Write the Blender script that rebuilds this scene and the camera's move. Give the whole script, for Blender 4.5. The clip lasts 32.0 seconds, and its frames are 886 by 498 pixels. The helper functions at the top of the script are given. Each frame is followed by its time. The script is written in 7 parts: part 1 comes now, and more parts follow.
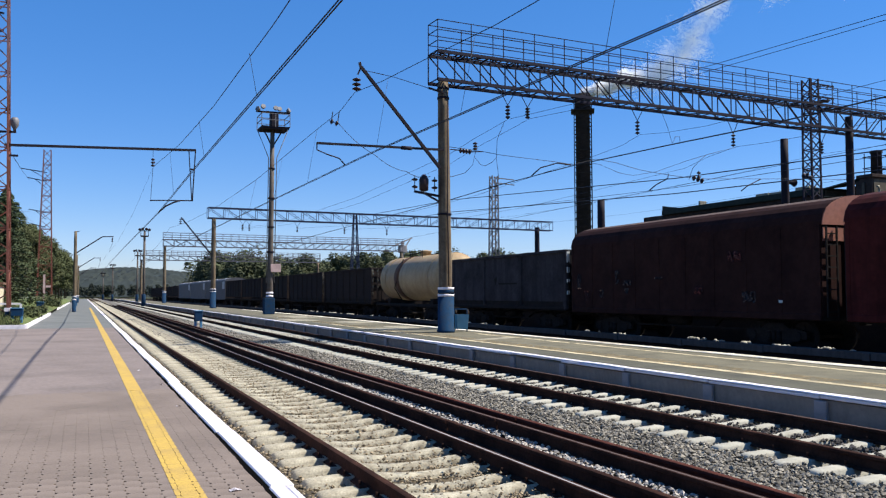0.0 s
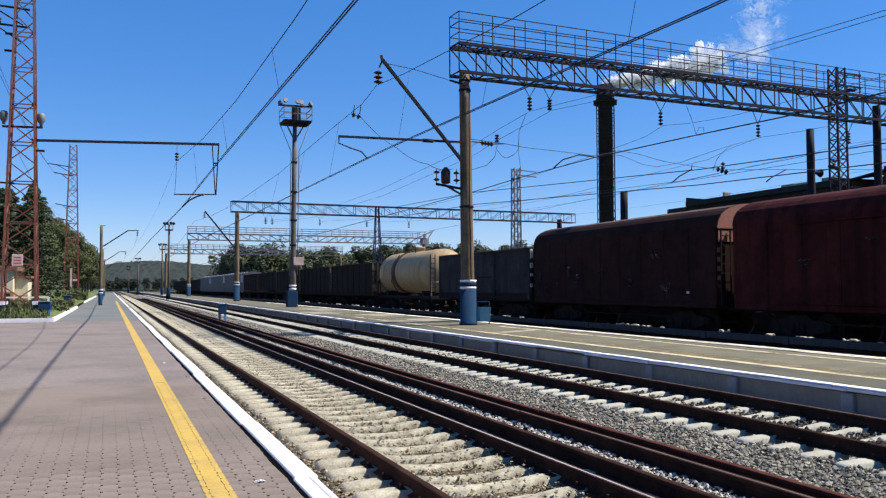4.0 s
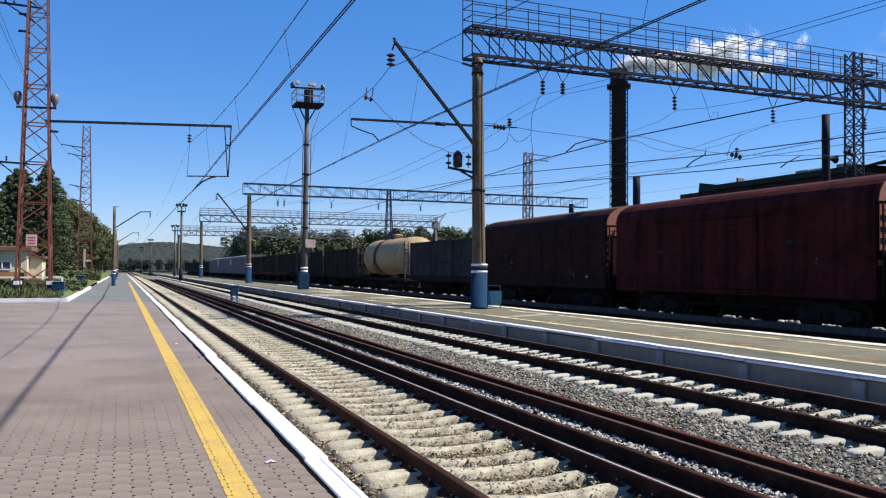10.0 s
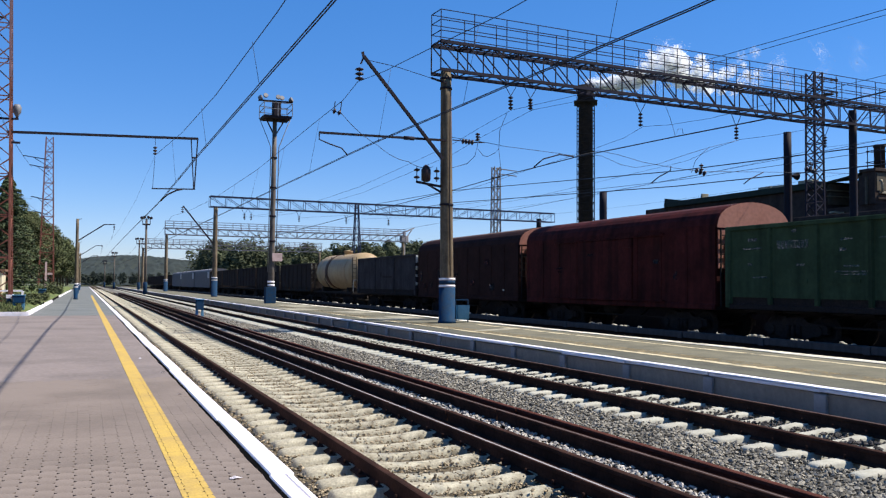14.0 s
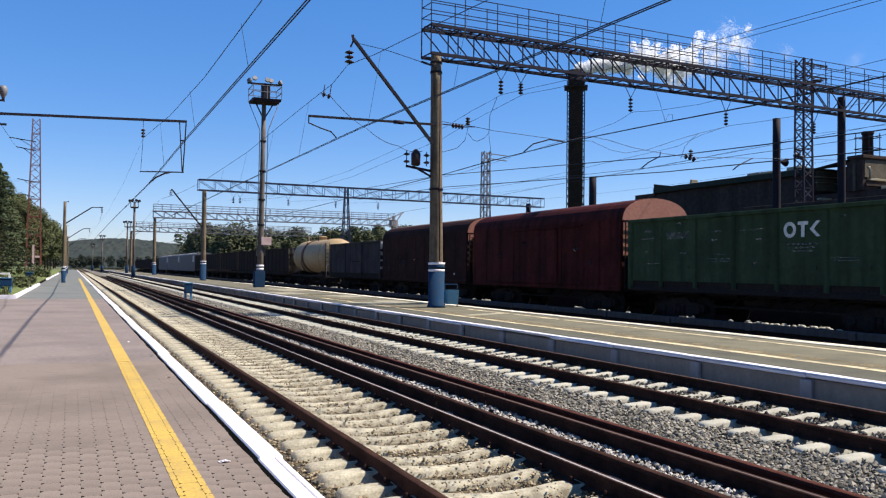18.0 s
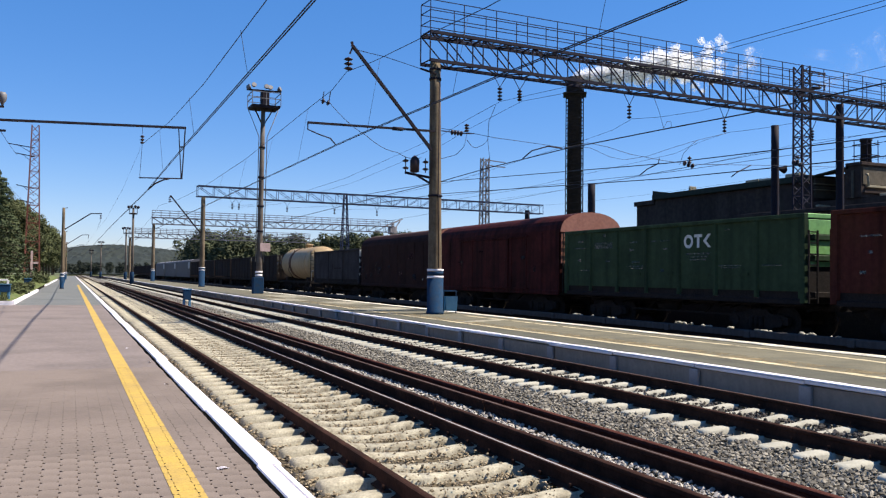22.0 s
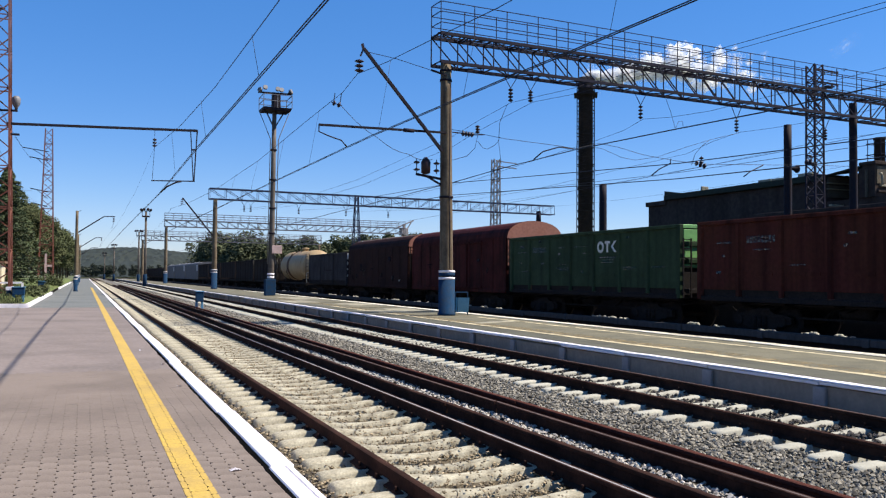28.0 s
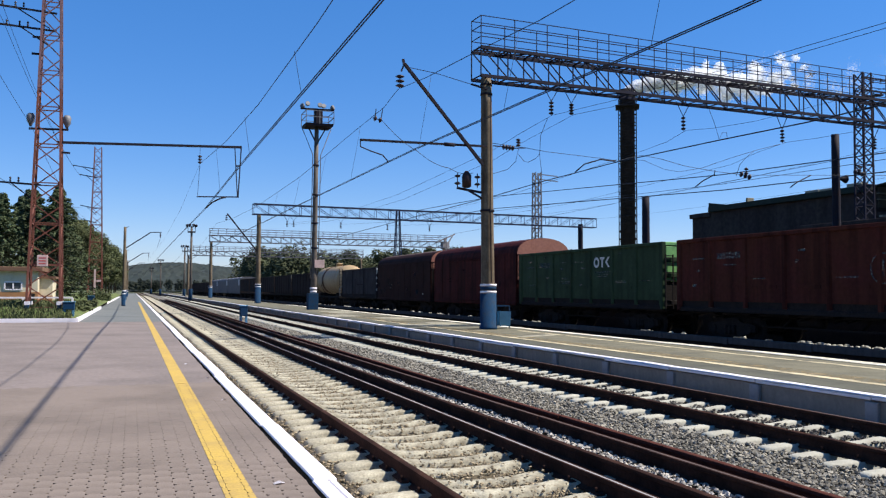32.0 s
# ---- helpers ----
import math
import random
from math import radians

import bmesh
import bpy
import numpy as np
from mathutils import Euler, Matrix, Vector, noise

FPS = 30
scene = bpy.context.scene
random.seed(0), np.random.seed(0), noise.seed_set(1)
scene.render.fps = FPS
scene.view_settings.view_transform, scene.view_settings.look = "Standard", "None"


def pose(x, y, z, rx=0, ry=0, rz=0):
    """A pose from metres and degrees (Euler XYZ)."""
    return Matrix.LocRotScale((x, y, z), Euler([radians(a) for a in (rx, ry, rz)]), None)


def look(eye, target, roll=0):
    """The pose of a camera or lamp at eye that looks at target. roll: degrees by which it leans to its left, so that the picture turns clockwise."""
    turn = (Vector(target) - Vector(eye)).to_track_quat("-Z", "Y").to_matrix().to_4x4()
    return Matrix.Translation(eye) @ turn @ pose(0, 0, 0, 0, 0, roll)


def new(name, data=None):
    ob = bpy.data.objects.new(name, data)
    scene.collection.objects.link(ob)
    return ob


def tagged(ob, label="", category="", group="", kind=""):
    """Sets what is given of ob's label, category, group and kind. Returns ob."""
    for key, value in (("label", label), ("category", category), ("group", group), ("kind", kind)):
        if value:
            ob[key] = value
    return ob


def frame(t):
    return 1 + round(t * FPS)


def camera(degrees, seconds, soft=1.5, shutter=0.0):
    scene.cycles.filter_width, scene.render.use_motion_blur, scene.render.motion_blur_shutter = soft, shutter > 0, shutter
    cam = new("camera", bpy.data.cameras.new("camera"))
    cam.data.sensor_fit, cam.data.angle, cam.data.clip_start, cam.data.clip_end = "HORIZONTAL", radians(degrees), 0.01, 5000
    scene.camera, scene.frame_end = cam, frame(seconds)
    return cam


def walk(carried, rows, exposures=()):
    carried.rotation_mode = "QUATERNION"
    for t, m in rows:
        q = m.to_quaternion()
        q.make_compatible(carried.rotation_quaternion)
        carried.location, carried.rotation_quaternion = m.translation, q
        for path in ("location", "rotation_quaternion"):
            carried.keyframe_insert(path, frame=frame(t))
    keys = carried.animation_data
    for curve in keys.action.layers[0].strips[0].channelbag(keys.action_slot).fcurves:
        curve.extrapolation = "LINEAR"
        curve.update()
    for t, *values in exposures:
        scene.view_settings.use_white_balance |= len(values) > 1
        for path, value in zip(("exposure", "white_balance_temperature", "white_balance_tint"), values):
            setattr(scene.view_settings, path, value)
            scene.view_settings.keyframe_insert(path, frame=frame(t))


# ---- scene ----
PATH = [
    (0, 93.044, 0.070, -22.907),
    (0.5, 93.269, 0.145, -22.498),
    (1, 93.197, 0.444, -22.292),
    (1.5, 92.950, -0.000, -22.332),
    (2, 92.733, -0.170, -22.484),
    (2.5, 92.677, 0.046, -22.548),
    (3, 92.845, 0.016, -22.560),
    (3.5, 92.728, 0.460, -22.200),
    (4, 92.551, 0.203, -21.410),
    (4.5, 92.315, -0.025, -21.440),
    (6.5, 91.720, 0.153, -21.535),
    (7, 91.557, -0.260, -21.565),
    (7.5, 91.685, -0.217, -21.660),
    (8, 91.852, -0.248, -21.604),
    (8.5, 91.920, -0.441, -21.753),
    (9, 91.915, -0.110, -21.897),
    (9.5, 91.981, 0.328, -21.146),
    (10, 91.448, -0.295, -20.664),
    (10.5, 92.174, -0.634, -22.137),
    (11, 92.313, -0.491, -22.057),
    (11.5, 92.529, -0.233, -22.009),
    (12, 92.688, -0.081, -22.686),
    (12.5, 92.443, -0.515, -23.068),
    (13, 92.037, -0.450, -22.787),
    (13.5, 92.442, -0.380, -22.797),
    (15.5, 92.065, -0.658, -23.154),
    (16, 91.893, -0.584, -23.649),
    (16.5, 91.832, -0.711, -24.005),
    (17, 91.724, -0.487, -24.207),
    (17.5, 91.166, -0.295, -23.307),
    (18, 91.378, -0.635, -23.539),
    (18.5, 91.781, -0.678, -23.668),
    (19, 91.810, -0.455, -23.736),
    (19.5, 91.585, -0.607, -23.747),
    (20, 91.429, -0.398, -23.629),
    (20.5, 91.229, -0.548, -23.654),
    (21, 91.442, -0.676, -23.434),
    (21.5, 91.657, -0.647, -23.510),
    (22, 91.819, -0.685, -23.618),
    (22.5, 91.862, -0.488, -23.857),
    (23, 91.692, -0.401, -23.994),
    (23.5, 91.579, -0.444, -23.957),
    (24, 91.352, -0.464, -23.147),
    (24.5, 91.401, -0.576, -23.217),
    (25, 91.743, -0.488, -23.465),
    (25.5, 91.830, -0.309, -23.536),
    (26, 91.804, -0.539, -23.575),
    (26.5, 92.166, -0.694, -23.651),
    (28.5, 91.851, -0.419, -22.714),
    (29, 92.231, -0.198, -22.952),
    (29.5, 92.034, 0.102, -22.494),
    (30, 91.946, 0.259, -21.944),
    (30.5, 92.057, 0.211, -21.483),
    (31, 92.239, -0.033, -20.690),
    (31.5, 92.938, -0.091, -20.298),
    (32, 92.805, -0.288, -20.058),
]
cam = camera(55.0, 32.0, soft=1.25)
EXPOSURES = [(0, 0.90, 6500, 10), (4, 0.87, 6450, 10), (8, 0.88, 6450, 10), (13, 0.89, 6450, 10), (17, 0.94, 6750, 11), (20, 0.97, 6900, 12), (25, 0.97, 6900, 12), (29, 0.92, 6650, 10), (31, 0.93, 6650, 11), (32, 0.88, 6500, 10)]
walk(cam, [(t, pose(0, 0, 1.77, rx, ry, rz)) for t, rx, ry, rz in PATH], EXPOSURES)

# ---- light ----
SUN_TO = Vector((0.58, -0.21, 0.755)).normalized()
sun_data = bpy.data.lights.new("sun", "SUN")
sun_data.energy, sun_data.angle, sun_data.color = 5.0, radians(0.55), (1.0, 0.94, 0.84)
sun = new("sun", sun_data)
sun.matrix_world = look((0, 0, 60), Vector((0, 0, 60)) - SUN_TO)
world = bpy.data.worlds.new("world")
scene.world = world
world.use_nodes = True
wn = world.node_tree.nodes
sky = wn.new("ShaderNodeTexSky")
sky.sky_type, sky.sun_disc = "NISHITA", False
sky.sun_elevation = math.asin(SUN_TO.z)
sky.sun_rotation = math.atan2(SUN_TO.x, SUN_TO.y)
sky.altitude, sky.air_density, sky.dust_density, sky.ozone_density = 300, 1.0, 0.0, 2.0
clear = wn.new("ShaderNodeHueSaturation")
clear.inputs["Saturation"].default_value = 1.40
tint = wn.new("ShaderNodeMix")
tint.data_type, tint.blend_type = "RGBA", "MULTIPLY"
tint.inputs[0].default_value = 1.0
tint.inputs[7].default_value = (0.98, 0.97, 1.22, 1)
world.node_tree.links.new(sky.outputs[0], clear.inputs["Color"])
world.node_tree.links.new(clear.outputs[0], tint.inputs[6])
haze = wn.new("ShaderNodeMix")
haze.data_type = "RGBA"
haze.inputs[0].default_value = 0.35
haze.inputs[7].default_value = (0.80, 2.35, 5.6, 1)
world.node_tree.links.new(tint.outputs[2], haze.inputs[6])
world.node_tree.links.new(haze.outputs[2], wn["Background"].inputs[0])
wn["Background"].inputs[1].default_value = 0.072

# ---- materials ----
def material(name, color, rough=0.8, metal=0.0, grain=30.0, vary=0.15, bump=0.2, stain=None, stain_scale=1.5, stain_amount=0.4,
             random_vary=0.0, bump_dist=0.01, island=False, alpha=None, gloss=0.2, steam=None, streak=None):
    m = bpy.data.materials.new(name)
    m.use_nodes = True
    nt = m.node_tree
    n, l = nt.nodes, nt.links
    b = n["Principled BSDF"]
    b.inputs["Roughness"].default_value, b.inputs["Metallic"].default_value = rough, metal
    b.inputs["Specular IOR Level"].default_value = gloss
    co = n.new("ShaderNodeTexCoord")
    geo = n.new("ShaderNodeNewGeometry")
    fine = n.new("ShaderNodeTexNoise")
    fine.inputs["Scale"].default_value, fine.inputs["Detail"].default_value = grain, 5
    l.new(geo.outputs["Position"] if island else co.outputs["Object"], fine.inputs["Vector"])
    mul = n.new("ShaderNodeMapRange")
    mul.inputs[1].default_value, mul.inputs[2].default_value = 0.25, 0.75
    mul.inputs[3].default_value, mul.inputs[4].default_value = 1 - vary, 1 + vary
    l.new(fine.outputs[0], mul.inputs[0])
    base = n.new("ShaderNodeMix")
    base.data_type = "RGBA"
    base.inputs[6].default_value = (*color, 1)
    base.inputs[7].default_value = (*(stain or [c * 0.6 for c in color]), 1)
    big = n.new("ShaderNodeTexNoise")
    big.inputs["Scale"].default_value, big.inputs["Detail"].default_value = stain_scale, 8
    big.inputs["Roughness"].default_value = 0.65
    l.new(geo.outputs["Position"] if island else co.outputs["Object"], big.inputs["Vector"])
    sm = n.new("ShaderNodeMapRange")
    sm.inputs[1].default_value, sm.inputs[2].default_value = 0.42, 0.72
    sm.inputs[3].default_value, sm.inputs[4].default_value = 0, stain_amount * 2
    l.new(big.outputs[0], sm.inputs[0])
    l.new(sm.outputs[0], base.inputs[0])
    hsv = n.new("ShaderNodeHueSaturation")
    l.new(base.outputs[2], hsv.inputs["Color"])
    if streak:
        # runs of grime drawn out downwards: colour, amount, size across
        mp = n.new("ShaderNodeMapping")
        mp.inputs["Scale"].default_value = (streak[2], streak[2], streak[2] * 0.07)
        l.new(co.outputs["Object"], mp.inputs["Vector"])
        sn = n.new("ShaderNodeTexNoise")
        sn.inputs["Scale"].default_value, sn.inputs["Detail"].default_value = 1.0, 6
        l.new(mp.outputs[0], sn.inputs["Vector"])
        sr = n.new("ShaderNodeMapRange")
        sr.inputs[1].default_value, sr.inputs[2].default_value = 0.45, 0.70
        sr.inputs[3].default_value, sr.inputs[4].default_value = 0, streak[1]
        l.new(sn.outputs[0], sr.inputs[0])
        run = n.new("ShaderNodeMix")
        run.data_type = "RGBA"
        run.inputs[7].default_value = (*streak[0], 1)
        l.new(sr.outputs[0], run.inputs[0])
        l.new(base.outputs[2], run.inputs[6])
        l.new(run.outputs[2], hsv.inputs["Color"])
    if random_vary:
        src = geo.outputs["Random Per Island"] if island else n.new("ShaderNodeObjectInfo").outputs["Random"]
        rr = n.new("ShaderNodeMapRange")
        rr.inputs[3].default_value, rr.inputs[4].default_value = 1 - random_vary, 1 + random_vary
        l.new(src, rr.inputs[0])
        mm = n.new("ShaderNodeMath")
        mm.operation = "MULTIPLY"
        l.new(rr.outputs[0], mm.inputs[0])
        l.new(mul.outputs[0], mm.inputs[1])
        l.new(mm.outputs[0], hsv.inputs["Value"])
    else:
        l.new(mul.outputs[0], hsv.inputs["Value"])
    l.new(hsv.outputs[0], b.inputs["Base Color"])
    if bump:
        bp = n.new("ShaderNodeBump")
        bp.inputs["Strength"].default_value, bp.inputs["Distance"].default_value = bump, bump_dist
        l.new(fine.outputs[0], bp.inputs["Height"])
        l.new(bp.outputs[0], b.inputs["Normal"])
    if steam:
        # droplets: part of the light passes through; they dry up downwind of the chimney: origin, wind, start, end, rest
        origin, wind, start, end, rest = steam
        tr = n.new("ShaderNodeBsdfTranslucent")
        tr.inputs["Color"].default_value = (*color, 1)
        mix = n.new("ShaderNodeMixShader")
        mix.inputs[0].default_value = 0.65
        l.new(b.outputs[0], mix.inputs[1])
        l.new(tr.outputs[0], mix.inputs[2])
        rel = n.new("ShaderNodeVectorMath")
        rel.operation = "SUBTRACT"
        rel.inputs[1].default_value = origin
        l.new(geo.outputs["Position"], rel.inputs[0])
        far = n.new("ShaderNodeVectorMath")
        far.operation = "DOT_PRODUCT"
        far.inputs[1].default_value = wind
        l.new(rel.outputs[0], far.inputs[0])
        rag = n.new("ShaderNodeTexNoise")
        rag.inputs["Scale"].default_value, rag.inputs["Detail"].default_value = 0.9, 4
        l.new(co.outputs["Object"], rag.inputs["Vector"])
        ragged = n.new("ShaderNodeMath")
        ragged.operation = "MULTIPLY_ADD"
        ragged.inputs[1].default_value = 24.0
        l.new(rag.outputs[0], ragged.inputs[0])
        l.new(far.outputs["Value"], ragged.inputs[2])
        each = n.new("ShaderNodeMath")
        each.operation = "MULTIPLY_ADD"
        each.inputs[1].default_value = 9.0
        l.new(n.new("ShaderNodeObjectInfo").outputs["Random"], each.inputs[0])
        l.new(ragged.outputs[0], each.inputs[2])
        dry = n.new("ShaderNodeMapRange")
        dry.inputs[1].default_value, dry.inputs[2].default_value = start + 16.5, end + 16.5
        dry.inputs[3].default_value, dry.inputs[4].default_value = 0.55, rest
        l.new(each.outputs[0], dry.inputs[0])
        clear = n.new("ShaderNodeBsdfTransparent")
        thin = n.new("ShaderNodeMixShader")
        l.new(dry.outputs[0], thin.inputs[0])
        l.new(clear.outputs[0], thin.inputs[1])
        l.new(mix.outputs[0], thin.inputs[2])
        l.new(thin.outputs[0], n["Material Output"].inputs["Surface"])
    if alpha:
        an = n.new("ShaderNodeTexNoise")
        an.inputs["Scale"].default_value, an.inputs["Detail"].default_value = alpha[0], 4
        l.new(co.outputs["Object"], an.inputs["Vector"])
        am = n.new("ShaderNodeMapRange")
        am.inputs[1].default_value, am.inputs[2].default_value, am.inputs[4].default_value = alpha[1], alpha[2], alpha[3]
        l.new(an.outputs[0], am.inputs[0])
        l.new(am.outputs[0], b.inputs["Alpha"])
    return m


M_PAVER = material("paver", (0.1844, 0.1476, 0.1235), 0.9, grain=60, vary=0.18, random_vary=0.07, stain=(0.120, 0.096, 0.080), stain_scale=0.6, stain_amount=0.5)
M_PAVE_BASE = material("pavement_far", (0.188, 0.154, 0.139), 0.92, grain=14, vary=0.16, stain=(0.125, 0.104, 0.094), stain_scale=0.5, stain_amount=0.5)
M_JOINT = material("joint_sand", (0.075, 0.062, 0.055), 0.95, grain=50)
M_ASPHALT = material("platform_asphalt", (0.138, 0.127, 0.088), 0.95, grain=40, vary=0.25, stain=(0.078, 0.074, 0.054), stain_scale=0.9, stain_amount=0.5)
M_ASPHALT_FRONT = material("damp_asphalt", (0.088, 0.086, 0.064), 0.95, grain=40, vary=0.25, stain=(0.060, 0.058, 0.046), stain_scale=1.1, stain_amount=0.5)
M_SAND_BAND = material("blown_sand", (0.21, 0.165, 0.095), 0.95, grain=30, vary=0.3, stain=(0.17, 0.14, 0.085), stain_scale=1.0, stain_amount=0.6, alpha=(3.0, 0.35, 0.62, 0.85))
M_ASPHALT_GREY = material("grey_asphalt", (0.135, 0.142, 0.137), 0.95, grain=40, vary=0.2, stain=(0.09, 0.093, 0.09), stain_scale=0.3, stain_amount=0.4)
M_YELLOW = material("yellow_paint", (0.4325, 0.2907, 0.0675), 0.8, grain=35, vary=0.18, stain=(0.2790, 0.1918, 0.0795), stain_scale=3, stain_amount=0.35)
M_DIRT = material("platform_dirt", (0.050, 0.044, 0.030), 0.95, grain=25, vary=0.35, stain=(0.10, 0.09, 0.06), stain_scale=1.2, stain_amount=0.5, bump=0.5)
M_BROKEN_EDGE = material("crumbled_edge", (0.70, 0.66, 0.55), 0.95, grain=18, vary=0.25, stain=(0.36, 0.32, 0.23), stain_scale=1.7, stain_amount=0.5, bump=0.5)
M_PALEPATCH = material("pale_patch", (0.30, 0.275, 0.20), 0.9, grain=20, vary=0.25, stain=(0.14, 0.13, 0.10), stain_scale=2.5, stain_amount=0.7)
M_YELLOW_OLD = material("yellow_paint_old", (0.54, 0.46, 0.29), 0.85, grain=25, vary=0.25, stain=(0.25, 0.215, 0.14), stain_scale=2, stain_amount=0.6, alpha=(2.2, 0.28, 0.46, 1.0))
M_WHITE = material("white_paint", (0.70, 0.655, 0.69), 0.8, grain=20, vary=0.08, stain=(0.5, 0.48, 0.47), stain_scale=2.5, stain_amount=0.25)
M_LIME = material("limewashed_concrete", (0.235, 0.195, 0.165), 0.9, grain=12, vary=0.12, stain=(0.17, 0.14, 0.12), stain_scale=1.6, stain_amount=0.4, streak=((0.12, 0.10, 0.085), 0.45, 2.2))
M_LOWWALL = material("grey_panel", (0.062, 0.056, 0.056), 0.9, grain=10, vary=0.15, stain=(0.0420, 0.0390, 0.0360), stain_scale=1.2, stain_amount=0.5, streak=((0.03, 0.028, 0.026), 0.6, 5.0))
M_CONC = material("concrete_sleeper", (0.372, 0.340, 0.255), 0.92, grain=45, vary=0.25, bump=0.4, stain=(0.150, 0.128, 0.090), stain_scale=5, stain_amount=0.5, random_vary=0.12)
M_CONC_NEW = material("concrete_sleeper_clean", (0.375, 0.36, 0.30), 0.9, grain=45, vary=0.12, bump=0.3, stain=(0.2206, 0.2035, 0.1606), stain_scale=4, stain_amount=0.3, random_vary=0.1)
M_BALLAST = material("ballast_bed", (0.150, 0.138, 0.118), 0.95, grain=22, vary=0.55, bump=1.0, bump_dist=0.03, stain=(0.075, 0.068, 0.058), stain_scale=3, stain_amount=0.5)
M_SANDY = material("ballast_sandy", (0.092, 0.072, 0.045), 0.95, grain=26, vary=0.4, bump=1.0, bump_dist=0.02, stain=(0.0744, 0.0594, 0.0372), stain_scale=3, stain_amount=0.4)
M_RUBBLE = material("pale_rubble", (0.36, 0.33, 0.295), 0.9, grain=40, vary=0.15, random_vary=0.4, island=True, stain_scale=1.0)
M_STONE = material("ballast_stone", (0.198, 0.180, 0.148), 0.9, grain=40, vary=0.15, random_vary=0.6, island=True, stain_scale=1.0)
# dark stones and bed: shade in the sleeper gaps put into the colour
M_STONE_DARK = material("ballast_stone_dark", (0.065, 0.058, 0.052), 0.9, grain=40, vary=0.15, random_vary=0.5, island=True, stain_scale=1.0)
M_BALLAST_DARK = material("ballast_bed_shaded", (0.035, 0.032, 0.029), 0.95, grain=22, vary=0.55, bump=1.0, bump_dist=0.03, stain=(0.016, 0.015, 0.013), stain_scale=3, stain_amount=0.5)
M_LIME_POST = material("limewashed_post", (0.27, 0.245, 0.245), 0.9, grain=12, vary=0.12, stain=(0.2, 0.18, 0.18), stain_scale=2.5, stain_amount=0.5)
M_STONE_SANDY = material("ballast_stone_sandy", (0.25, 0.200, 0.132), 0.9, grain=40, vary=0.15, random_vary=0.5, island=True, stain_scale=1.0)
M_RAIL = material("rail_steel", (0.027, 0.0145, 0.0115), 0.9, 0.0, gloss=0.03, grain=30, vary=0.25, stain=(0.070, 0.034, 0.024), stain_scale=2)
M_RAIL_TOP = material("rail_polished", (0.30, 0.28, 0.275), 0.7, 0.0, gloss=0.1, grain=10, vary=0.06, bump=0.05)
M_RAIL_DULL = material("rail_dull", (0.11, 0.085, 0.08), 0.85, 0.0, gloss=0.04, grain=10, vary=0.1, bump=0.05)
M_RUST = material("rail_rust", (0.0806, 0.0290, 0.0210), 0.9, 0.0, gloss=0.04, grain=40, vary=0.3, stain=(0.0372, 0.0155, 0.0124), stain_scale=5)
# black of the shaded gap beside the edge stones
M_GAP_SHADE = material("gap_shade_black", (0.005, 0.005, 0.005), 1.0, gloss=0.0, grain=30, vary=0.3, bump=0.5)
# near black: the freight train's shade on the ground put into the colour
M_SHADE_DARK = material("shade_dark_ground", (0.012, 0.011, 0.010), 1.0, gloss=0.0, grain=18, vary=0.5, bump=0.8, stain=(0.032, 0.030, 0.026), stain_scale=2.0)
M_GRASS = material("grass_soil", (0.075, 0.11, 0.03), 0.95, grain=8, vary=0.35, stain=(0.13, 0.12, 0.05), stain_scale=0.5, stain_amount=0.5)
M_LAND = material("land", (0.07, 0.085, 0.04), 0.95, grain=0.5, vary=0.3, stain=(0.11, 0.10, 0.06), stain_scale=0.05, stain_amount=0.4)
M_PILLAR = material("pillar_concrete", (0.165, 0.128, 0.085), 0.9, streak=((0.045, 0.030, 0.022), 0.85, 6.0), grain=14, vary=0.2, stain=(0.081, 0.059, 0.037), stain_scale=1.3, stain_amount=0.6)
M_MAST = material("mast_grey", (0.12, 0.105, 0.09), 0.85, grain=10, vary=0.2, stain=(0.06, 0.04, 0.03), stain_scale=1.0, stain_amount=0.5)
M_BLUE = material("blue_paint", (0.009, 0.037, 0.084), 0.8, gloss=0.05, grain=20, vary=0.2, stain=(0.022, 0.036, 0.060), stain_scale=3, stain_amount=0.6)
M_BLUE_L = material("light_blue_paint", (0.075, 0.21, 0.34), 0.6, grain=20, vary=0.12, stain=(0.06, 0.16, 0.26), stain_scale=4, stain_amount=0.35)
M_STEEL = material("dark_steel", (0.017, 0.016, 0.024), 0.75, 0.1, grain=20, vary=0.25, stain=(0.036, 0.023, 0.019), stain_scale=2, stain_amount=0.35, gloss=0.1)
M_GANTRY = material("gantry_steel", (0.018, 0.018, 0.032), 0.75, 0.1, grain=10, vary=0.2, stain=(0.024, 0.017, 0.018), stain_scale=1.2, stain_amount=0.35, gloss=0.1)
# paler grey steel for the two farthest gantries
M_GANTRY_FAR = material("pale_gantry_steel", (0.12, 0.12, 0.14), 0.7, 0.2, grain=10, vary=0.2, stain=(0.07, 0.06, 0.06), stain_scale=2)
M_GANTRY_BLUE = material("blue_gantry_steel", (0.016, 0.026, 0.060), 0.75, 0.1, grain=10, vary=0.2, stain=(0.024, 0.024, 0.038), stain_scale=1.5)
M_GRATING = material("walkway_grating", (0.10, 0.085, 0.09), 0.8, grain=10, vary=0.25, stain=(0.05, 0.035, 0.03), stain_scale=1.2, stain_amount=0.5)
M_GREYSTEEL = material("grey_steel", (0.17, 0.17, 0.18), 0.65, 0.3, grain=10, vary=0.15, stain=(0.10, 0.08, 0.07), stain_scale=1.5)
M_TOWER = material("red_tower_paint", (0.165, 0.060, 0.042), 0.75, grain=8, vary=0.2, stain=(0.094, 0.036, 0.025), stain_scale=0.9, stain_amount=0.5)
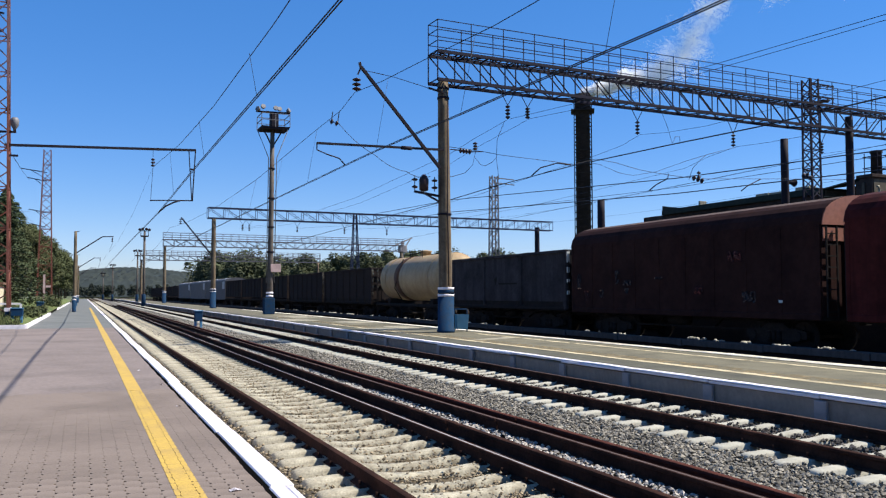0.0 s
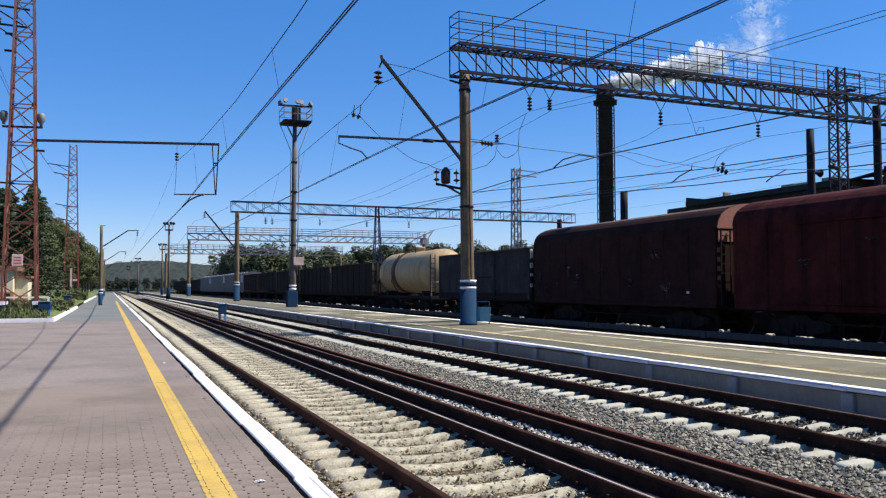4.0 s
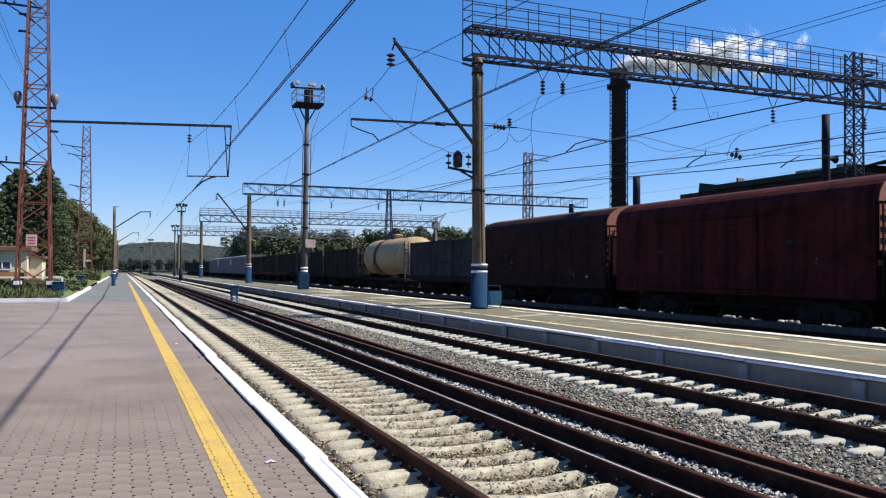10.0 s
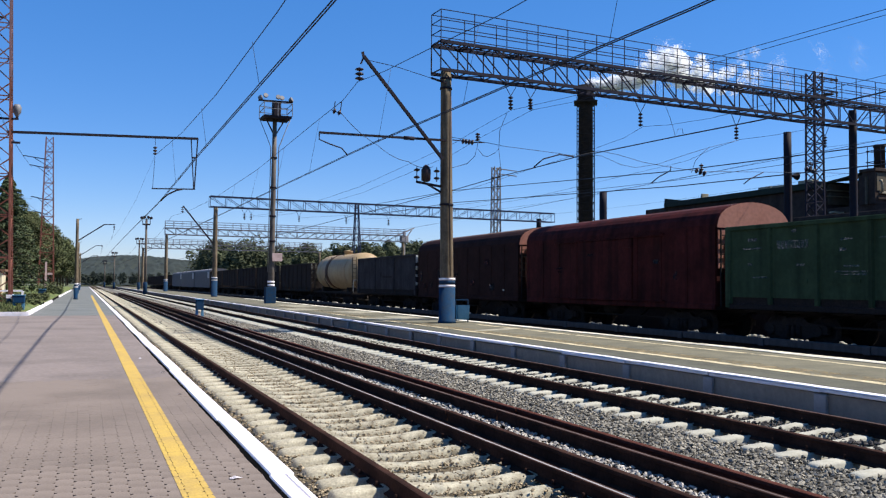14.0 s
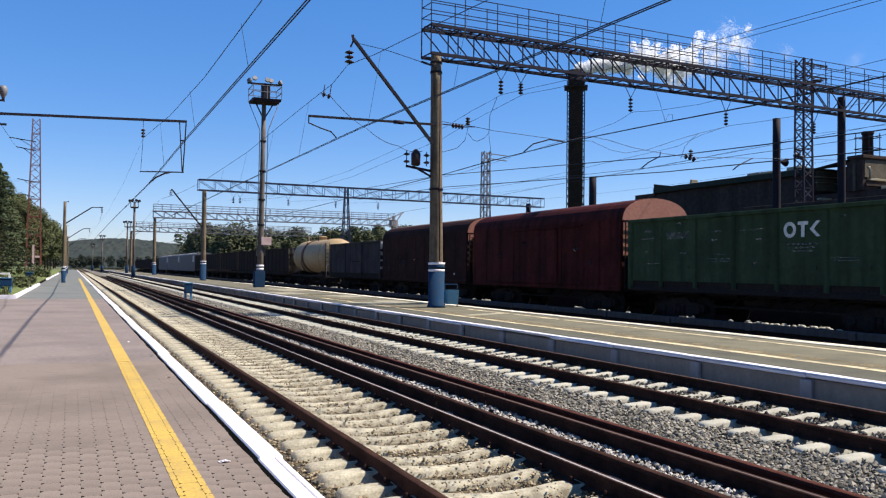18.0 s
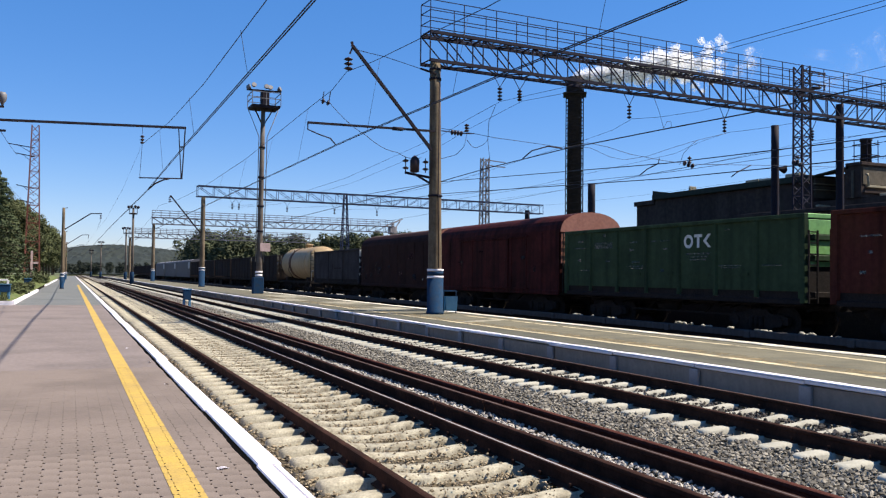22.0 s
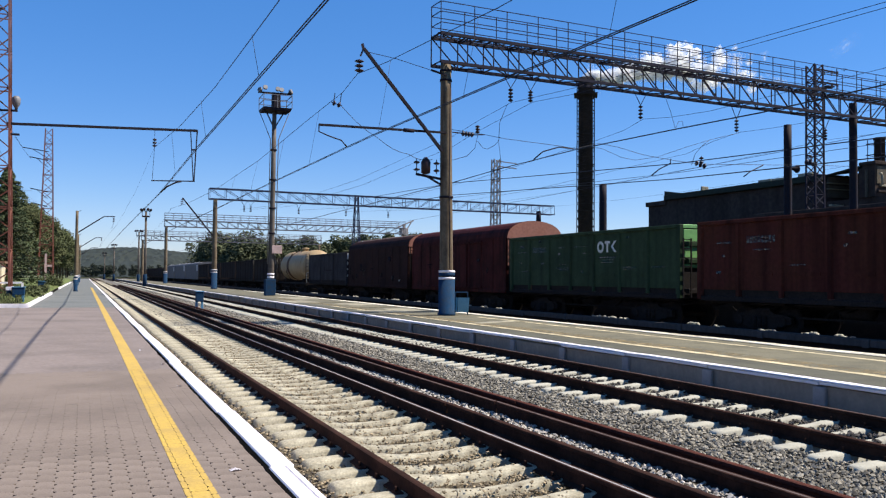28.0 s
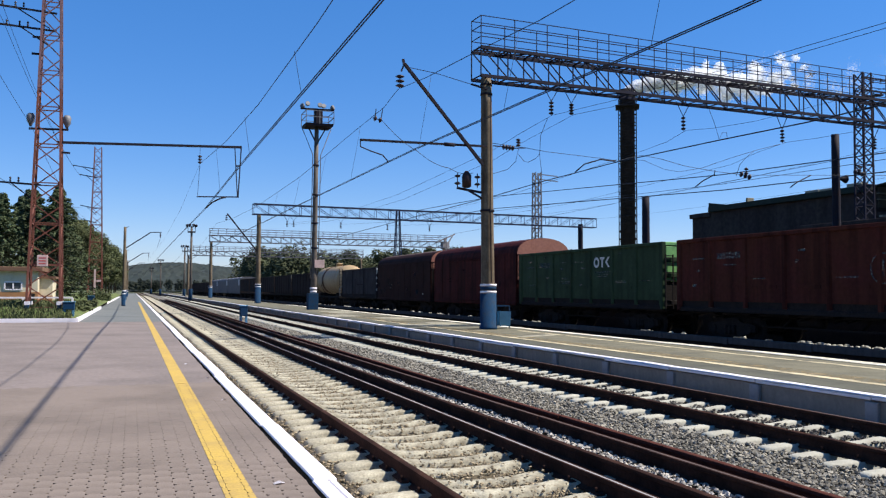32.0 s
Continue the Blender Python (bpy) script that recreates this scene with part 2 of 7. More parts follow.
M_TOWER_TOP = material("purple_tower_paint", (0.160, 0.088, 0.096), 0.75, grain=8, vary=0.2, stain=(0.096, 0.072, 0.080), stain_scale=0.9)
M_WIRE = material("wire", (0.020, 0.023, 0.034), 0.6, 0.1, grain=4, bump=0)
M_INSUL = material("insulator", (0.035, 0.02, 0.02), 0.35, grain=8, bump=0)
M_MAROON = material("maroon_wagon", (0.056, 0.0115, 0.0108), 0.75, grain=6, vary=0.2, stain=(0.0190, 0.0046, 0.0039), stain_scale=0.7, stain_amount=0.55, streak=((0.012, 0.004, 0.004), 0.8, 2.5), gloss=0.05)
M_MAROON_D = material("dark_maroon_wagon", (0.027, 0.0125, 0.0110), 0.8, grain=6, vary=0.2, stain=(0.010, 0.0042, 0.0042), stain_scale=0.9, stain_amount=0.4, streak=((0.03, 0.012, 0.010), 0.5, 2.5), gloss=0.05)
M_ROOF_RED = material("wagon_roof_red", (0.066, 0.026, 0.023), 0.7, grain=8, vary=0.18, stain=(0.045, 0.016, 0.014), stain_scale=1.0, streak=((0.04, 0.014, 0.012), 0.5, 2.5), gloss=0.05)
# sunlight on the roof crown put into a paler colour
M_ROOF_SUNLIT = material("wagon_roof_sunlit", (0.12, 0.09, 0.08), 0.85, grain=8, vary=0.2, stain=(0.04, 0.026, 0.023), stain_scale=1.0, streak=((0.05, 0.034, 0.03), 0.6, 2.5), gloss=0.05)
# wagon end paint with the sun on it put into the colour
M_GABLE = material("sunlit_gable", (0.29, 0.125, 0.092), 0.8, grain=8, vary=0.15, stain=(0.25, 0.10, 0.07), stain_scale=1.5, stain_amount=0.4)
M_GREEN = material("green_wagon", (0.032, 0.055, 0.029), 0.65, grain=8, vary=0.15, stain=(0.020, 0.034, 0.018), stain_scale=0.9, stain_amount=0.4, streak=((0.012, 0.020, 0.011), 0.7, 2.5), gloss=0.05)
# paler end paint, with sunlight also put into the colour
M_GREEN_END = material("green_wagon_end_sunlit", (0.16, 0.36, 0.12), 0.65, grain=8, vary=0.15, stain=(0.10, 0.20, 0.08), stain_scale=1.2, stain_amount=0.4)
M_REDGON = material("red_gondola", (0.064, 0.0180, 0.0145), 0.8, grain=7, vary=0.2, stain=(0.060, 0.022, 0.012), stain_scale=0.55, stain_amount=0.5, streak=((0.018, 0.006, 0.005), 0.8, 2.5), gloss=0.05)
M_GREYGON = material("grey_gondola", (0.043, 0.040, 0.045), 0.75, grain=7, vary=0.18, stain=(0.0132, 0.0120, 0.0132), stain_scale=0.8, stain_amount=0.5, streak=((0.016, 0.015, 0.017), 0.7, 2.5), gloss=0.05)
M_DARKGON = material("dark_gondola", (0.025, 0.0205, 0.0198), 0.85, grain=7, vary=0.2, stain=(0.0258, 0.0192, 0.0174), stain_scale=0.8, stain_amount=0.5, streak=((0.03, 0.02, 0.017), 0.5, 2.5), gloss=0.05)
M_PALE = material("pale_wagon", (0.088, 0.086, 0.094), 0.7, grain=6, vary=0.12, stain=(0.055, 0.054, 0.058), stain_scale=0.6)
M_ROOF_PALE = material("pale_wagon_roof", (0.42, 0.42, 0.43), 0.7, grain=6, vary=0.12, stain=(0.28, 0.28, 0.29), stain_scale=0.6)
M_TANK = material("tank_cream", (0.37, 0.27, 0.15), 0.6, grain=6, vary=0.12, stain=(0.28, 0.19, 0.10), stain_scale=0.8, stain_amount=0.4, streak=((0.22, 0.13, 0.07), 0.5, 2.0))
M_TANK_TOP = material("tank_belt", (0.10, 0.05, 0.03), 0.8, grain=10, vary=0.2)
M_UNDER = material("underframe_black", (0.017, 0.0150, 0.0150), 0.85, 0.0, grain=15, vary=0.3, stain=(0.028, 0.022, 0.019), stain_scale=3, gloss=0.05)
M_LETTER = material("lettering_white", (0.55, 0.57, 0.55), 0.8, grain=20, vary=0.15, stain=(0.3, 0.32, 0.3), stain_scale=6)
M_LETTER_DIM = material("lettering_worn", (0.15, 0.155, 0.14), 0.85, alpha=(14.0, 0.40, 0.58, 0.75), grain=30, vary=0.3, stain_scale=8)
M_BUILDING = material("soot_dark_wall", (0.052, 0.037, 0.033), 0.9, grain=2, vary=0.25, stain=(0.07, 0.055, 0.042), stain_scale=0.25, stain_amount=0.4, streak=((0.018, 0.014, 0.013), 0.5, 0.5), gloss=0.05)
M_ROOFGREEN = material("greenish_roof", (0.022, 0.030, 0.021), 0.8, grain=2, vary=0.2, stain=(0.0300, 0.0300, 0.0240), stain_scale=0.3)
M_PALEWALL = material("pale_wall", (0.3087, 0.2800, 0.2023), 0.9, grain=3, vary=0.12, stain=(0.2058, 0.1750, 0.1190), stain_scale=0.5)
# tan includes the sun on the factory's end walls
M_TAN = material("tan_panel", (0.11, 0.092, 0.066), 0.9, grain=3, vary=0.2, stain=(0.06, 0.05, 0.036), stain_scale=0.6, stain_amount=0.5)
M_HOUSE = material("cream_wall", (0.540, 0.480, 0.352), 0.9, grain=5, vary=0.08, stain=(0.375, 0.323, 0.225), stain_scale=0.9)
M_HOUSE_LOW = material("orange_plinth", (0.360, 0.180, 0.083), 0.9, grain=5, vary=0.12, stain_scale=1.0)
M_ROOFBROWN = material("brown_roof", (0.16, 0.09, 0.06), 0.85, grain=6, vary=0.15)
M_SIGN_RED = material("sign_red", (0.42, 0.06, 0.06), 0.7, grain=10, vary=0.1)
M_SIGN = material("sign_board", (0.525, 0.375, 0.345), 0.7, grain=10, vary=0.08)
M_DARKHOLE = material("dark_interior", (0.015, 0.014, 0.014), 0.9, grain=5)
M_GLASS = material("window_glass", (0.05, 0.06, 0.07), 0.08, grain=3, bump=0, vary=0.05)
M_CHIMNEY = material("soot_chimney", (0.022, 0.018, 0.018), 0.9, grain=1.2, vary=0.25, stain=(0.05, 0.035, 0.03), stain_scale=0.4)
M_BARK = material("bark", (0.07, 0.05, 0.035), 0.95, grain=12, vary=0.3)
M_LEAF = material("leaves", (0.072, 0.080, 0.033), 0.8, grain=0.8, vary=0.3, random_vary=0.18, island=True, bump=0, stain=(0.043, 0.060, 0.022), stain_scale=0.25)
M_NEEDLE = material("needles", (0.062, 0.078, 0.038), 0.85, grain=0.8, vary=0.3, random_vary=0.18, island=True, bump=0, stain=(0.0300, 0.0525, 0.0225), stain_scale=0.25)
M_FOREST = material("far_forest", (0.070, 0.080, 0.042), 0.9, grain=0.12, vary=0.22, random_vary=0.08, island=True, bump=0, stain=(0.033, 0.042, 0.022), stain_scale=0.05)
M_FARWOODS = material("hill_woods", (0.036, 0.043, 0.031), 0.95, grain=0.05, vary=0.25, random_vary=0.12, island=True, bump=0, stain=(0.020, 0.028, 0.030), stain_scale=0.012)
M_HILL = material("far_hill", (0.023, 0.027, 0.020), 0.95, grain=0.12, vary=0.35, bump=0, stain=(0.0193, 0.0275, 0.0248), stain_scale=0.006)


# ---- geometry helpers ----
def thing(name, label, category, group="", kind="", at=(0, 0, 0)):
    ob = new(name)
    ob.location = at
    return tagged(ob, label, category, group, kind)


def part(name, bm, mat, parent=None, label="", smooth=False):
    me = bpy.data.meshes.new(name)
    bm.normal_update()
    if smooth:
        for f in bm.faces:
            f.smooth = True
    bm.to_mesh(me)
    bm.free()
    for m in (mat if isinstance(mat, (list, tuple)) else [mat]):
        me.materials.append(m)
    ob = new(name, me)
    ob.parent = parent
    if label:
        ob["label"] = label
    return ob


def repeat(ob, name, loc, rz=0.0):
    """A further object on the same mesh."""
    o = new(name, ob.data)
    o.parent = ob.parent
    o.location = loc
    o.rotation_euler = (0, 0, rz)
    return o


def box(bm, lo, hi, mat=0, bevel=0.0):
    v = [bm.verts.new((x, y, z)) for x in (lo[0], hi[0]) for y in (lo[1], hi[1]) for z in (lo[2], hi[2])]
    fs = [bm.faces.new([v[i] for i in q]) for q in ((0, 1, 3, 2), (4, 6, 7, 5), (0, 4, 5, 1), (2, 3, 7, 6), (0, 2, 6, 4), (1, 5, 7, 3))]
    for f in fs:
        f.material_index = mat
    if bevel:
        bmesh.ops.bevel(bm, geom=list({e for f in fs for e in f.edges}), offset=bevel, segments=1, affect="EDGES")
    return bm


def bar(bm, p, q, w, h=None, n=4, mat=0, w2=None):
    """A bar from p to q; n = 4 square, more is round; w2: width at q."""
    p, q = Vector(p), Vector(q)
    d = (q - p).normalized()
    side = d.cross(Vector((0, 0, 1)) if abs(d.z) < 0.95 else Vector((0, 1, 0))).normalized()
    up = side.cross(d)
    h = h or w
    rings = []
    for c, k in ((p, 1.0), (q, (w2 or w) / w)):
        ring = []
        for i in range(n):
            a = 2 * math.pi * (i + 0.5) / n
            s = 1 / math.cos(math.pi / n) if n == 4 else 1.0
            ring.append(bm.verts.new(c + side * (math.cos(a) * s * w / 2 * k) + up * (math.sin(a) * s * h / 2 * k)))
        rings.append(ring)
    for i in range(n):
        f = bm.faces.new((rings[0][i], rings[0][(i + 1) % n], rings[1][(i + 1) % n], rings[1][i]))
        f.material_index = mat
        f.smooth = n > 4
    for r in (rings[0][::-1], rings[1]):
        bm.faces.new(r).material_index = mat
    return bm


def path_tube(bm, pts, r, n=5, mat=0):
    """One round tube through the points."""
    pts = [Vector(p) for p in pts]
    rings = []
    for i, p in enumerate(pts):
        d = (pts[min(i + 1, len(pts) - 1)] - pts[max(i - 1, 0)]).normalized()
        side = d.cross(Vector((0, 0, 1)) if abs(d.z) < 0.95 else Vector((0, 1, 0))).normalized()
        up = side.cross(d)
        rings.append([bm.verts.new(p + side * math.cos(2 * math.pi * k / n) * r + up * math.sin(2 * math.pi * k / n) * r) for k in range(n)])
    for a, b in zip(rings, rings[1:]):
        for k in range(n):
            bm.faces.new((a[k], a[(k + 1) % n], b[(k + 1) % n], b[k])).smooth = True
    bm.faces.new(rings[0][::-1])
    bm.faces.new(rings[-1])
    return bm


def extrude_profile(bm, profile, y0, y1, dx=0.0, mats=None, steps=1):
    """A closed profile of (x, z) run along y."""
    rings = [[bm.verts.new((x + dx, y0 + (y1 - y0) * k / steps, z)) for x, z in profile] for k in range(steps + 1)]
    n = len(profile)
    for a, b in zip(rings, rings[1:]):
        for i in range(n):
            f = bm.faces.new((a[i], b[i], b[(i + 1) % n], a[(i + 1) % n]))
            if mats:
                f.material_index = mats[i]
    bm.faces.new(rings[0])
    bm.faces.new(rings[-1][::-1])
    return bm


def lathe(bm, prof, n=16, mat=0, origin=(0, 0, 0), axis="z"):
    """A turned shape: prof of (radius, height)."""
    def place(r, h, a):
        c, s = math.cos(a) * r, math.sin(a) * r
        p = (c, s, h) if axis == "z" else (c, h, s) if axis == "y" else (h, c, s)
        return Vector(p) + Vector(origin)
    rings = [[bm.verts.new(place(r, h, 2 * math.pi * i / n)) for i in range(n)] for r, h in prof]
    for a, b in zip(rings, rings[1:]):
        for i in range(n):
            f = bm.faces.new((a[i], a[(i + 1) % n], b[(i + 1) % n], b[i]))
            f.material_index, f.smooth = mat, True
    for r in (rings[0][::-1], rings[-1]):
        bm.faces.new(r).material_index = mat
    return bm


def insulator(bm, p, q, r=0.13, discs=3):
    p, q = Vector(p), Vector(q)
    bar(bm, p, q, 0.04, n=6)
    for i in range(discs):
        c = p.lerp(q, (i + 0.5) / discs)
        d = (q - p).normalized() * min(0.05, (q - p).length / discs / 2.6)
        bar(bm, c - d, c, 1.2 * r, n=10, w2=2 * r)
        bar(bm, c, c + d, 2 * r, n=10, w2=0.9 * r)


def bm_new():
    return bmesh.new()


def mesh_from(name, verts, faces, mat, parent=None, smooth=False):
    me = bpy.data.meshes.new(name)
    me.from_pydata([tuple(v) for v in verts], [], [tuple(f) for f in faces])
    for m in (mat if isinstance(mat, (list, tuple)) else [mat]):
        me.materials.append(m)
    if smooth:
        me.polygons.foreach_set("use_smooth", [True] * len(me.polygons))
    ob = new(name, me)
    ob.parent = parent
    return ob


# ---- ground, platforms and tracks ----
X_EDGE_L, X_EDGE_R, X_BACK_R = 1.62, 10.60, 15.76      # platform edges
TRACK_1, TRACK_2, TRACK_3 = 3.48, 8.80, 20.95          # track centres
RAIL_GAP = 0.795                                       # half the distance of the rail heads
Y_NEAR, Y_FAR = -14.0, 520.0

def lawn(x, y):
    """Height of the grass bank beside the platform."""
    inner = np.interp(x, [-16, -3.2, -2.45], [1.1, 0.82, 0.38])
    return 0.33 + (inner - 0.33) * np.clip((y - 44.2) / 2.3, 0, 1)


# one sheet of land with the railway's formation sunk into it
def ground():
    bm = bm_new()
    xs = [-3000, -600, -60, -16, -3.2, -2.45, -2.43, 1.45, 10.8, 15.6, 60, 600, 3000]
    ys = [-600, -60, Y_NEAR, 20, 43.0, 43.9, 44.2, 46.5, 60, 100, 200, 520, 1200, 4200]
    def height(x, y):
        if x <= -2.44 and 44.0 <= y <= 520:
            return float(lawn(x, y))
        if x <= -60 and y >= 44.0:
            return 1.0
        return -0.42 if x > -3 else -0.3
    g = [[bm.verts.new((x, y, height(x, y))) for x in xs] for y in ys]
    for j in range(len(ys) - 1):
        for i in range(len(xs) - 1):
            f = bm.faces.new((g[j][i], g[j][i + 1], g[j + 1][i + 1], g[j + 1][i]))
            f.material_index = 1 if xs[i] >= -2.46 and xs[i + 1] <= 61 and ys[j + 1] <= 521 else (2 if xs[i + 1] <= -2.2 and ys[j + 1] < 210 and xs[i] > -61 else 0)
    return tagged(part("ground", bm, [M_LAND, M_SHADE_DARK, M_GRASS]), "dark railway ground, grass bank and land to the horizon", "ground", kind="structure")


ground()

# left platform: slab, paving sheet, white kerb, yellow line
platform_1 = thing("platform_1", "low brown paved railway platform with white edge and yellow line", "platform", kind="structure")
bm = bm_new()
box(bm, (-28, Y_NEAR, -0.42), (1.42, 43.8, 0.14))
box(bm, (-2.44, 43.8, -0.42), (1.42, 340, 0.14))
part("slab", bm, M_CONC, platform_1)
bm = bm_new()
box(bm, (-28, Y_NEAR, 0.142), (1.398, -2.75, 0.1945))
box(bm, (-28, -3.0, 0.142), (-3.8, 43.8, 0.1945))
box(bm, (-3.8, 14.75, 0.142), (1.398, 43.8, 0.1945))
part("paving", bm, M_PAVE_BASE, platform_1)
bm = bm_new()
box(bm, (-3.8, -2.75, 0.142), (1.415, 14.75, 0.178))
part("bedding", bm, M_JOINT, platform_1)
bm = bm_new()
box(bm, (-2.42, 43.8, 0.142), (1.398, 340, 0.197))
part("asphalt_strip", bm, M_ASPHALT_GREY, platform_1, "grey asphalt surface")
bm = bm_new()
box(bm, (1.40, Y_NEAR, 0.142), (1.425, 340, 0.186))
part("edge_joint", bm, M_SHADE_DARK, platform_1, "dark joint beside the edge stones")
# ragged black strip over the paving edge: shade of the gap put into colour
vs, fs = [], []
for k in range(620):
    y = -3.5 + 0.075 * k
    dx = 0.002 + 0.034 * abs(noise.noise(Vector((y * 0.7, 3.1, 0)))) + 0.018 * abs(noise.noise(Vector((y * 4.3, 9.7, 0))))
    vs += [(1.398 - dx, y, 0.190), (1.402 - dx, y, 0.2005), (1.432, y, 0.2005)]
    if k:
        a = 3 * (k - 1)
        fs += [(a, a + 1, a + 4, a + 3), (a + 1, a + 2, a + 5, a + 4)]
mesh_from("joint_shade", vs, fs, M_GAP_SHADE, platform_1)
# kerb stones along the edge
bm = bm_new()
box(bm, (0, 0.008, -0.42), (0.20, 2.992, 0.204), bevel=0.012)
kerb = part("edge_stone", bm, M_WHITE, platform_1, "white painted edge stone")
kerb.location = (1.42, Y_NEAR, 0)
bm = bm_new()
box(bm, (0, 0.008, -0.42), (0.132, 2.992, 0.204), bevel=0.010)
box(bm, (0.139, 0.008, -0.42), (0.20, 2.992, 0.198), bevel=0.010)
split_kerb = part("edge_stone", bm, M_WHITE, platform_1, "white painted edge stone with a long crack")
split_kerb.location = (1.42, Y_NEAR + 12.0, 0.012)
for k in (5, 6):
    repeat(split_kerb, "edge_stone", (1.42 + random.uniform(-0.012, 0.012), Y_NEAR + 3.0 * k, random.uniform(0.006, 0.02)))
for k in [1, 2, 3] + list(range(7, 110)):
    repeat(kerb, "edge_stone", (1.42 + random.uniform(-0.014, 0.014), Y_NEAR + 3.0 * k, random.uniform(0.006, 0.026)))
bm = bm_new()
box(bm, (0.70, 14.97, 0.193), (0.92, 43.75, 0.1988))
box(bm, (0.70, 43.75, 0.193), (0.92, 110, 0.2015))
box(bm, (0.70, Y_NEAR, 0.197), (0.92, -3.0, 0.204))
part("yellow_line", bm, M_YELLOW, platform_1, "painted yellow safety line")

# low white kerb round the grass
garden_kerb = thing("garden_kerb", "low white painted kerb round a grass bank", "kerb", kind="structure")
for a, b in (((-28, 43.5), (-14, 43.7)), ((-14, 43.7), (-2.42, 43.95)), ((-2.42, 43.95), (-2.38, 58)), ((-2.38, 58), (-2.32, 73)), ((-3.2, 84.5), (-2.42, 99)), ((-2.42, 99), (-2.25, 173))):
    bm = bm_new()
    bar(bm, (*a, 0.26), (*b, 0.26), 0.13, 0.24)
    part("kerb_stone", bm, M_WHITE, garden_kerb)

# right platform
PANEL, PANEL_0 = 2.574, 2.268            # length and start of the edge panels
platform_2 = thing("platform_2", "low grey asphalt island platform with whitewashed edge slabs", "platform", kind="structure")
bm = bm_new()
box(bm, (X_EDGE_R + 0.1, Y_NEAR, -0.42), (X_BACK_R - 0.02, 330, 0.195))
part("slab", bm, M_ASPHALT, platform_2)
bm = bm_new()
box(bm, (0, 0.01, -0.40), (0.11, PANEL - 0.012, 0.122), bevel=0.01)
slab = part("edge_panel", bm, M_LIME, platform_2, "whitewashed concrete edge panel")
slab.location = (X_EDGE_R + 0.03, PANEL_0, 0)
for k in range(-6, 127):
    if k:
        repeat(slab, "edge_panel", (X_EDGE_R + 0.03 + random.uniform(-0.012, 0.012), PANEL_0 + PANEL * k, random.uniform(-0.01, 0.008)))
bm = bm_new()
box(bm, (-0.075, -0.12, -0.40), (0.0, 0.12, 0.125), bevel=0.014)
post = part("edge_post", bm, M_LIME_POST, platform_2, "whitewashed concrete edge post")
post.location = (X_EDGE_R + 0.028, PANEL_0, 0)
for k in range(-6, 127):
    if k:
        repeat(post, "edge_post", (X_EDGE_R + 0.028 + random.uniform(-0.015, 0.01), PANEL_0 + PANEL * k, random.uniform(-0.01, 0.0)), random.uniform(-0.04, 0.04))
bm = bm_new()
box(bm, (-0.04, 0.006, 0.150), (0.15, PANEL - 0.006, 0.208), bevel=0.012)
cap = part("edge_cap", bm, M_WHITE, platform_2, "worn concrete platform edge")
cap.location = (X_EDGE_R, PANEL_0, 0)
for k in range(-6, 127):
    if k:
        repeat(cap, "edge_cap", (X_EDGE_R + 0.05 * noise.noise(Vector((k * 0.7, 2.0, 0))) + random.uniform(-0.015, 0.015), PANEL_0 + PANEL * k, 0.03 * noise.noise(Vector((k * 0.8, 5.0, 0))) + random.uniform(-0.012, 0.012)), random.uniform(-0.006, 0.006))


def ragged_strip(x0, x1, y0, y1, z, thick, mat, name, label, wobble, seed, step=0.28):
    """A painted or broken strip along the platform with uneven edges."""
    vs, fs = [], []
    n = int((y1 - y0) / step)
    for k in range(n + 1):
        y = y0 + (y1 - y0) * k / n
        w = [wobble * (noise.noise(Vector((y * 0.31, seed, 0))) + 0.6 * noise.noise(Vector((y * 1.7, seed + q, 3))) + 0.35 * noise.noise(Vector((y * 5.1, seed + q, 7)))) for q in (1.0, 9.0)]
        h = thick * (1 + 0.5 * noise.noise(Vector((y * 0.9, seed, 5))))
        vs += [(x0 + w[0], y, z), (x0 + w[0] + 0.012, y, z + h), (x1 + w[1] - 0.012, y, z + h), (x1 + w[1], y, z)]
        if k:
            a = 4 * (k - 1)
            fs += [(a + q, a + q + 1, a + q + 5, a + q + 4) for q in range(3)]
    ob = mesh_from(name, vs, fs, mat, platform_2)
    ob["label"] = label
    return ob


ragged_strip(X_EDGE_R - 0.05, X_EDGE_R + 0.16, Y_NEAR, 120, 0.2075, 0.016, M_WHITE, "edge_paint", "uneven white painted edge line", 0.06, 12.0)
ragged_strip(X_EDGE_R + 0.12, X_EDGE_R + 0.26, 8, 120, 0.1955, 0.016, M_DIRT, "edge_dirt", "dark dirt along the platform edge", 0.09, 14.0)
ragged_strip(X_EDGE_R + 0.2, 11.97, Y_NEAR, 90, 0.1955, 0.003, M_ASPHALT_FRONT, "front_strip", "darker worn asphalt before the yellow line", 0.05, 20.0)
ragged_strip(11.93, 12.02, Y_NEAR, 40, 0.1955, 0.005, M_DIRT, "dirt_band", "dark dirt beside the yellow line", 0.06, 16.0)
ragged_strip(12.30, 12.85, Y_NEAR, 60, 0.1955, 0.003, M_SAND_BAND, "sand_band", "yellow sand blown beside the yellow line", 0.16, 22.0)
ragged_strip(15.20, 15.34, Y_NEAR, 90, 0.1955, 0.006, M_DIRT, "dirt_band", "dark dirt along the back edge", 0.09, 18.0)
ragged_strip(12.02, 12.26, Y_NEAR, 27, 0.1955, 0.006, M_YELLOW_OLD, "yellow_line", "worn yellow safety line", 0.05, 2.0)
ragged_strip(12.06, 12.22, 27, 44, 0.1955, 0.006, M_YELLOW_OLD, "yellow_line", "worn yellow safety line", 0.09, 4.0)
ragged_strip(15.30, 15.72, Y_NEAR, 90, 0.1955, 0.014, M_BROKEN_EDGE, "broken_edge", "crumbled pale edge strip", 0.07, 6.0)
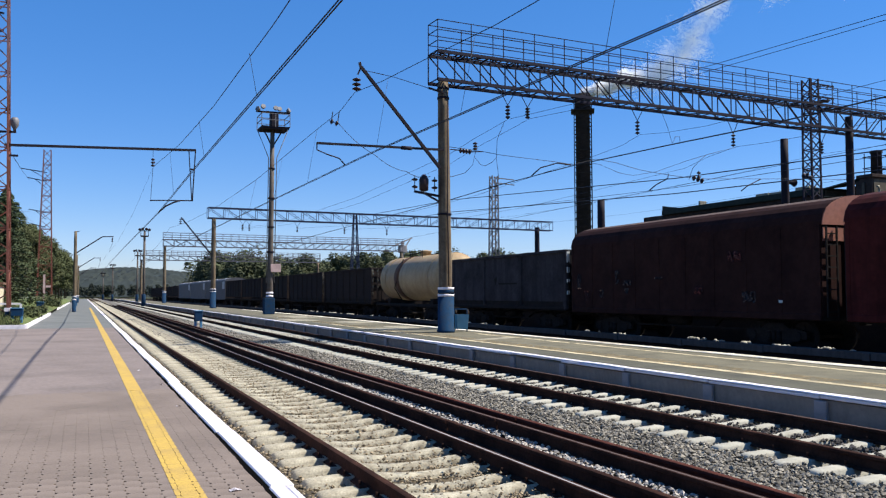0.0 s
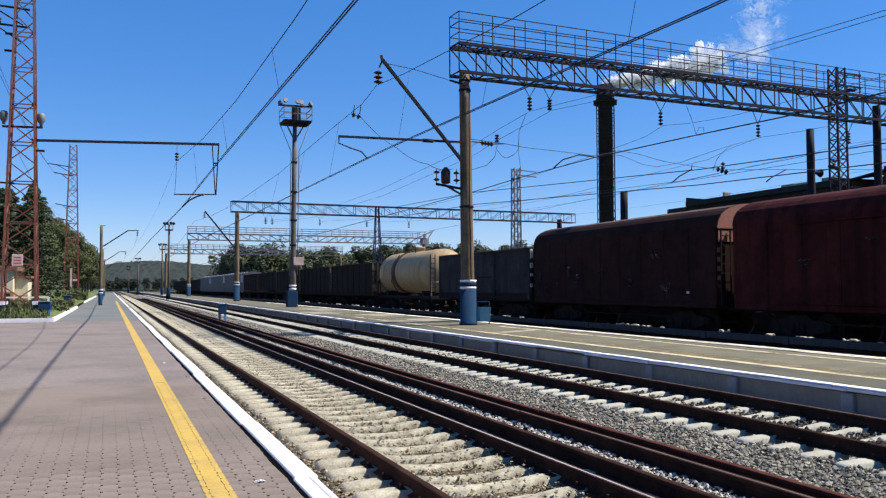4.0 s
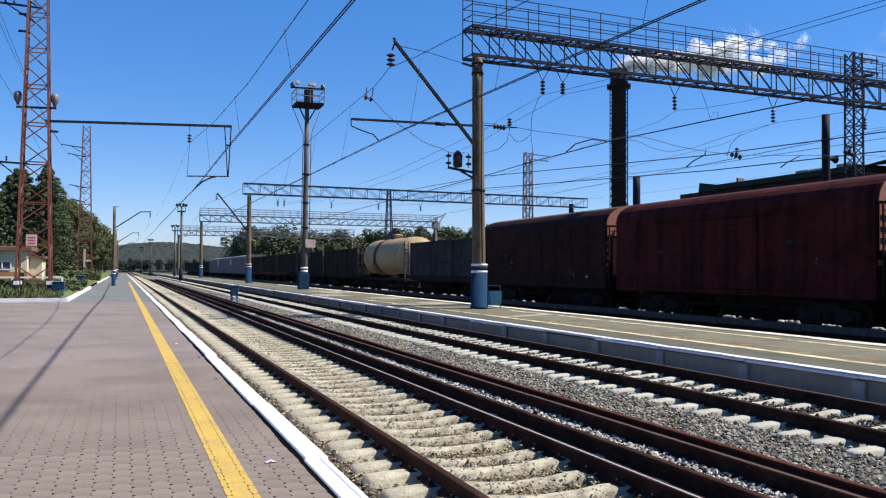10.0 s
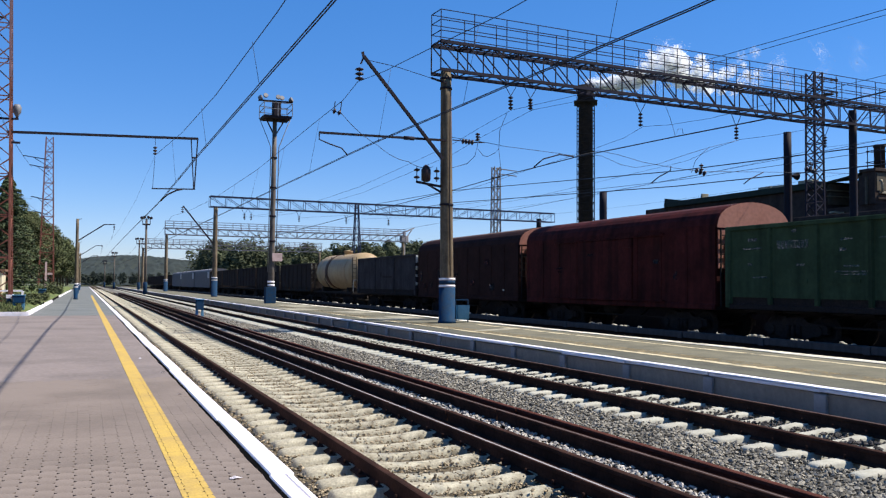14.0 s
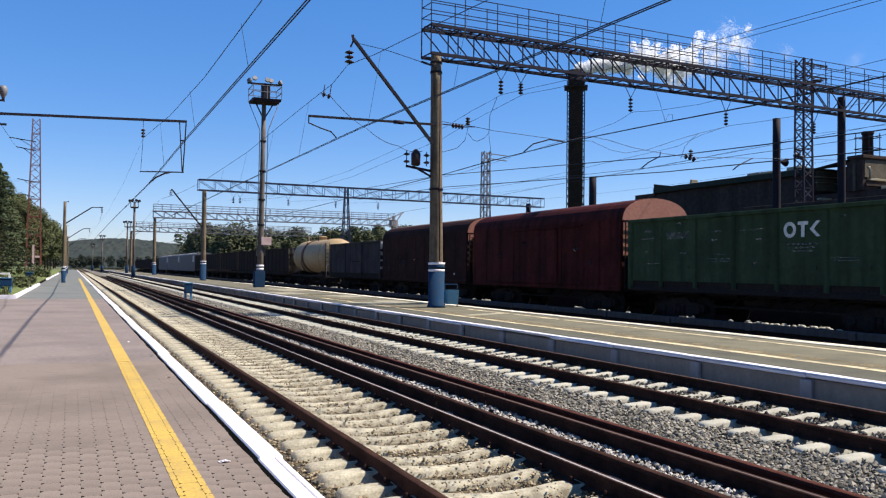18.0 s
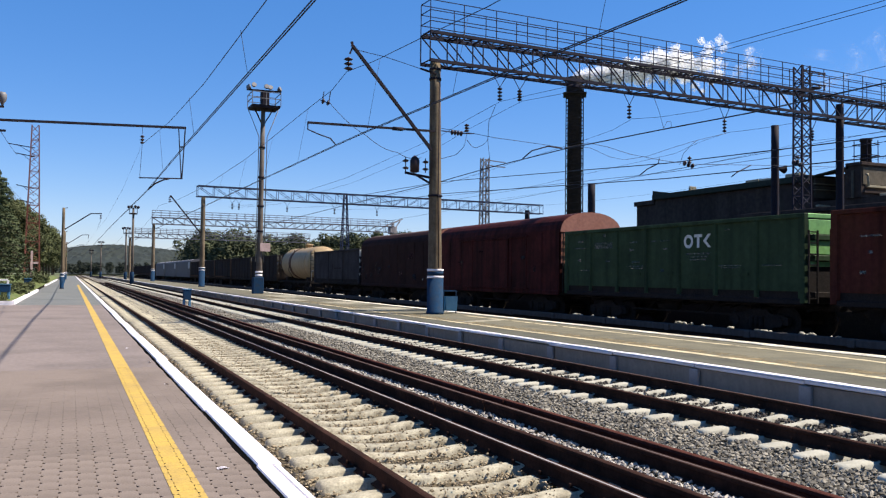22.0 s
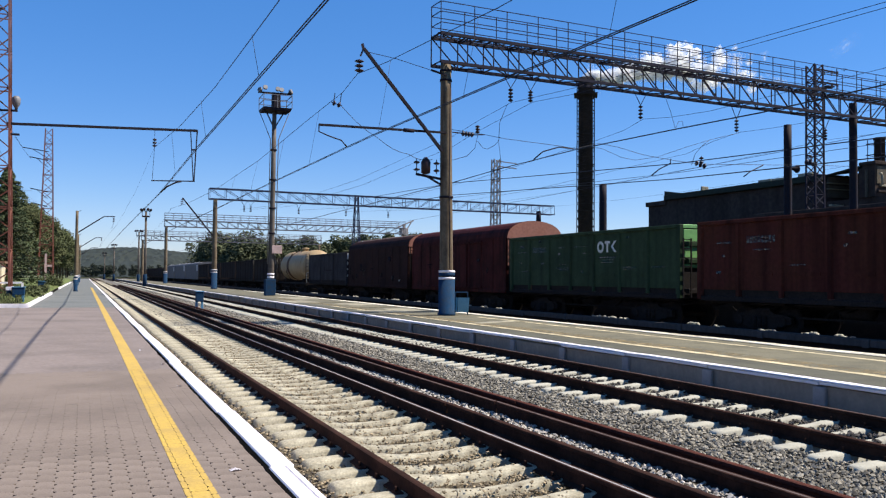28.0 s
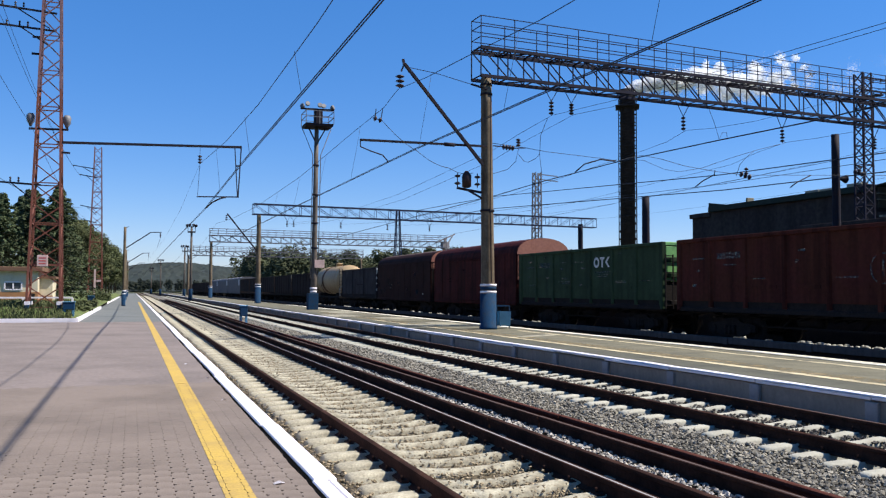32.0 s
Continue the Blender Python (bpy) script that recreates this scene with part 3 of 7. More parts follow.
ragged_strip(14.45, 14.62, 4, 31, 0.1955, 0.005, M_YELLOW_OLD, "yellow_line", "faded yellow safety line", 0.10, 8.0)


def patch(x, y, lx, ly, turn, mat, name, label, seed, z=0.1955, thick=0.006):
    """A worn area with a ragged outline on the asphalt."""
    vs, n = [], 36
    for k in range(n):
        an = 2 * math.pi * k / n
        c, q = math.cos(an), math.sin(an)
        r = 1 / max(abs(c), abs(q)) ** 0.8 * (1 + 0.28 * noise.noise(Vector((c * 1.5, q * 1.5, seed))) + 0.12 * noise.noise(Vector((c * 5, q * 5, seed))))
        u, v = lx / 2 * r * c, ly / 2 * r * q
        vs.append((x + u * math.cos(turn) - v * math.sin(turn), y + u * math.sin(turn) + v * math.cos(turn), z))
    top = [(x + (a - x) * 0.98, y + (b - y) * 0.98, z + thick) for a, b, _ in vs]
    fs = [(k, (k + 1) % n, n + (k + 1) % n, n + k) for k in range(n)] + [tuple(range(n, 2 * n))]
    ob = mesh_from(name, vs + top, fs, mat, platform_2)
    ob["label"] = label


for k, (x, y, lx, ly, turn) in enumerate(((13.45, 27.2, 2.5, 0.55, 0.55), (14.3, 46.5, 2.0, 3.4, 0.1), (12.6, 37.0, 1.6, 2.2, 0.3), (14.2, 38.5, 1.6, 3.0, -0.1), (12.2, 52.0, 1.8, 5.0, 0.0), (14.0, 60.0, 2.0, 6.0, 0.0))):
    patch(x, y, lx, ly, turn, M_PALEPATCH, "pale_patch", "pale worn patch of asphalt", 3.0 + k)
for k, (x, y, lx, ly, turn) in enumerate(((12.2, 32.1, 3.7, 0.16, 0.56), (13.6, 32.6, 1.5, 0.9, 0.3), (13.3, 41.5, 4.0, 0.25, 0.25), (13.0, 49.5, 3.6, 0.35, 0.1), (11.4, 33.8, 1.1, 0.6, 0.4))):
    patch(x, y, lx, ly, turn, M_DIRT, "dirt_patch", "dark dirty crack in the asphalt", 13.0 + k, 0.1965, 0.009)
bm = bm_new()
box(bm, (X_BACK_R - 0.14, Y_NEAR, -0.42), (X_BACK_R, 330, 0.205), bevel=0.01)
part("back_edge", bm, M_LIME, platform_2, "grey concrete platform back edge")

# ballast beds
bm = bm_new()
# side bed darkened for the shade between the sleeper ends
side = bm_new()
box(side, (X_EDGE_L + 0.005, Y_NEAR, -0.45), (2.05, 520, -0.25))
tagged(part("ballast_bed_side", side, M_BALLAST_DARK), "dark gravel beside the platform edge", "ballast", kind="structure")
box(bm, (2.05, Y_NEAR, -0.45), (5.35, 520, -0.238))
tagged(part("ballast_bed_sandy", bm, M_SANDY), "sandy pale gravel bed of a railway track", "ballast", kind="structure")
bm = bm_new()
box(bm, (5.35, Y_NEAR, -0.45), (7.35, 520, -0.225))
bed2 = bm_new()
box(bed2, (7.35, Y_NEAR, -0.45), (X_EDGE_R - 0.01, 520, -0.275))
tagged(part("ballast_bed_dark", bed2, M_BALLAST_DARK), "dark stone bed of the second track, coloured as shaded", "ballast", kind="structure")
tagged(part("ballast_bed", bm, M_BALLAST), "grey crushed stone bed of a railway track", "ballast", kind="structure")
bm = bm_new()
box(bm, (18.4, Y_NEAR, -0.45), (23.6, 520, -0.24))
tagged(part("ballast_bed_far", bm, M_BALLAST), "grey stone bed under the freight train", "ballast", kind="structure")

RAIL_PROFILE = [(-0.075, -0.18), (0.075, -0.18), (0.075, -0.168), (0.012, -0.145), (0.010, -0.055), (0.037, -0.040), (0.037, -0.006),
                (0.028, 0.0), (0.002, 0.001), (-0.022, 0.0), (-0.037, -0.006), (-0.037, -0.040), (-0.010, -0.055), (-0.012, -0.145), (-0.075, -0.168)]


def rail(parent, x, z, y0, y1, mat, top, name="rail", label=""):
    bm = bm_new()
    extrude_profile(bm, RAIL_PROFILE, y0, y1, mats=[0] * 8 + [1] + [0] * 6)
    ob = part(name, bm, [mat, top], parent, label)
    ob.location = (x, 0, z)
    return ob


def sleeper_mesh(parent, mat, length=2.7, wide=1.0):
    """A concrete sleeper: thick bevelled ends, thinner waist."""
    bm = bm_new()
    e = length / 2
    sect = [(-e, 0.19, -0.03), (-e + 0.012, 0.215, 0.005), (-e + 0.04, 0.235, 0.027), (-e + 0.10, 0.25, 0.038), (-1.0, 0.255, 0.048), (-0.55, 0.23, 0.04), (-0.3, 0.20, 0.015), (0, 0.19, 0.005)]
    sect += [(-x, w, z) for x, w, z in sect[-2::-1]]
    rings = []
    for x, w, z in sect:
        w *= wide
        rings.append([bm.verts.new(p) for p in ((x, -w / 2 - 0.03, -0.17), (x, -w / 2, z - 0.03), (x, -w / 2 + 0.015, z - 0.008), (x, -w / 2 + 0.045, z), (x, w / 2 - 0.045, z), (x, w / 2 - 0.015, z - 0.008), (x, w / 2, z - 0.03), (x, w / 2 + 0.03, -0.17))])
    for a, b in zip(rings, rings[1:]):
        for i in range(7):
            bm.faces.new((a[i], a[i + 1], b[i + 1], b[i])).smooth = True
    bm.faces.new(rings[0])
    bm.faces.new(rings[-1][::-1])
    bmesh.ops.recalc_face_normals(bm, faces=bm.faces)
    return part("sleeper", bm, mat, parent)


def track(name, label, x, mat, z_sleeper, y_first, n_near, length=2.7, pitch=0.543, wide=1.0):
    tr = thing(name, label, "railway track", group="railway tracks")
    for s in (-RAIL_GAP, RAIL_GAP):
        rail(tr, x + s, 0, Y_NEAR, Y_FAR, M_RAIL, (M_RAIL_TOP if x < 5 else M_RAIL_DULL) if s > 0 else M_RAIL)
    first = sleeper_mesh(tr, mat, length, wide)
    first.location = (x, y_first, z_sleeper)
    for k in range(1, n_near):
        repeat(first, "sleeper", (x + random.uniform(-0.02, 0.02), y_first + pitch * k + random.uniform(-0.015, 0.015), z_sleeper + random.uniform(-0.012, 0.008)), random.uniform(-0.015, 0.015))
    vs, fs = [], []
    base_v = [tuple(v.co) for v in first.data.vertices]
    base_f = [tuple(p.vertices) for p in first.data.polygons]
    for k in range(n_near, 480):
        o = len(vs)
        dx, dy = random.uniform(-0.02, 0.02), random.uniform(-0.02, 0.02)
        vs += [(a + x + dx, b + y_first + pitch * k + dy, c + z_sleeper) for a, b, c in base_v]
        fs += [tuple(i + o for i in f) for f in base_f]
    far = mesh_from("far_sleeper", vs, fs, mat, tr)
    far["kind"] = "stuff"
    # rail fastenings near the camera
    bm = bm_new()
    box(bm, (-0.13, -0.07, 0.0), (-0.045, 0.07, 0.035), bevel=0.01)
    bar(bm, (-0.10, 0, 0.03), (-0.10, 0, 0.075), 0.035, n=6)
    clip = part("rail_clip", bm, M_RAIL, tr, "dark bolted rail clip")
    clip.location = (x - RAIL_GAP, y_first, z_sleeper + 0.025)
    for k in range(1, 66):
        for s in (-RAIL_GAP, RAIL_GAP):
            repeat(clip, "rail_clip", (x + s, y_first + pitch * k, z_sleeper + 0.025))
    return tr


track("railway_track", "near railway track with worn concrete sleepers and dark rails", TRACK_1, M_CONC, -0.185, 2.28 - 16 * 0.543, 146)
track("railway_track", "second railway track with pale concrete sleepers and dark rails", TRACK_2, M_CONC_NEW, -0.195, 2.24 - 16 * 0.543, 146, 2.75, wide=0.80)
track("railway_track", "railway track under the moving freight train", TRACK_3, M_CONC_NEW, -0.19, 4.0, 200)

for k, (x, z) in enumerate(((4.72, 0.02), (5.49, 0.0), (5.82, -0.005))):
    sp = thing("spare_rail", "dark spare rail lying on the sleeper ends" if k == 0 else "dark spare rail with worn top lying between the tracks" if k == 1 else "rusty spare rail lying loose between the tracks", "rail", group="spare rails", at=(x, 0, z))
    for j in range(7):
        rail(sp, 0.006 * (-1) ** j, 0, -14 + 25.0 * j, 10.988 + 25.0 * j, M_RUST if k == 2 else M_RAIL, (M_RAIL, M_RAIL_DULL, M_RUST)[k], "rail_section")

# low panel wall beside the train; a dark screen added behind blacks out gaps
low_wall = thing("low_wall", "low grey concrete panel wall beside the train", "wall", kind="structure")
bm = bm_new()
box(bm, (0, 0.01, 0.07), (0.30, 3.69, 0.27), bevel=0.012)
box(bm, (-0.03, 0.0, 0.05), (0.12, 0.22, 0.25), bevel=0.01)
wp = part("wall_panel", bm, M_LOWWALL, low_wall)
wp.location = (18.45, 1.0, 0)
for k in range(-4, 60):
    if k:
        repeat(wp, "wall_panel", (18.45 + random.uniform(-0.012, 0.012), 1.0 + 3.7 * k, random.uniform(-0.012, 0.01)))
bm = bm_new()
box(bm, (18.6, Y_NEAR, -0.42), (18.72, 223, 0.08))
part("wall_base", bm, M_UNDER, low_wall)
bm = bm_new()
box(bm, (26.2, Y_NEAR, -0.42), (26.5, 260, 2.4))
tagged(part("backing_screen", bm, M_UNDER), "added dark screen behind the train's track", "wall", kind="structure")


# ---- masts, gantries and wires ----
def gantry(name, label, x0, x1, y, yaw, z, depth, width, posts, rails=True, panel=1.25, group="railway gantries", chord=0.13, web=0.05, split=False, mat=None):
    """A lattice box beam across the tracks from x0 to x1; z: bottom chord; posts: (x, kind)."""
    g = thing(name, label, "gantry", group=group, at=(x0, y, 0))
    g.rotation_euler = (0, 0, radians(yaw))
    mat = mat or M_GANTRY
    L = x1 - x0
    n = max(4, round(L / panel))
    def members(name, bars):
        """Bars as single parts near the camera, joined far off."""
        if split:
            for p, q in bars:
                bm = bm_new()
                bar(bm, p, q, web)
                part(name, bm, mat, g)
        else:
            bm = bm_new()
            for p, q in bars:
                bar(bm, p, q, web)
            part(name, bm, mat, g)["kind"] = "stuff"
    for yy in (-width / 2, width / 2):
        for zz in (z, z + depth):
            bm = bm_new()
            bar(bm, (0, yy, zz), (L, yy, zz), chord * 0.75, chord)
            part("chord", bm, mat, g)
        bars = []
        for i in range(n + 1):
            a = L * i / n
            bars.append(((a, yy, z), (a, yy, z + depth)))
            if i < n:
                b = L * (i + 1) / n
                up = i < n / 2
                bars.append(((a, yy, z + depth if up else z), (b, yy, z if up else z + depth)))
        members("brace", bars)
    bars = []
    for i in range(n + 1):
        a = L * i / n
        for zz in (z, z + depth):
            bars.append(((a, -width / 2, zz), (a, width / 2, zz)))
            if i < n:
                b = L * (i + 1) / n
                bars.append(((a, -width / 2 * (-1) ** i, zz), (b, width / 2 * (-1) ** i, zz)))
    members("cross_brace", bars)
    if rails:
        m = round(L / 1.55)
        bars = []
        for yy in (-width / 2, width / 2):
            for i in range(m + 1):
                a = L * i / m
                bars.append(((a, yy, z + depth), (a, yy, z + depth + 1.32)))
            for h in (0.45, 0.9, 1.32):
                bars.append(((0, yy, z + depth + h), (L, yy, z + depth + h)))
        for h in (0.45, 0.9, 1.32):
            for a in (0, L):
                bars.append(((a, -width / 2, z + depth + h), (a, width / 2, z + depth + h)))
        keep, web = web, 0.035 * web / 0.05
        members("railing_bar", bars)
        web = keep
        if split:
            bm = bm_new()
            box(bm, (-0.035, -width / 2 + 0.05, -0.012), (0.035, width / 2 - 0.05, 0.012))
            slat = part("walkway_slat", bm, M_GRATING, g, "worn grey walkway slat")
            slat.location = (0.1, 0, z + depth + 0.09)
            for k in range(1, int(L / 0.36)):
                o = new("walkway_slat", slat.data)
                o.parent = g
                o.location = (0.1 + 0.36 * k, 0, z + depth + 0.09)
            for yy in (-width / 4, width / 4):
                bm = bm_new()
                bar(bm, (0, yy, z + depth + 0.05), (L, yy, z + depth + 0.05), 0.05)
                part("walkway_bearer", bm, mat, g)
        else:
            bm = bm_new()
            box(bm, (0, -width / 2 + 0.06, z + depth + 0.07), (L, width / 2 - 0.06, z + depth + 0.11))
            part("walkway", bm, mat, g)
    return g


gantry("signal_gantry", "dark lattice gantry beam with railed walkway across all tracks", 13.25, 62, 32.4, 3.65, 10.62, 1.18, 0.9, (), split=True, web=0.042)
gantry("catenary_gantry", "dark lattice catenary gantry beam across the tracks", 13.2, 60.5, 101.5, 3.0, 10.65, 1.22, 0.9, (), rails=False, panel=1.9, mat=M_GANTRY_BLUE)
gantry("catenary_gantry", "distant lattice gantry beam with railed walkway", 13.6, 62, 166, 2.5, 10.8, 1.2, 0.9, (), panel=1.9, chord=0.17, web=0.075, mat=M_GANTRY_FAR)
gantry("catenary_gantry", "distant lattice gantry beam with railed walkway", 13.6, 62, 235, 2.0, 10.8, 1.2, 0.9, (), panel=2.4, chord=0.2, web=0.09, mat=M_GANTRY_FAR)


def concrete_pole(name, label, x, y, h, r0, r1, blue=1.9, lean=0.0, z=0.2, mat=None, category="pole", group="concrete poles"):
    p = thing(name, label, category, group=group, at=(x, y, z))
    bm = bm_new()
    lathe(bm, [(r0 * (1 - k / 8) + r1 * k / 8, h * k / 8) for k in range(9)], 18)
    for v in bm.verts:
        v.co.x += lean * v.co.z / h
    part("shaft", bm, mat or M_PILLAR, p)
    if blue:
        bm = bm_new()
        lathe(bm, [(r0 * 1.28, 0), (r0 * 1.28, 0.1), (r0 * 1.16, 0.12), (r0 * 1.16, blue - 0.42)], 18)
        part("painted_base", bm, M_BLUE, p, "blue painted base")
        for zz in (blue - 0.42, blue - 0.14):
            bm = bm_new()
            lathe(bm, [(r0 * 1.17, zz), (r0 * 1.17, zz + 0.095)], 18)
            part("white_band", bm, M_WHITE, p, "white painted band")
        bm = bm_new()
        lathe(bm, [(r0 * 1.15, blue - 0.29), (r0 * 1.15, blue - 0.14)], 18)
        part("blue_band", bm, M_BLUE, p)
    return p


main_pole = concrete_pole("concrete_pole", "weathered concrete gantry pole with blue painted base", 13.82, 32.4, 10.45, 0.29, 0.22, lean=-0.12)
far_pole = concrete_pole("concrete_pole", "slim concrete pole with blue base carrying a gantry", 13.9, 101.5, 10.5, 0.30, 0.24, 2.3)
concrete_pole("concrete_pole", "slim concrete pole with blue base carrying a distant gantry", 13.9, 166, 10.6, 0.32, 0.26, 2.3)
for x, y in ((13.9, 235), (61.5, 237), (61.5, 168)):
    concrete_pole("concrete_pole", "distant pole carrying a gantry", x, y, 11.2, 0.36, 0.3, 0, z=-0.42)
concrete_pole("concrete_pole", "dark pole carrying the gantry over the far tracks", 38.6, 34.0, 11.9, 0.22, 0.205, 0, mat=M_STEEL, z=-0.42)
concrete_pole("concrete_pole", "dark pole between the far tracks", 37.9, 38.0, 11.3, 0.235, 0.22, 0, mat=M_STEEL, z=-0.42)
concrete_pole("concrete_pole", "dark pole behind the freight train", 49.6, 75.0, 12.0, 0.42, 0.38, 0, mat=M_STEEL, z=-0.42)
concrete_pole("concrete_pole", "dark pole at the far end of a gantry", 58.2, 104.0, 11.5, 0.36, 0.34, 0, mat=M_STEEL, z=-0.42)


bm = bm_new()
bar(bm, (-0.3, -0.3, 6.2), (-3.7, -0.3, 10.4), 0.15)
part("cantilever", bm, M_STEEL, far_pole)
bm = bm_new()
insulator(bm, (-3.75, -0.3, 10.3), (-3.75, -0.3, 9.6), 0.2, 3)
part("insulator", bm, M_INSUL, far_pole)


# ---- the freight train ----
def train_at(t):
    """How far the joint of the two covered wagons has run along the track."""
    return 17.414 + 1.42179 * t - 0.00707737 * t * t - 2.50895e-5 * t ** 3


WAGONS, WHEELS = [], []
WHEEL_R = 0.475


def wagon_base(name, label, u0, u1, group="freight wagons"):
    """A wagon from u0 (camera's end) to u1, measured from the train's mark; it stands at its own middle."""
    w = thing(name, label, "freight wagon", group=group, at=(TRACK_3, train_at(0) + (u0 + u1) / 2, 0))
    WAGONS.append((w, (u0 + u1) / 2))
    return w, (u1 - u0) / 2


BOGIE = {}


def bogies(w, half, detail=True):
    for s in (-1, 1):
        yc = s * (half - 2.3)
        for x in (-1.02, 1.02):
            bm = bm_new()
            prof = [(-1.25, 0.62), (-1.05, 0.68), (-0.55, 0.72), (-0.35, 0.85), (0.35, 0.85), (0.55, 0.72), (1.05, 0.68), (1.25, 0.62), (1.25, 0.40), (0.95, 0.38), (0.45, 0.22), (-0.45, 0.22), (-0.95, 0.38), (-1.25, 0.40)]
            a = [bm.verts.new((x - 0.07, yc + y, z)) for y, z in prof]
            b = [bm.verts.new((x + 0.07, yc + y, z)) for y, z in prof]
            n = len(prof)
            for i in range(n):
                bm.faces.new((a[i], a[(i + 1) % n], b[(i + 1) % n], b[i]))
            bm.faces.new(a[::-1])
            bm.faces.new(b)
            if detail:
                for yy in (-0.92, 0.92):
                    lathe(bm, [(0.16, -0.13), (0.16, 0.13), (0.10, 0.17)], 10, origin=(x, yc + yy, 0.475), axis="x")
                for yy in (-0.2, 0.0, 0.2):
                    lathe(bm, [(0.08, 0.28), (0.08, 0.62)], 8, origin=(x + (0.1 if x > 0 else -0.1), yc + yy, 0))
            bmesh.ops.recalc_face_normals(bm, faces=bm.faces)
            part("bogie_frame", bm, M_UNDER, w)
        for yy in (-0.92, 0.92):
            if "wheelset" in BOGIE:
                ws = new("wheelset", BOGIE["wheelset"])
                ws.parent = w
            else:
                bm = bm_new()
                for x in (-0.79, 0.79):
                    d = 1 if x > 0 else -1
                    lathe(bm, [(0.12, x - d * 0.10), (0.40, x - d * 0.07), (0.505, x - d * 0.07), (0.505, x - d * 0.04), (0.475, x - d * 0.035), (0.465, x + d * 0.065), (0.40, x + d * 0.065), (0.38, x + d * 0.02), (0.14, x + d * 0.03)], 24, origin=(0, 0, 0), axis="x")
                lathe(bm, [(0.085, -1.0), (0.085, 1.0)], 8, axis="x")
                box(bm, (0.83, -0.05, 0.18), (0.86, 0.05, 0.30))
                box(bm, (-0.86, -0.05, 0.18), (-0.83, 0.05, 0.30))
                ws = part("wheelset", bm, M_UNDER, w)
                BOGIE["wheelset"] = ws.data
            ws.location = (0, yc + yy, WHEEL_R)
            if detail:
                WHEELS.append((ws, (0, yc + yy, WHEEL_R)))
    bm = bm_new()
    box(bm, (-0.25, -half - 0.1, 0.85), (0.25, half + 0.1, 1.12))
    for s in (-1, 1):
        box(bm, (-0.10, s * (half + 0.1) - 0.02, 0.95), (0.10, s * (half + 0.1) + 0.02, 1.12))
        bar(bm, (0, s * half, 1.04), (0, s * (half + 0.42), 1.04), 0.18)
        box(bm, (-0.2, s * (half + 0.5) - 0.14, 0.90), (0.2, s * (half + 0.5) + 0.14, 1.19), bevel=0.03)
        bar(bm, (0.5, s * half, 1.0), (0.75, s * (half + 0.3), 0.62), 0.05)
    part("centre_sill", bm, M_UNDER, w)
    if detail:
        bm = bm_new()
        lathe(bm, [(0.05, -0.5), (0.22, -0.45), (0.22, 0.45), (0.05, 0.5)], 12, origin=(-0.6, 0.8, 0.85), axis="y")
        part("air_tank", bm, M_UNDER, w)
        bm = bm_new()
        bar(bm, (-0.9, -half + 3.6, 0.62), (-0.9, half - 3.6, 0.62), 0.06)
        bar(bm, (-0.5, -1.4, 0.9), (-0.9, -1.4, 0.6), 0.06)
        bar(bm, (-0.5, 1.8, 0.9), (-0.9, 1.8, 0.6), 0.06)
        part("brake_rod", bm, M_UNDER, w)


def ladder(w, x, y, z0, z1, mat, normal="x", width=0.4, step=0.32):
    if mat in (M_LETTER, M_LETTER_DIM):
        # sunlit bits of the ladder put in as white plates on dark uprights
        for dx in (-0.18, 0.18):
            for k, (a, b) in enumerate(((1.75, 1.92), (2.28, 2.42), (2.70, 2.95), (3.15, 3.62))):
                if dx < 0 or k:
                    bm = bm_new()
                    box(bm, (x + dx - 0.07, y - 0.02, a), (x + dx + 0.07, y + 0.02, b), bevel=0.01)
                    part("rung_plate", bm, mat, w, "white rung plate coloured as sunlit")
        mat = M_UNDER
    bm = bm_new()
    ends = ((0, width / 2), (0, -width / 2)) if normal == "x" else ((width / 2, 0), (-width / 2, 0))
    for dx, dy in ends:
        bar(bm, (x + dx, y + dy, z0), (x + dx, y + dy, z1), 0.045)
    k = z0 + 0.15
    while k < z1:
        bar(bm, (x + ends[0][0], y + ends[0][1], k), (x + ends[1][0], y + ends[1][1], k), 0.035)
        k += step
    return part("ladder", bm, mat, w)


def mark(w, y0, y1, z0, z1, mat=None, x=-1.585, name="marking"):
    bm = bm_new()
    box(bm, (x - 0.004, y0, z0), (x, y1, z1))
    return part(name, bm, mat or M_LETTER_DIM, w, "plain painted marking")


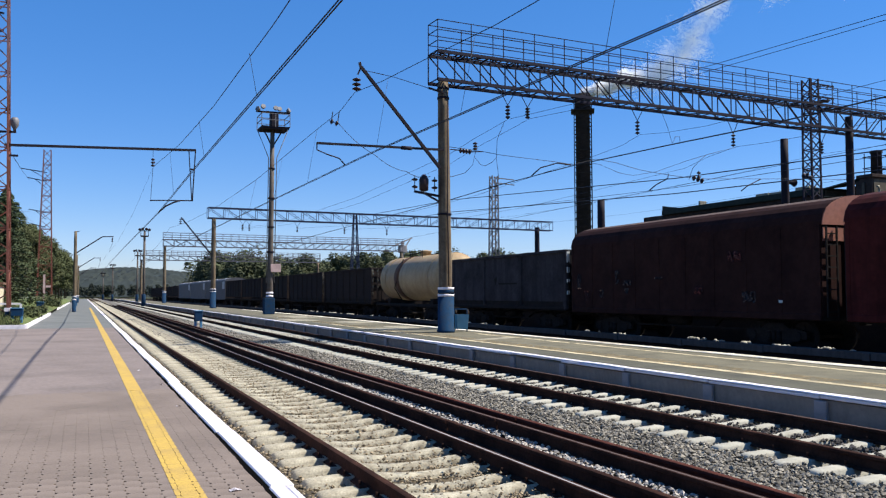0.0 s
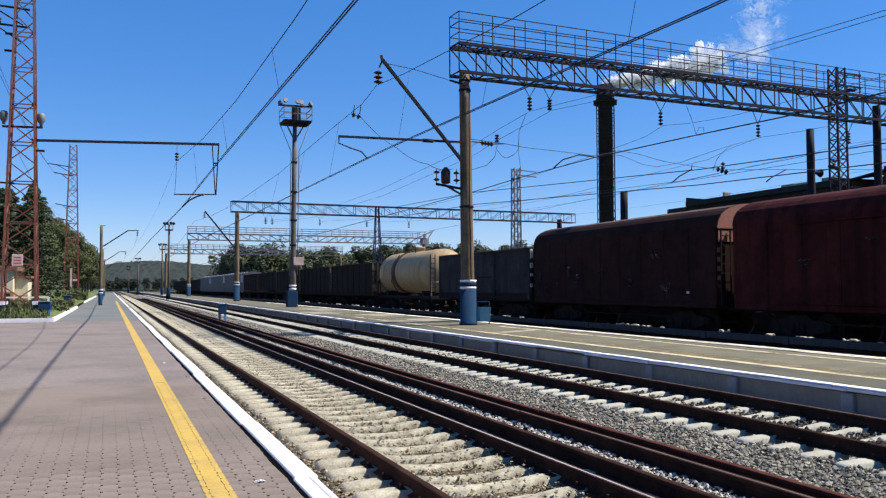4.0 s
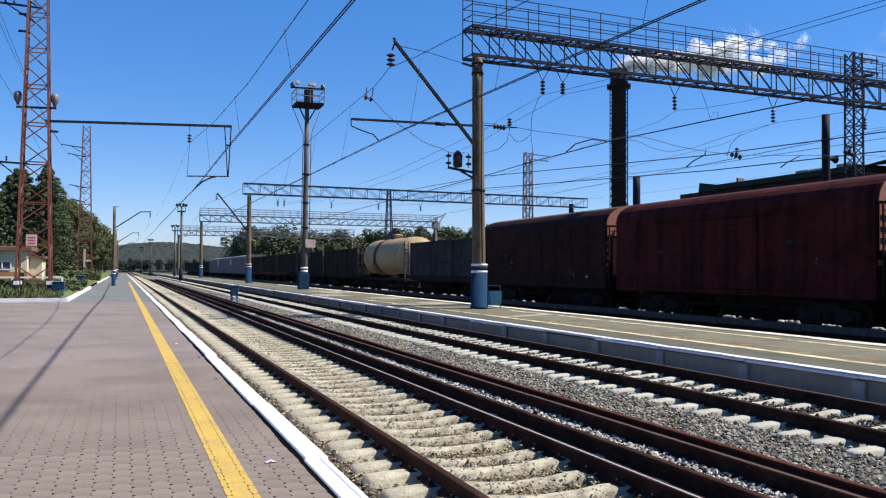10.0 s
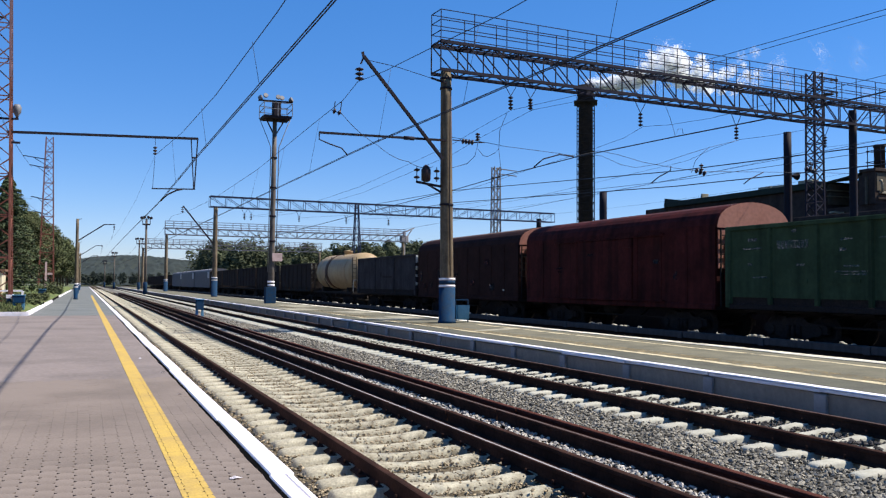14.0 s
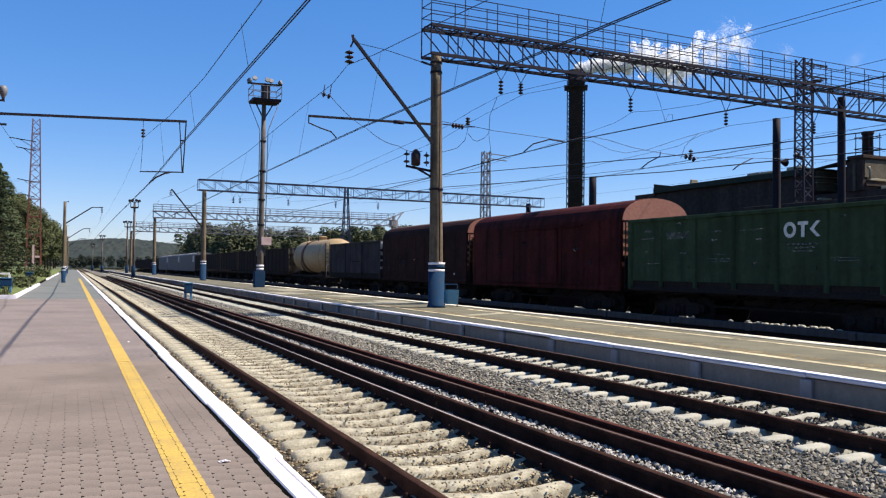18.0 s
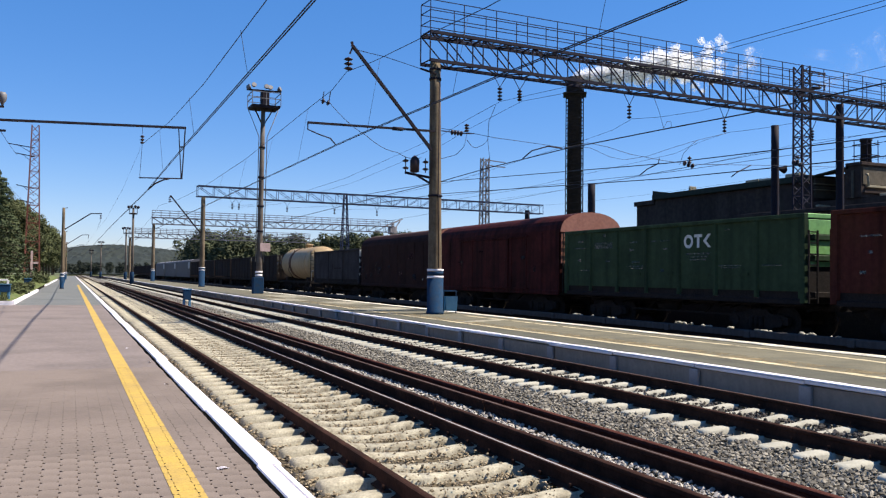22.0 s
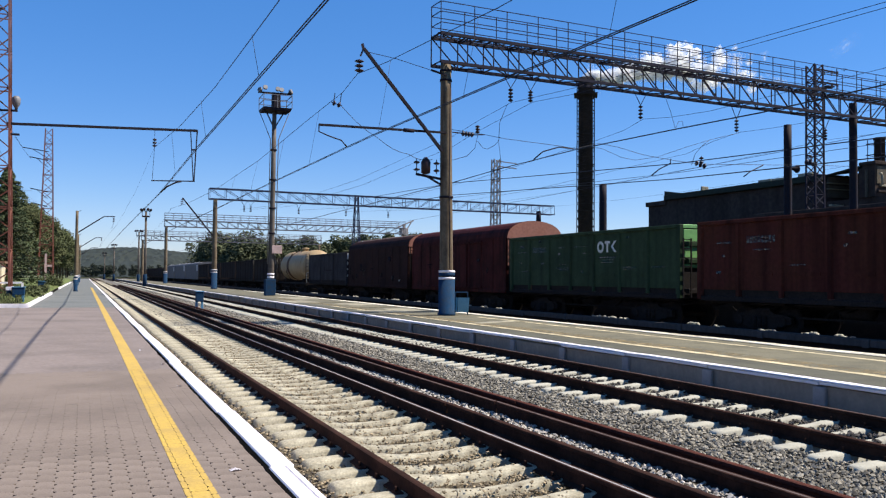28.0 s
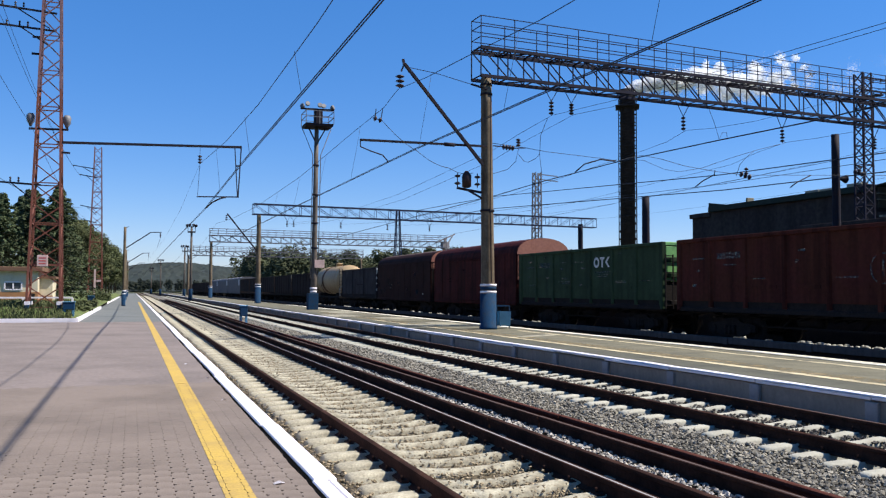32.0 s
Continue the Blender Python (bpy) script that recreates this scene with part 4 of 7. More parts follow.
def gondola(label, u0, u1, mat, end_mat=None, ladder_mat=None, top=3.72, ribs=6, detail=True, group="gondola wagons"):
    w, h = wagon_base("gondola_wagon", label, u0, u1, group)
    W = 1.55
    for s in (-1, 1):
        bm = bm_new()
        box(bm, (s * W - 0.02 * s, -h, 1.44), (s * W + 0.02 * s, h, top - 0.06))
        bmesh.ops.recalc_face_normals(bm, faces=bm.faces)
        part("side_panel", bm, mat, w)
        # shallow pressed swages along every panel
        for i in range(1, ribs if detail else 0):
            a = -h + 2 * h * i / (ribs + 1) + 0.35
            b = -h + 2 * h * (i + 1) / (ribs + 1) - 0.35
            bm = bm_new()
            bar(bm, (s * (W + 0.02), a, 1.95), (s * (W + 0.02), b, 1.95), 0.05, 0.12)
            part("swage", bm, mat, w)
        for i in range(ribs + 2):
            y = -h + 2 * h * i / (ribs + 1)
            bm = bm_new()
            y = min(max(y, -h + 0.08), h - 0.08)
            z0 = 1.24
            v = [(s * (W + 0.018), y - 0.10, z0), (s * (W + 0.018), y + 0.10, z0), (s * (W + 0.085), y - 0.055, z0), (s * (W + 0.085), y + 0.055, z0)]
            vb = [bm.verts.new(p) for p in v]
            vt = [bm.verts.new((p[0], p[1], top - 0.12)) for p in v]
            for a, b in ((0, 2), (2, 3), (3, 1), (1, 0)):
                bm.faces.new((vb[a], vb[b], vt[b], vt[a]))
            bm.faces.new((vb[0], vb[1], vb[3], vb[2]))
            bm.faces.new((vt[0], vt[2], vt[3], vt[1]))
            bmesh.ops.recalc_face_normals(bm, faces=bm.faces)
            part("side_post", bm, mat, w)
        bm = bm_new()
        box(bm, (s * (W + 0.025) - 0.075, -h - 0.02, top - 0.14), (s * (W + 0.025) + 0.075, h + 0.02, top), bevel=0.02)
        part("top_rail", bm, mat, w)
        bm = bm_new()
        box(bm, (s * W - 0.05, -h, 1.06), (s * W + 0.05, h, 1.22), bevel=0.015)
        part("side_sill", bm, M_UNDER, w)
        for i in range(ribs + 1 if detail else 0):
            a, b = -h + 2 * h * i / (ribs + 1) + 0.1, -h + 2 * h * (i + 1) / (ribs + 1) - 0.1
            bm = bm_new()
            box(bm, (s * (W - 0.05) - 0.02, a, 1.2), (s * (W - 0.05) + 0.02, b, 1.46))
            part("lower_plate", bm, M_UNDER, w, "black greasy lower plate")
    for s in (-1, 1):
        bm = bm_new()
        box(bm, (-W, s * h - 0.025, 1.18), (W, s * h + 0.025, top - 0.05))
        # with end_mat the wall is black, the next wagon's shade put into colour
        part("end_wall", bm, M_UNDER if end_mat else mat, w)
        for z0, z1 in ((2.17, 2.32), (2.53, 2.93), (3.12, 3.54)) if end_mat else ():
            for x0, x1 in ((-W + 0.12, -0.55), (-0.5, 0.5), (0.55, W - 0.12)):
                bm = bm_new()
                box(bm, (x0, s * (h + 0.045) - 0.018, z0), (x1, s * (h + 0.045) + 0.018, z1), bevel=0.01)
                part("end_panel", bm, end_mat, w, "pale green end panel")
        for z in (1.35, 2.42, 3.025):
            bm = bm_new()
            box(bm, (-W, s * (h + 0.025) if s > 0 else -h - 0.115, z - 0.085), (W, s * (h + 0.025) + (0.09 if s > 0 else 0), z + 0.085), bevel=0.02)
            # lowest rib coloured black for the shade between the wagons
            part("end_rib", bm, M_UNDER if z < 2 else mat, w)
        bm = bm_new()
        box(bm, (-W - 0.06, s * h - 0.06, top - 0.14), (W + 0.06, s * h + 0.06, top), bevel=0.02)
        part("end_rail", bm, end_mat or mat, w)
        for x in (-W, W):
            bm = bm_new()
            box(bm, (x - 0.09, s * h - 0.09, 1.1), (x + 0.09, s * h + 0.09, top), bevel=0.02)
            part("corner_post", bm, mat, w)
        if detail:
            ladder(w, -W + 0.19, s * (h + 0.16), 1.1, top - 0.5, (ladder_mat if s < 0 else None) or (M_UNDER if end_mat else mat), "y", 0.34)
    bm = bm_new()
    box(bm, (-W, -h, 1.08), (W, h, 1.18))
    part("floor_plate", bm, M_UNDER, w)
    if detail:
        for i in range(7):
            y = -h + 2 * h * (i + 0.5) / 7
            for s in (-1, 1):
                bm = bm_new()
                bar(bm, (s * 0.35, y - 0.7, 1.02), (s * 1.2, y - 0.7, 0.86), 0.05)
                bar(bm, (s * 0.35, y + 0.7, 1.02), (s * 1.2, y + 0.7, 0.86), 0.05)
                box(bm, (s * 0.8 - 0.45, y - 0.72, 0.98), (s * 0.8 + 0.45, y + 0.72, 1.03))
                part("floor_hatch", bm, M_UNDER, w)
    bogies(w, h, detail)
    return w


def covered_wagon(label, u0, u1, mat, roof_mat, eaves=3.86, crown=4.66, detail=True, group="covered wagons", doors=True, gable=None, low_panel=3.28):
    w, h = wagon_base("covered_wagon", label, u0, u1, group)
    W = 1.56
    arc = [(-W - 0.03, eaves - 0.10), (-W - 0.02, eaves)] + [(-W * math.cos(a), eaves + (crown - eaves) * math.sin(a) ** 0.9) for a in [math.pi * k / 14 for k in range(1, 14)]] + [(W + 0.02, eaves), (W + 0.03, eaves - 0.10)]
    bm = bm_new()
    # crown strips take the paler sunlit colour, flanks the body colour
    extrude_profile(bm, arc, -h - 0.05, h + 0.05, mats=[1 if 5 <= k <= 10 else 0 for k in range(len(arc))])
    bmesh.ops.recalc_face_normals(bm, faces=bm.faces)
    part("roof", bm, [mat, roof_mat], w, "curved roof with a paler crown coloured as sunlit")
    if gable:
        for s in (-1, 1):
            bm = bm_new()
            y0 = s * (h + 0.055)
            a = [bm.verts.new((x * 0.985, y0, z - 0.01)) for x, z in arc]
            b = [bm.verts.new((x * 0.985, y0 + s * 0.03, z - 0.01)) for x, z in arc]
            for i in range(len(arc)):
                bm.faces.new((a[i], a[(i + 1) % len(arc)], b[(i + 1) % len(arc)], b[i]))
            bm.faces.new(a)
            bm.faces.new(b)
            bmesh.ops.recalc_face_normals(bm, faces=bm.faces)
            part("gable", bm, gable, w, "reddish gable coloured as sunlit")
            # sunlit upper part of the end wall, laid on as paler panels
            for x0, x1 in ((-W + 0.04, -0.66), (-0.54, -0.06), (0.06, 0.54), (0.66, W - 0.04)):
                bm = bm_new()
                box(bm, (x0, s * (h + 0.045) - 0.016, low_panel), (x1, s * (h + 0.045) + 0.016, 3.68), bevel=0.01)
                part("end_panel", bm, gable, w, "reddish end panel coloured as sunlit")
    for s in (-1, 1):
        bm = bm_new()
        box(bm, (s * W - 0.03, -h, 1.12), (s * W + 0.03, h, eaves - 0.02))
        part("side_wall", bm, mat, w)
        bm = bm_new()
        box(bm, (-W, s * h - 0.03, 1.12), (W, s * h + 0.03, eaves + 0.02))
        part("end_wall", bm, mat, w)
        bm = bm_new()
        box(bm, (s * W - 0.06, -h, 1.0), (s * W + 0.06, h, 1.2), bevel=0.02)
        part("side_sill", bm, mat, w)
        if detail:
            for i in range(10):
                y = -h + 0.06 + (2 * h - 0.12) * i / 9
                bm = bm_new()
                box(bm, (s * (W + 0.035) - 0.012, y - 0.07, 1.15), (s * (W + 0.035) + 0.012, y + 0.07, eaves - 0.1), bevel=0.008)
                part("side_post", bm, mat, w)
        if doors:
            bm = bm_new()
            box(bm, (s * (W + 0.05) - 0.03, -1.9, 1.25), (s * (W + 0.05) + 0.03, 1.9, eaves - 0.25), bevel=0.015)
            dr = part("sliding_door", bm, mat, w)
            for z in (1.9, 2.6, 3.3):
                bm = bm_new()
                box(bm, (s * (W + 0.085) - 0.012, -1.85, z - 0.04), (s * (W + 0.085) + 0.012, 1.85, z + 0.04))
                part("door_rib", bm, mat, dr)
            bm = bm_new()
            bar(bm, (s * (W + 0.11), -3.9, eaves - 0.2), (s * (W + 0.11), 3.9, eaves - 0.2), 0.06)
            bar(bm, (s * (W + 0.11), -3.9, 1.25), (s * (W + 0.11), 3.9, 1.25), 0.06)
            part("door_track", bm, mat, w)
    bm = bm_new()
    box(bm, (-W, -h, 1.0), (W, h, 1.12))
    part("floor_plate", bm, M_UNDER, w)
    if detail:
        for s in (-1, 1):
            ladder(w, -W + 0.3, s * (h + 0.12), 1.1, eaves - 0.15, M_UNDER, "y")
            for x in (-0.6, 0.0, 0.6):
                bm = bm_new()
                box(bm, (x - 0.05, s * (h + 0.06) - 0.03, 1.15), (x + 0.05, s * (h + 0.06) + 0.03, eaves - 0.12))
                part("end_post", bm, mat, w)
    bogies(w, h, detail)
    return w


def tank_wagon(label, u0, u1):
    w, h = wagon_base("tank_wagon", label, u0, u1, "")
    R, zc = 1.50, 2.84
    n = 28
    prof = [(0.02, -h + 0.35), (0.55, -h + 0.38), (1.0, -h + 0.5), (1.32, -h + 0.68), (1.48, -h + 0.88), (R, -h + 1.1), (R, h - 1.1), (1.48, h - 0.88), (1.32, h - 0.68), (1.0, h - 0.5), (0.55, h - 0.38), (0.02, h - 0.35)]
    bm = bm_new()
    lathe(bm, prof, n, origin=(0, 0, zc), axis="y")
    bmesh.ops.recalc_face_normals(bm, faces=bm.faces)
    part("barrel", bm, M_TANK, w, smooth=True)
    bm = bm_new()
    lathe(bm, [(R + 0.012, 1.2), (R + 0.012, 2.1)], n, origin=(0, 0, zc), axis="y")
    bmesh.ops.recalc_face_normals(bm, faces=bm.faces)
    part("stain_belt", bm, M_TANK_TOP, w, "dark spill-stained belt", smooth=True)
    for y in (-h + 2.0, h - 2.0):
        bm = bm_new()
        lathe(bm, [(R + 0.025, y - 0.06), (R + 0.025, y + 0.06)], n, origin=(0, 0, zc), axis="y")
        part("strap", bm, M_TANK, w)
        bm = bm_new()
        box(bm, (-1.2, y - 0.25, 1.05), (1.2, y + 0.25, 1.5))
        part("saddle", bm, M_UNDER, w)
    bm = bm_new()
    lathe(bm, [(0.36, zc + R - 0.06), (0.36, zc + R + 0.22), (0.40, zc + R + 0.24), (0.40, zc + R + 0.30), (0.1, zc + R + 0.36)], 16)
    part("hatch", bm, M_TANK, w)
    bm = bm_new()
    for y in (-1.1, 1.1):
        for x in (-0.7, 0.7):
            bar(bm, (x, y, zc + R - 0.2), (x, y, zc + R + 0.3), 0.04)
    for x in (-0.7, 0.7):
        bar(bm, (x, -1.1, zc + R + 0.12), (x, 1.1, zc + R + 0.12), 0.05)
    part("walkway", bm, M_UNDER, w)
    for s in (-1, 1):
        bm = bm_new()
        bar(bm, (s * 0.9, 1.65, 1.1), (s * (R + 0.12), 1.65, 2.2), 0.05)
        bar(bm, (s * (R + 0.12), 1.65, 2.2), (s * 1.0, 1.65, zc + R - 0.2), 0.05)
        part("ladder", bm, M_UNDER, w)
        bm = bm_new()
        box(bm, (s * 1.35 - 0.1, -h, 0.98), (s * 1.35 + 0.1, h, 1.16), bevel=0.02)
        part("side_sill", bm, M_UNDER, w)
        bm = bm_new()
        box(bm, (-1.45, s * h - 0.12, 0.95), (1.45, s * h + 0.12, 1.18), bevel=0.02)
        part("end_beam", bm, M_UNDER, w)
        bm = bm_new()
        for x in (-1.3, 1.3):
            bar(bm, (x, s * (h - 0.05), 1.15), (x, s * (h - 0.05), 2.1), 0.05)
        bar(bm, (-1.3, s * (h - 0.05), 2.1), (1.3, s * (h - 0.05), 2.1), 0.05)
        part("end_railing", bm, M_LETTER if s < 0 else M_UNDER, w)
        for x in (-1.25, 1.25):
            bm = bm_new()
            bar(bm, (x - 0.16, s * (h + 0.02), 1.15), (x - 0.16, s * (h + 0.02), 3.9), 0.05)
            bar(bm, (x + 0.16, s * (h + 0.02), 1.15), (x + 0.16, s * (h + 0.02), 3.9), 0.05)
            for k in range(8):
                bar(bm, (x - 0.16, s * (h + 0.02), 1.4 + 0.32 * k), (x + 0.16, s * (h + 0.02), 1.4 + 0.32 * k), 0.035)
            part("end_ladder", bm, M_UNDER, w)
    bogies(w, h)
    return w


red_gondola = gondola("dull dark red steel gondola wagon with worn markings", -40.6, -27.75, M_REDGON)
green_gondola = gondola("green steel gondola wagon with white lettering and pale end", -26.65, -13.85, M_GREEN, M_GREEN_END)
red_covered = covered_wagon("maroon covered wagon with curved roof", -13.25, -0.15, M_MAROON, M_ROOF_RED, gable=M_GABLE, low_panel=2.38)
dark_covered = covered_wagon("grimy dark brown covered wagon with faded paint patches", 0.75, 14.15, M_MAROON_D, M_ROOF_SUNLIT, gable=M_GABLE, doors=False)
grey_gondola = gondola("blue-grey steel gondola wagon with wide side posts", 14.7, 26.9, M_GREYGON, ladder_mat=M_LETTER, ribs=2)
tank = tank_wagon("cream tank wagon with a dark spill belt", 29.1, 41.0)
for k in range(5):
    gondola("grimy dark gondola wagon", 41.8 + 13.9 * k, 54.7 + 13.9 * k, M_DARKGON, ladder_mat=M_LETTER_DIM, detail=k < 2, ribs=6 if k < 2 else 5)
for k in range(3):
    pale = covered_wagon("pale grey long covered wagon with a whitish roof", 111.3 + 22.3 * k, 132.8 + 22.3 * k, M_PALE, M_ROOF_PALE, 3.75, 4.3, detail=False, group="pale covered wagons", doors=False)
    mark(pale, -10.6, -8.3, 2.6, 3.7, M_ROOF_PALE, x=-1.64, name="white_panel")
for k in range(6):
    gondola("grimy dark gondola wagon at the far end of the train", 178.4 + 13.9 * k, 191.3 + 13.9 * k, M_DARKGON, detail=False, ribs=5)


def motions():
    ts = [0, 2, 4, 6, 8, 10, 12, 14, 16, 18, 20, 22, 24, 26, 28, 30, 32]
    for w, u in WAGONS:
        walk(w, [(t, pose(TRACK_3, train_at(t) + u, 0)) for t in ts])
    for o, rows in PUFFS:
        walk(o, rows)
    fine = [0.5 * k for k in range(65)]
    for ws, (x, y, z) in WHEELS:
        walk(ws, [(t, pose(x, y, z, -math.degrees((train_at(t) - train_at(0)) / WHEEL_R))) for t in fine])


def lattice_tower(name, label, x, y, z, h, w0, w1, panels, mat, mat_top=None, leg=0.11, brace=0.055, group="lattice towers", split=0.55):
    t = thing(name, label, "lattice tower", group=group, at=(x, y, z))
    def corner(k, c):
        f = k / panels
        f = f * (1.15 - 0.15 * f)
        w = (w0 + (w1 - w0) * f) / 2
        return Vector((c[0] * w, c[1] * w, h * f))
    cs = [(-1, -1), (1, -1), (1, 1), (-1, 1)]
    cut = round(panels * split) if mat_top else panels
    for c in cs:
        for a, b, m in ((0, cut, mat), (cut, panels, mat_top)):
            if b > a:
                bm = bm_new()
                bar(bm, corner(a, c), corner(b, c), leg, w2=leg * 0.85)
                part("leg", bm, m, t)
    for i in range(4):
        c, d = cs[i], cs[(i + 1) % 4]
        for a, b, m in ((0, cut, mat), (cut, panels, mat_top)):
            if b > a:
                for k in range(a, b):
                    pairs = [(corner(k, c), corner(k + 1, d)) if k % 2 else (corner(k, d), corner(k + 1, c))]
                    if k % 2 == 0:
                        pairs.append((corner(k, c), corner(k, d)))
                    for p, q in pairs:
                        bm = bm_new()
                        bar(bm, p, q, brace)
                        part("brace", bm, m, t)
    return t


# tower with the long arm over the near track
tower = lattice_tower("lattice_tower", "rusty red lattice tower with side arms beside the platform", -4.101, 47.0, 0.841, 17.5, 1.42, 0.62, 20, M_TOWER, M_TOWER_TOP, leg=0.10, brace=0.05)
tower.scale = (1.068, 1.068, 1.068)
for sx in (-0.68, 0.68):
    for sy in (-0.68, 0.68):
        bm = bm_new()
        box(bm, (sx - 0.10, sy - 0.10, -0.75), (sx + 0.10, sy + 0.10, 0.12), bevel=0.02)
        part("foot", bm, M_BLUE, tower, "blue painted foot")
        bm = bm_new()
        box(bm, (sx - 0.105, sy - 0.105, 0.12), (sx + 0.105, sy + 0.105, 0.28))
        part("white_band", bm, M_WHITE, tower, "white painted band")
bm = bm_new()
bar(bm, (0.35, 0, 7.82), (8.95, 0, 8.12), 0.12, 0.11)
part("cross_arm", bm, M_STEEL, tower, "long dark steel arm over the track")
bm = bm_new()
bar(bm, (8.92, 0, 8.1), (8.80, 0, 5.55), 0.055)
bar(bm, (8.60, 0, 8.1), (8.77, 0, 5.55), 0.045)
bar(bm, (8.68, 0, 7.15), (8.86, 0, 7.15), 0.07)
bar(bm, (8.84, 0, 5.57), (6.78, 0, 5.50), 0.055)
path_tube(bm, [(8.2, 0, 5.53), (7.93, 0, 5.46), (7.54, 0, 5.25), (7.2, 0, 4.92)], 0.04)
part("drop_bracket", bm, M_STEEL, tower)
bm = bm_new()
bar(bm, (6.9, 0, 8.05), (6.9, 0, 7.65), 0.02)
insulator(bm, (6.9, 0, 7.6), (6.9, 0, 7.15), 0.11, 3)
part("insulator", bm, M_INSUL, tower)
bm = bm_new()
bar(bm, (6.9, 0, 7.1), (6.82, 0, 5.55), 0.02)
part("hanger_wire", bm, M_WIRE, tower)
for zz, x0, x1, tilt in ((14.0, -2.6, 0.2, 0.15), (13.15, -2.4, 0.2, 0.1), (5.75, -2.6, -0.3, 0.1)):
    bm = bm_new()
    bar(bm, (x1, 0, zz), (x0, 0, zz + tilt), 0.08)
    part("side_arm", bm, M_STEEL, tower)
    bm = bm_new()
    bar(bm, (x1 - 0.3, 0, zz - 0.75), (x0 + 1.0, 0, zz + tilt * 0.8), 0.05)
    part("arm_strut", bm, M_STEEL, tower)
    for x in (x0 + 0.1, x0 + 0.45, x0 + 1.0, x0 + 1.35):
        bm = bm_new()
        insulator(bm, (x, 0, zz + tilt), (x, 0, zz + tilt + 0.24), 0.055, 2)
        part("insulator", bm, M_INSUL, tower)
bm = bm_new()
bar(bm, (-0.85, -0.3, 8.35), (0.85, -0.3, 8.4), 0.09)
part("lamp_bracket", bm, M_STEEL, tower)
for x in (-0.78, 0.78):
    bm = bm_new()
    lathe(bm, [(0.05, 0), (0.08, 0.1), (0.17, 0.25), (0.19, 0.5), (0.12, 0.62)], 12, origin=(x, -0.3, 8.45))
    part("floodlight", bm, M_GREYSTEEL, tower, "grey floodlight")
bm = bm_new()
for zz, x in ((11.9, -0.62), (12.7, -0.6), (7.3, 0.75)):
    bar(bm, (x - 0.2, -0.3, zz), (x + 0.2, -0.3, zz), 0.09)
part("step_bracket", bm, M_STEEL, tower)
bm = bm_new()
box(bm, (-0.30, -0.80, 1.90), (0.16, -0.74, 2.42), bevel=0.01)
part("sign", bm, M_SIGN, tower, "small pale sign board with red bars")
for k in range(3):
    bm = bm_new()
    box(bm, (-0.22, -0.806, 2.00 + 0.13 * k), (0.08, -0.801, 2.05 + 0.13 * k))
    part("sign_bar", bm, M_SIGN_RED, tower, "plain red bar")

tower_2 = lattice_tower("lattice_tower", "distant red lattice tower among trees", -3.6, 95.0, 0.9, 15.6, 1.42, 0.65, 18, M_TOWER, M_TOWER_TOP, split=0.42)
for zz, x0 in ((13.3, -2.4), (12.4, -1.8), (9.2, -1.6), (7.7, -1.2)):
    bm = bm_new()
    bar(bm, (0, 0, zz), (x0, 0, zz + 0.3), 0.08)
    bar(bm, (0, 0, zz - 0.7), (x0 * 0.6, 0, zz + 0.15), 0.05)
    part("side_arm", bm, M_STEEL, tower_2)
bm = bm_new()
box(bm, (-0.10, -0.85, 0.0), (0.10, -0.75, 2.9))
box(bm, (0.15, -0.85, 1.6), (0.6, -0.78, 1.8))
part("white_post", bm, M_SIGN, tower_2, "pale post")

# poles on the near platform with cantilevers
for k, (y, x) in enumerate(((85.0, -0.72), (135.0, -0.9), (185.0, -0.9))):
    h = 7.4
    pl = concrete_pole("concrete_pole", "slim concrete pole with blue base and slanted cantilever", x, y, h, 0.15, 0.12, 1.5, mat=M_PILLAR)
    bm = bm_new()
    bar(bm, (0.1, 0, 5.4), (2.3, 0, 6.95), 0.10)
    bar(bm, (2.3, 0, 6.95), (3.25, 0, 6.98), 0.08)
    part("cantilever", bm, M_STEEL, pl)
    bm = bm_new()
    insulator(bm, (3.15, 0, 6.9), (3.15, 0, 6.45), 0.09, 3)
    part("insulator", bm, M_INSUL, pl)
    bm = bm_new()
    bar(bm, (3.15, 0, 6.4), (2.9, 0, 5.6), 0.02)
    bar(bm, (-0.05, 0, 7.3), (0.35, 0, 7.42), 0.05)
    part("hanger_wire", bm, M_WIRE, pl)

# hardware on the main pole (local to its foot at 13.82, 32.4, 0.2)
bm = bm_new()
bar(bm, (-0.38, -0.3, 6.75), (-3.79, -0.3, 10.62), 0.13, 0.11)
part("cantilever", bm, M_STEEL, main_pole, "slanted dark steel cantilever")
bm = bm_new()
bar(bm, (-3.79, -0.3, 10.62), (-3.92, -0.3, 10.3), 0.06)
bar(bm, (-3.79, -0.3, 10.55), (-3.85, -0.3, 10.8), 0.09)
insulator(bm, (-3.97, -0.3, 10.17), (-3.97, -0.3, 9.62), 0.19, 3)
part("insulator", bm, M_INSUL, main_pole)
bm = bm_new()
bar(bm, (-3.7, -0.3, 10.5), (-2.4, -0.3, 10.35), 0.02)
bar(bm, (-2.4, -0.3, 10.35), (-0.7, -0.3, 10.0), 0.02)
bar(bm, (-0.9, -0.3, 10.05), (-0.2, -0.3, 9.9), 0.10, 0.06)
part("stay_rod", bm, M_STEEL, main_pole)
bm = bm_new()
bar(bm, (-0.2, -0.25, 7.53), (-5.55, -0.25, 7.45), 0.085)
bar(bm, (-1.62, -0.25, 7.5), (-2.05, -0.25, 7.5), 0.16, n=8)
part("registration_arm", bm, M_STEEL, main_pole)
bm = bm_new()
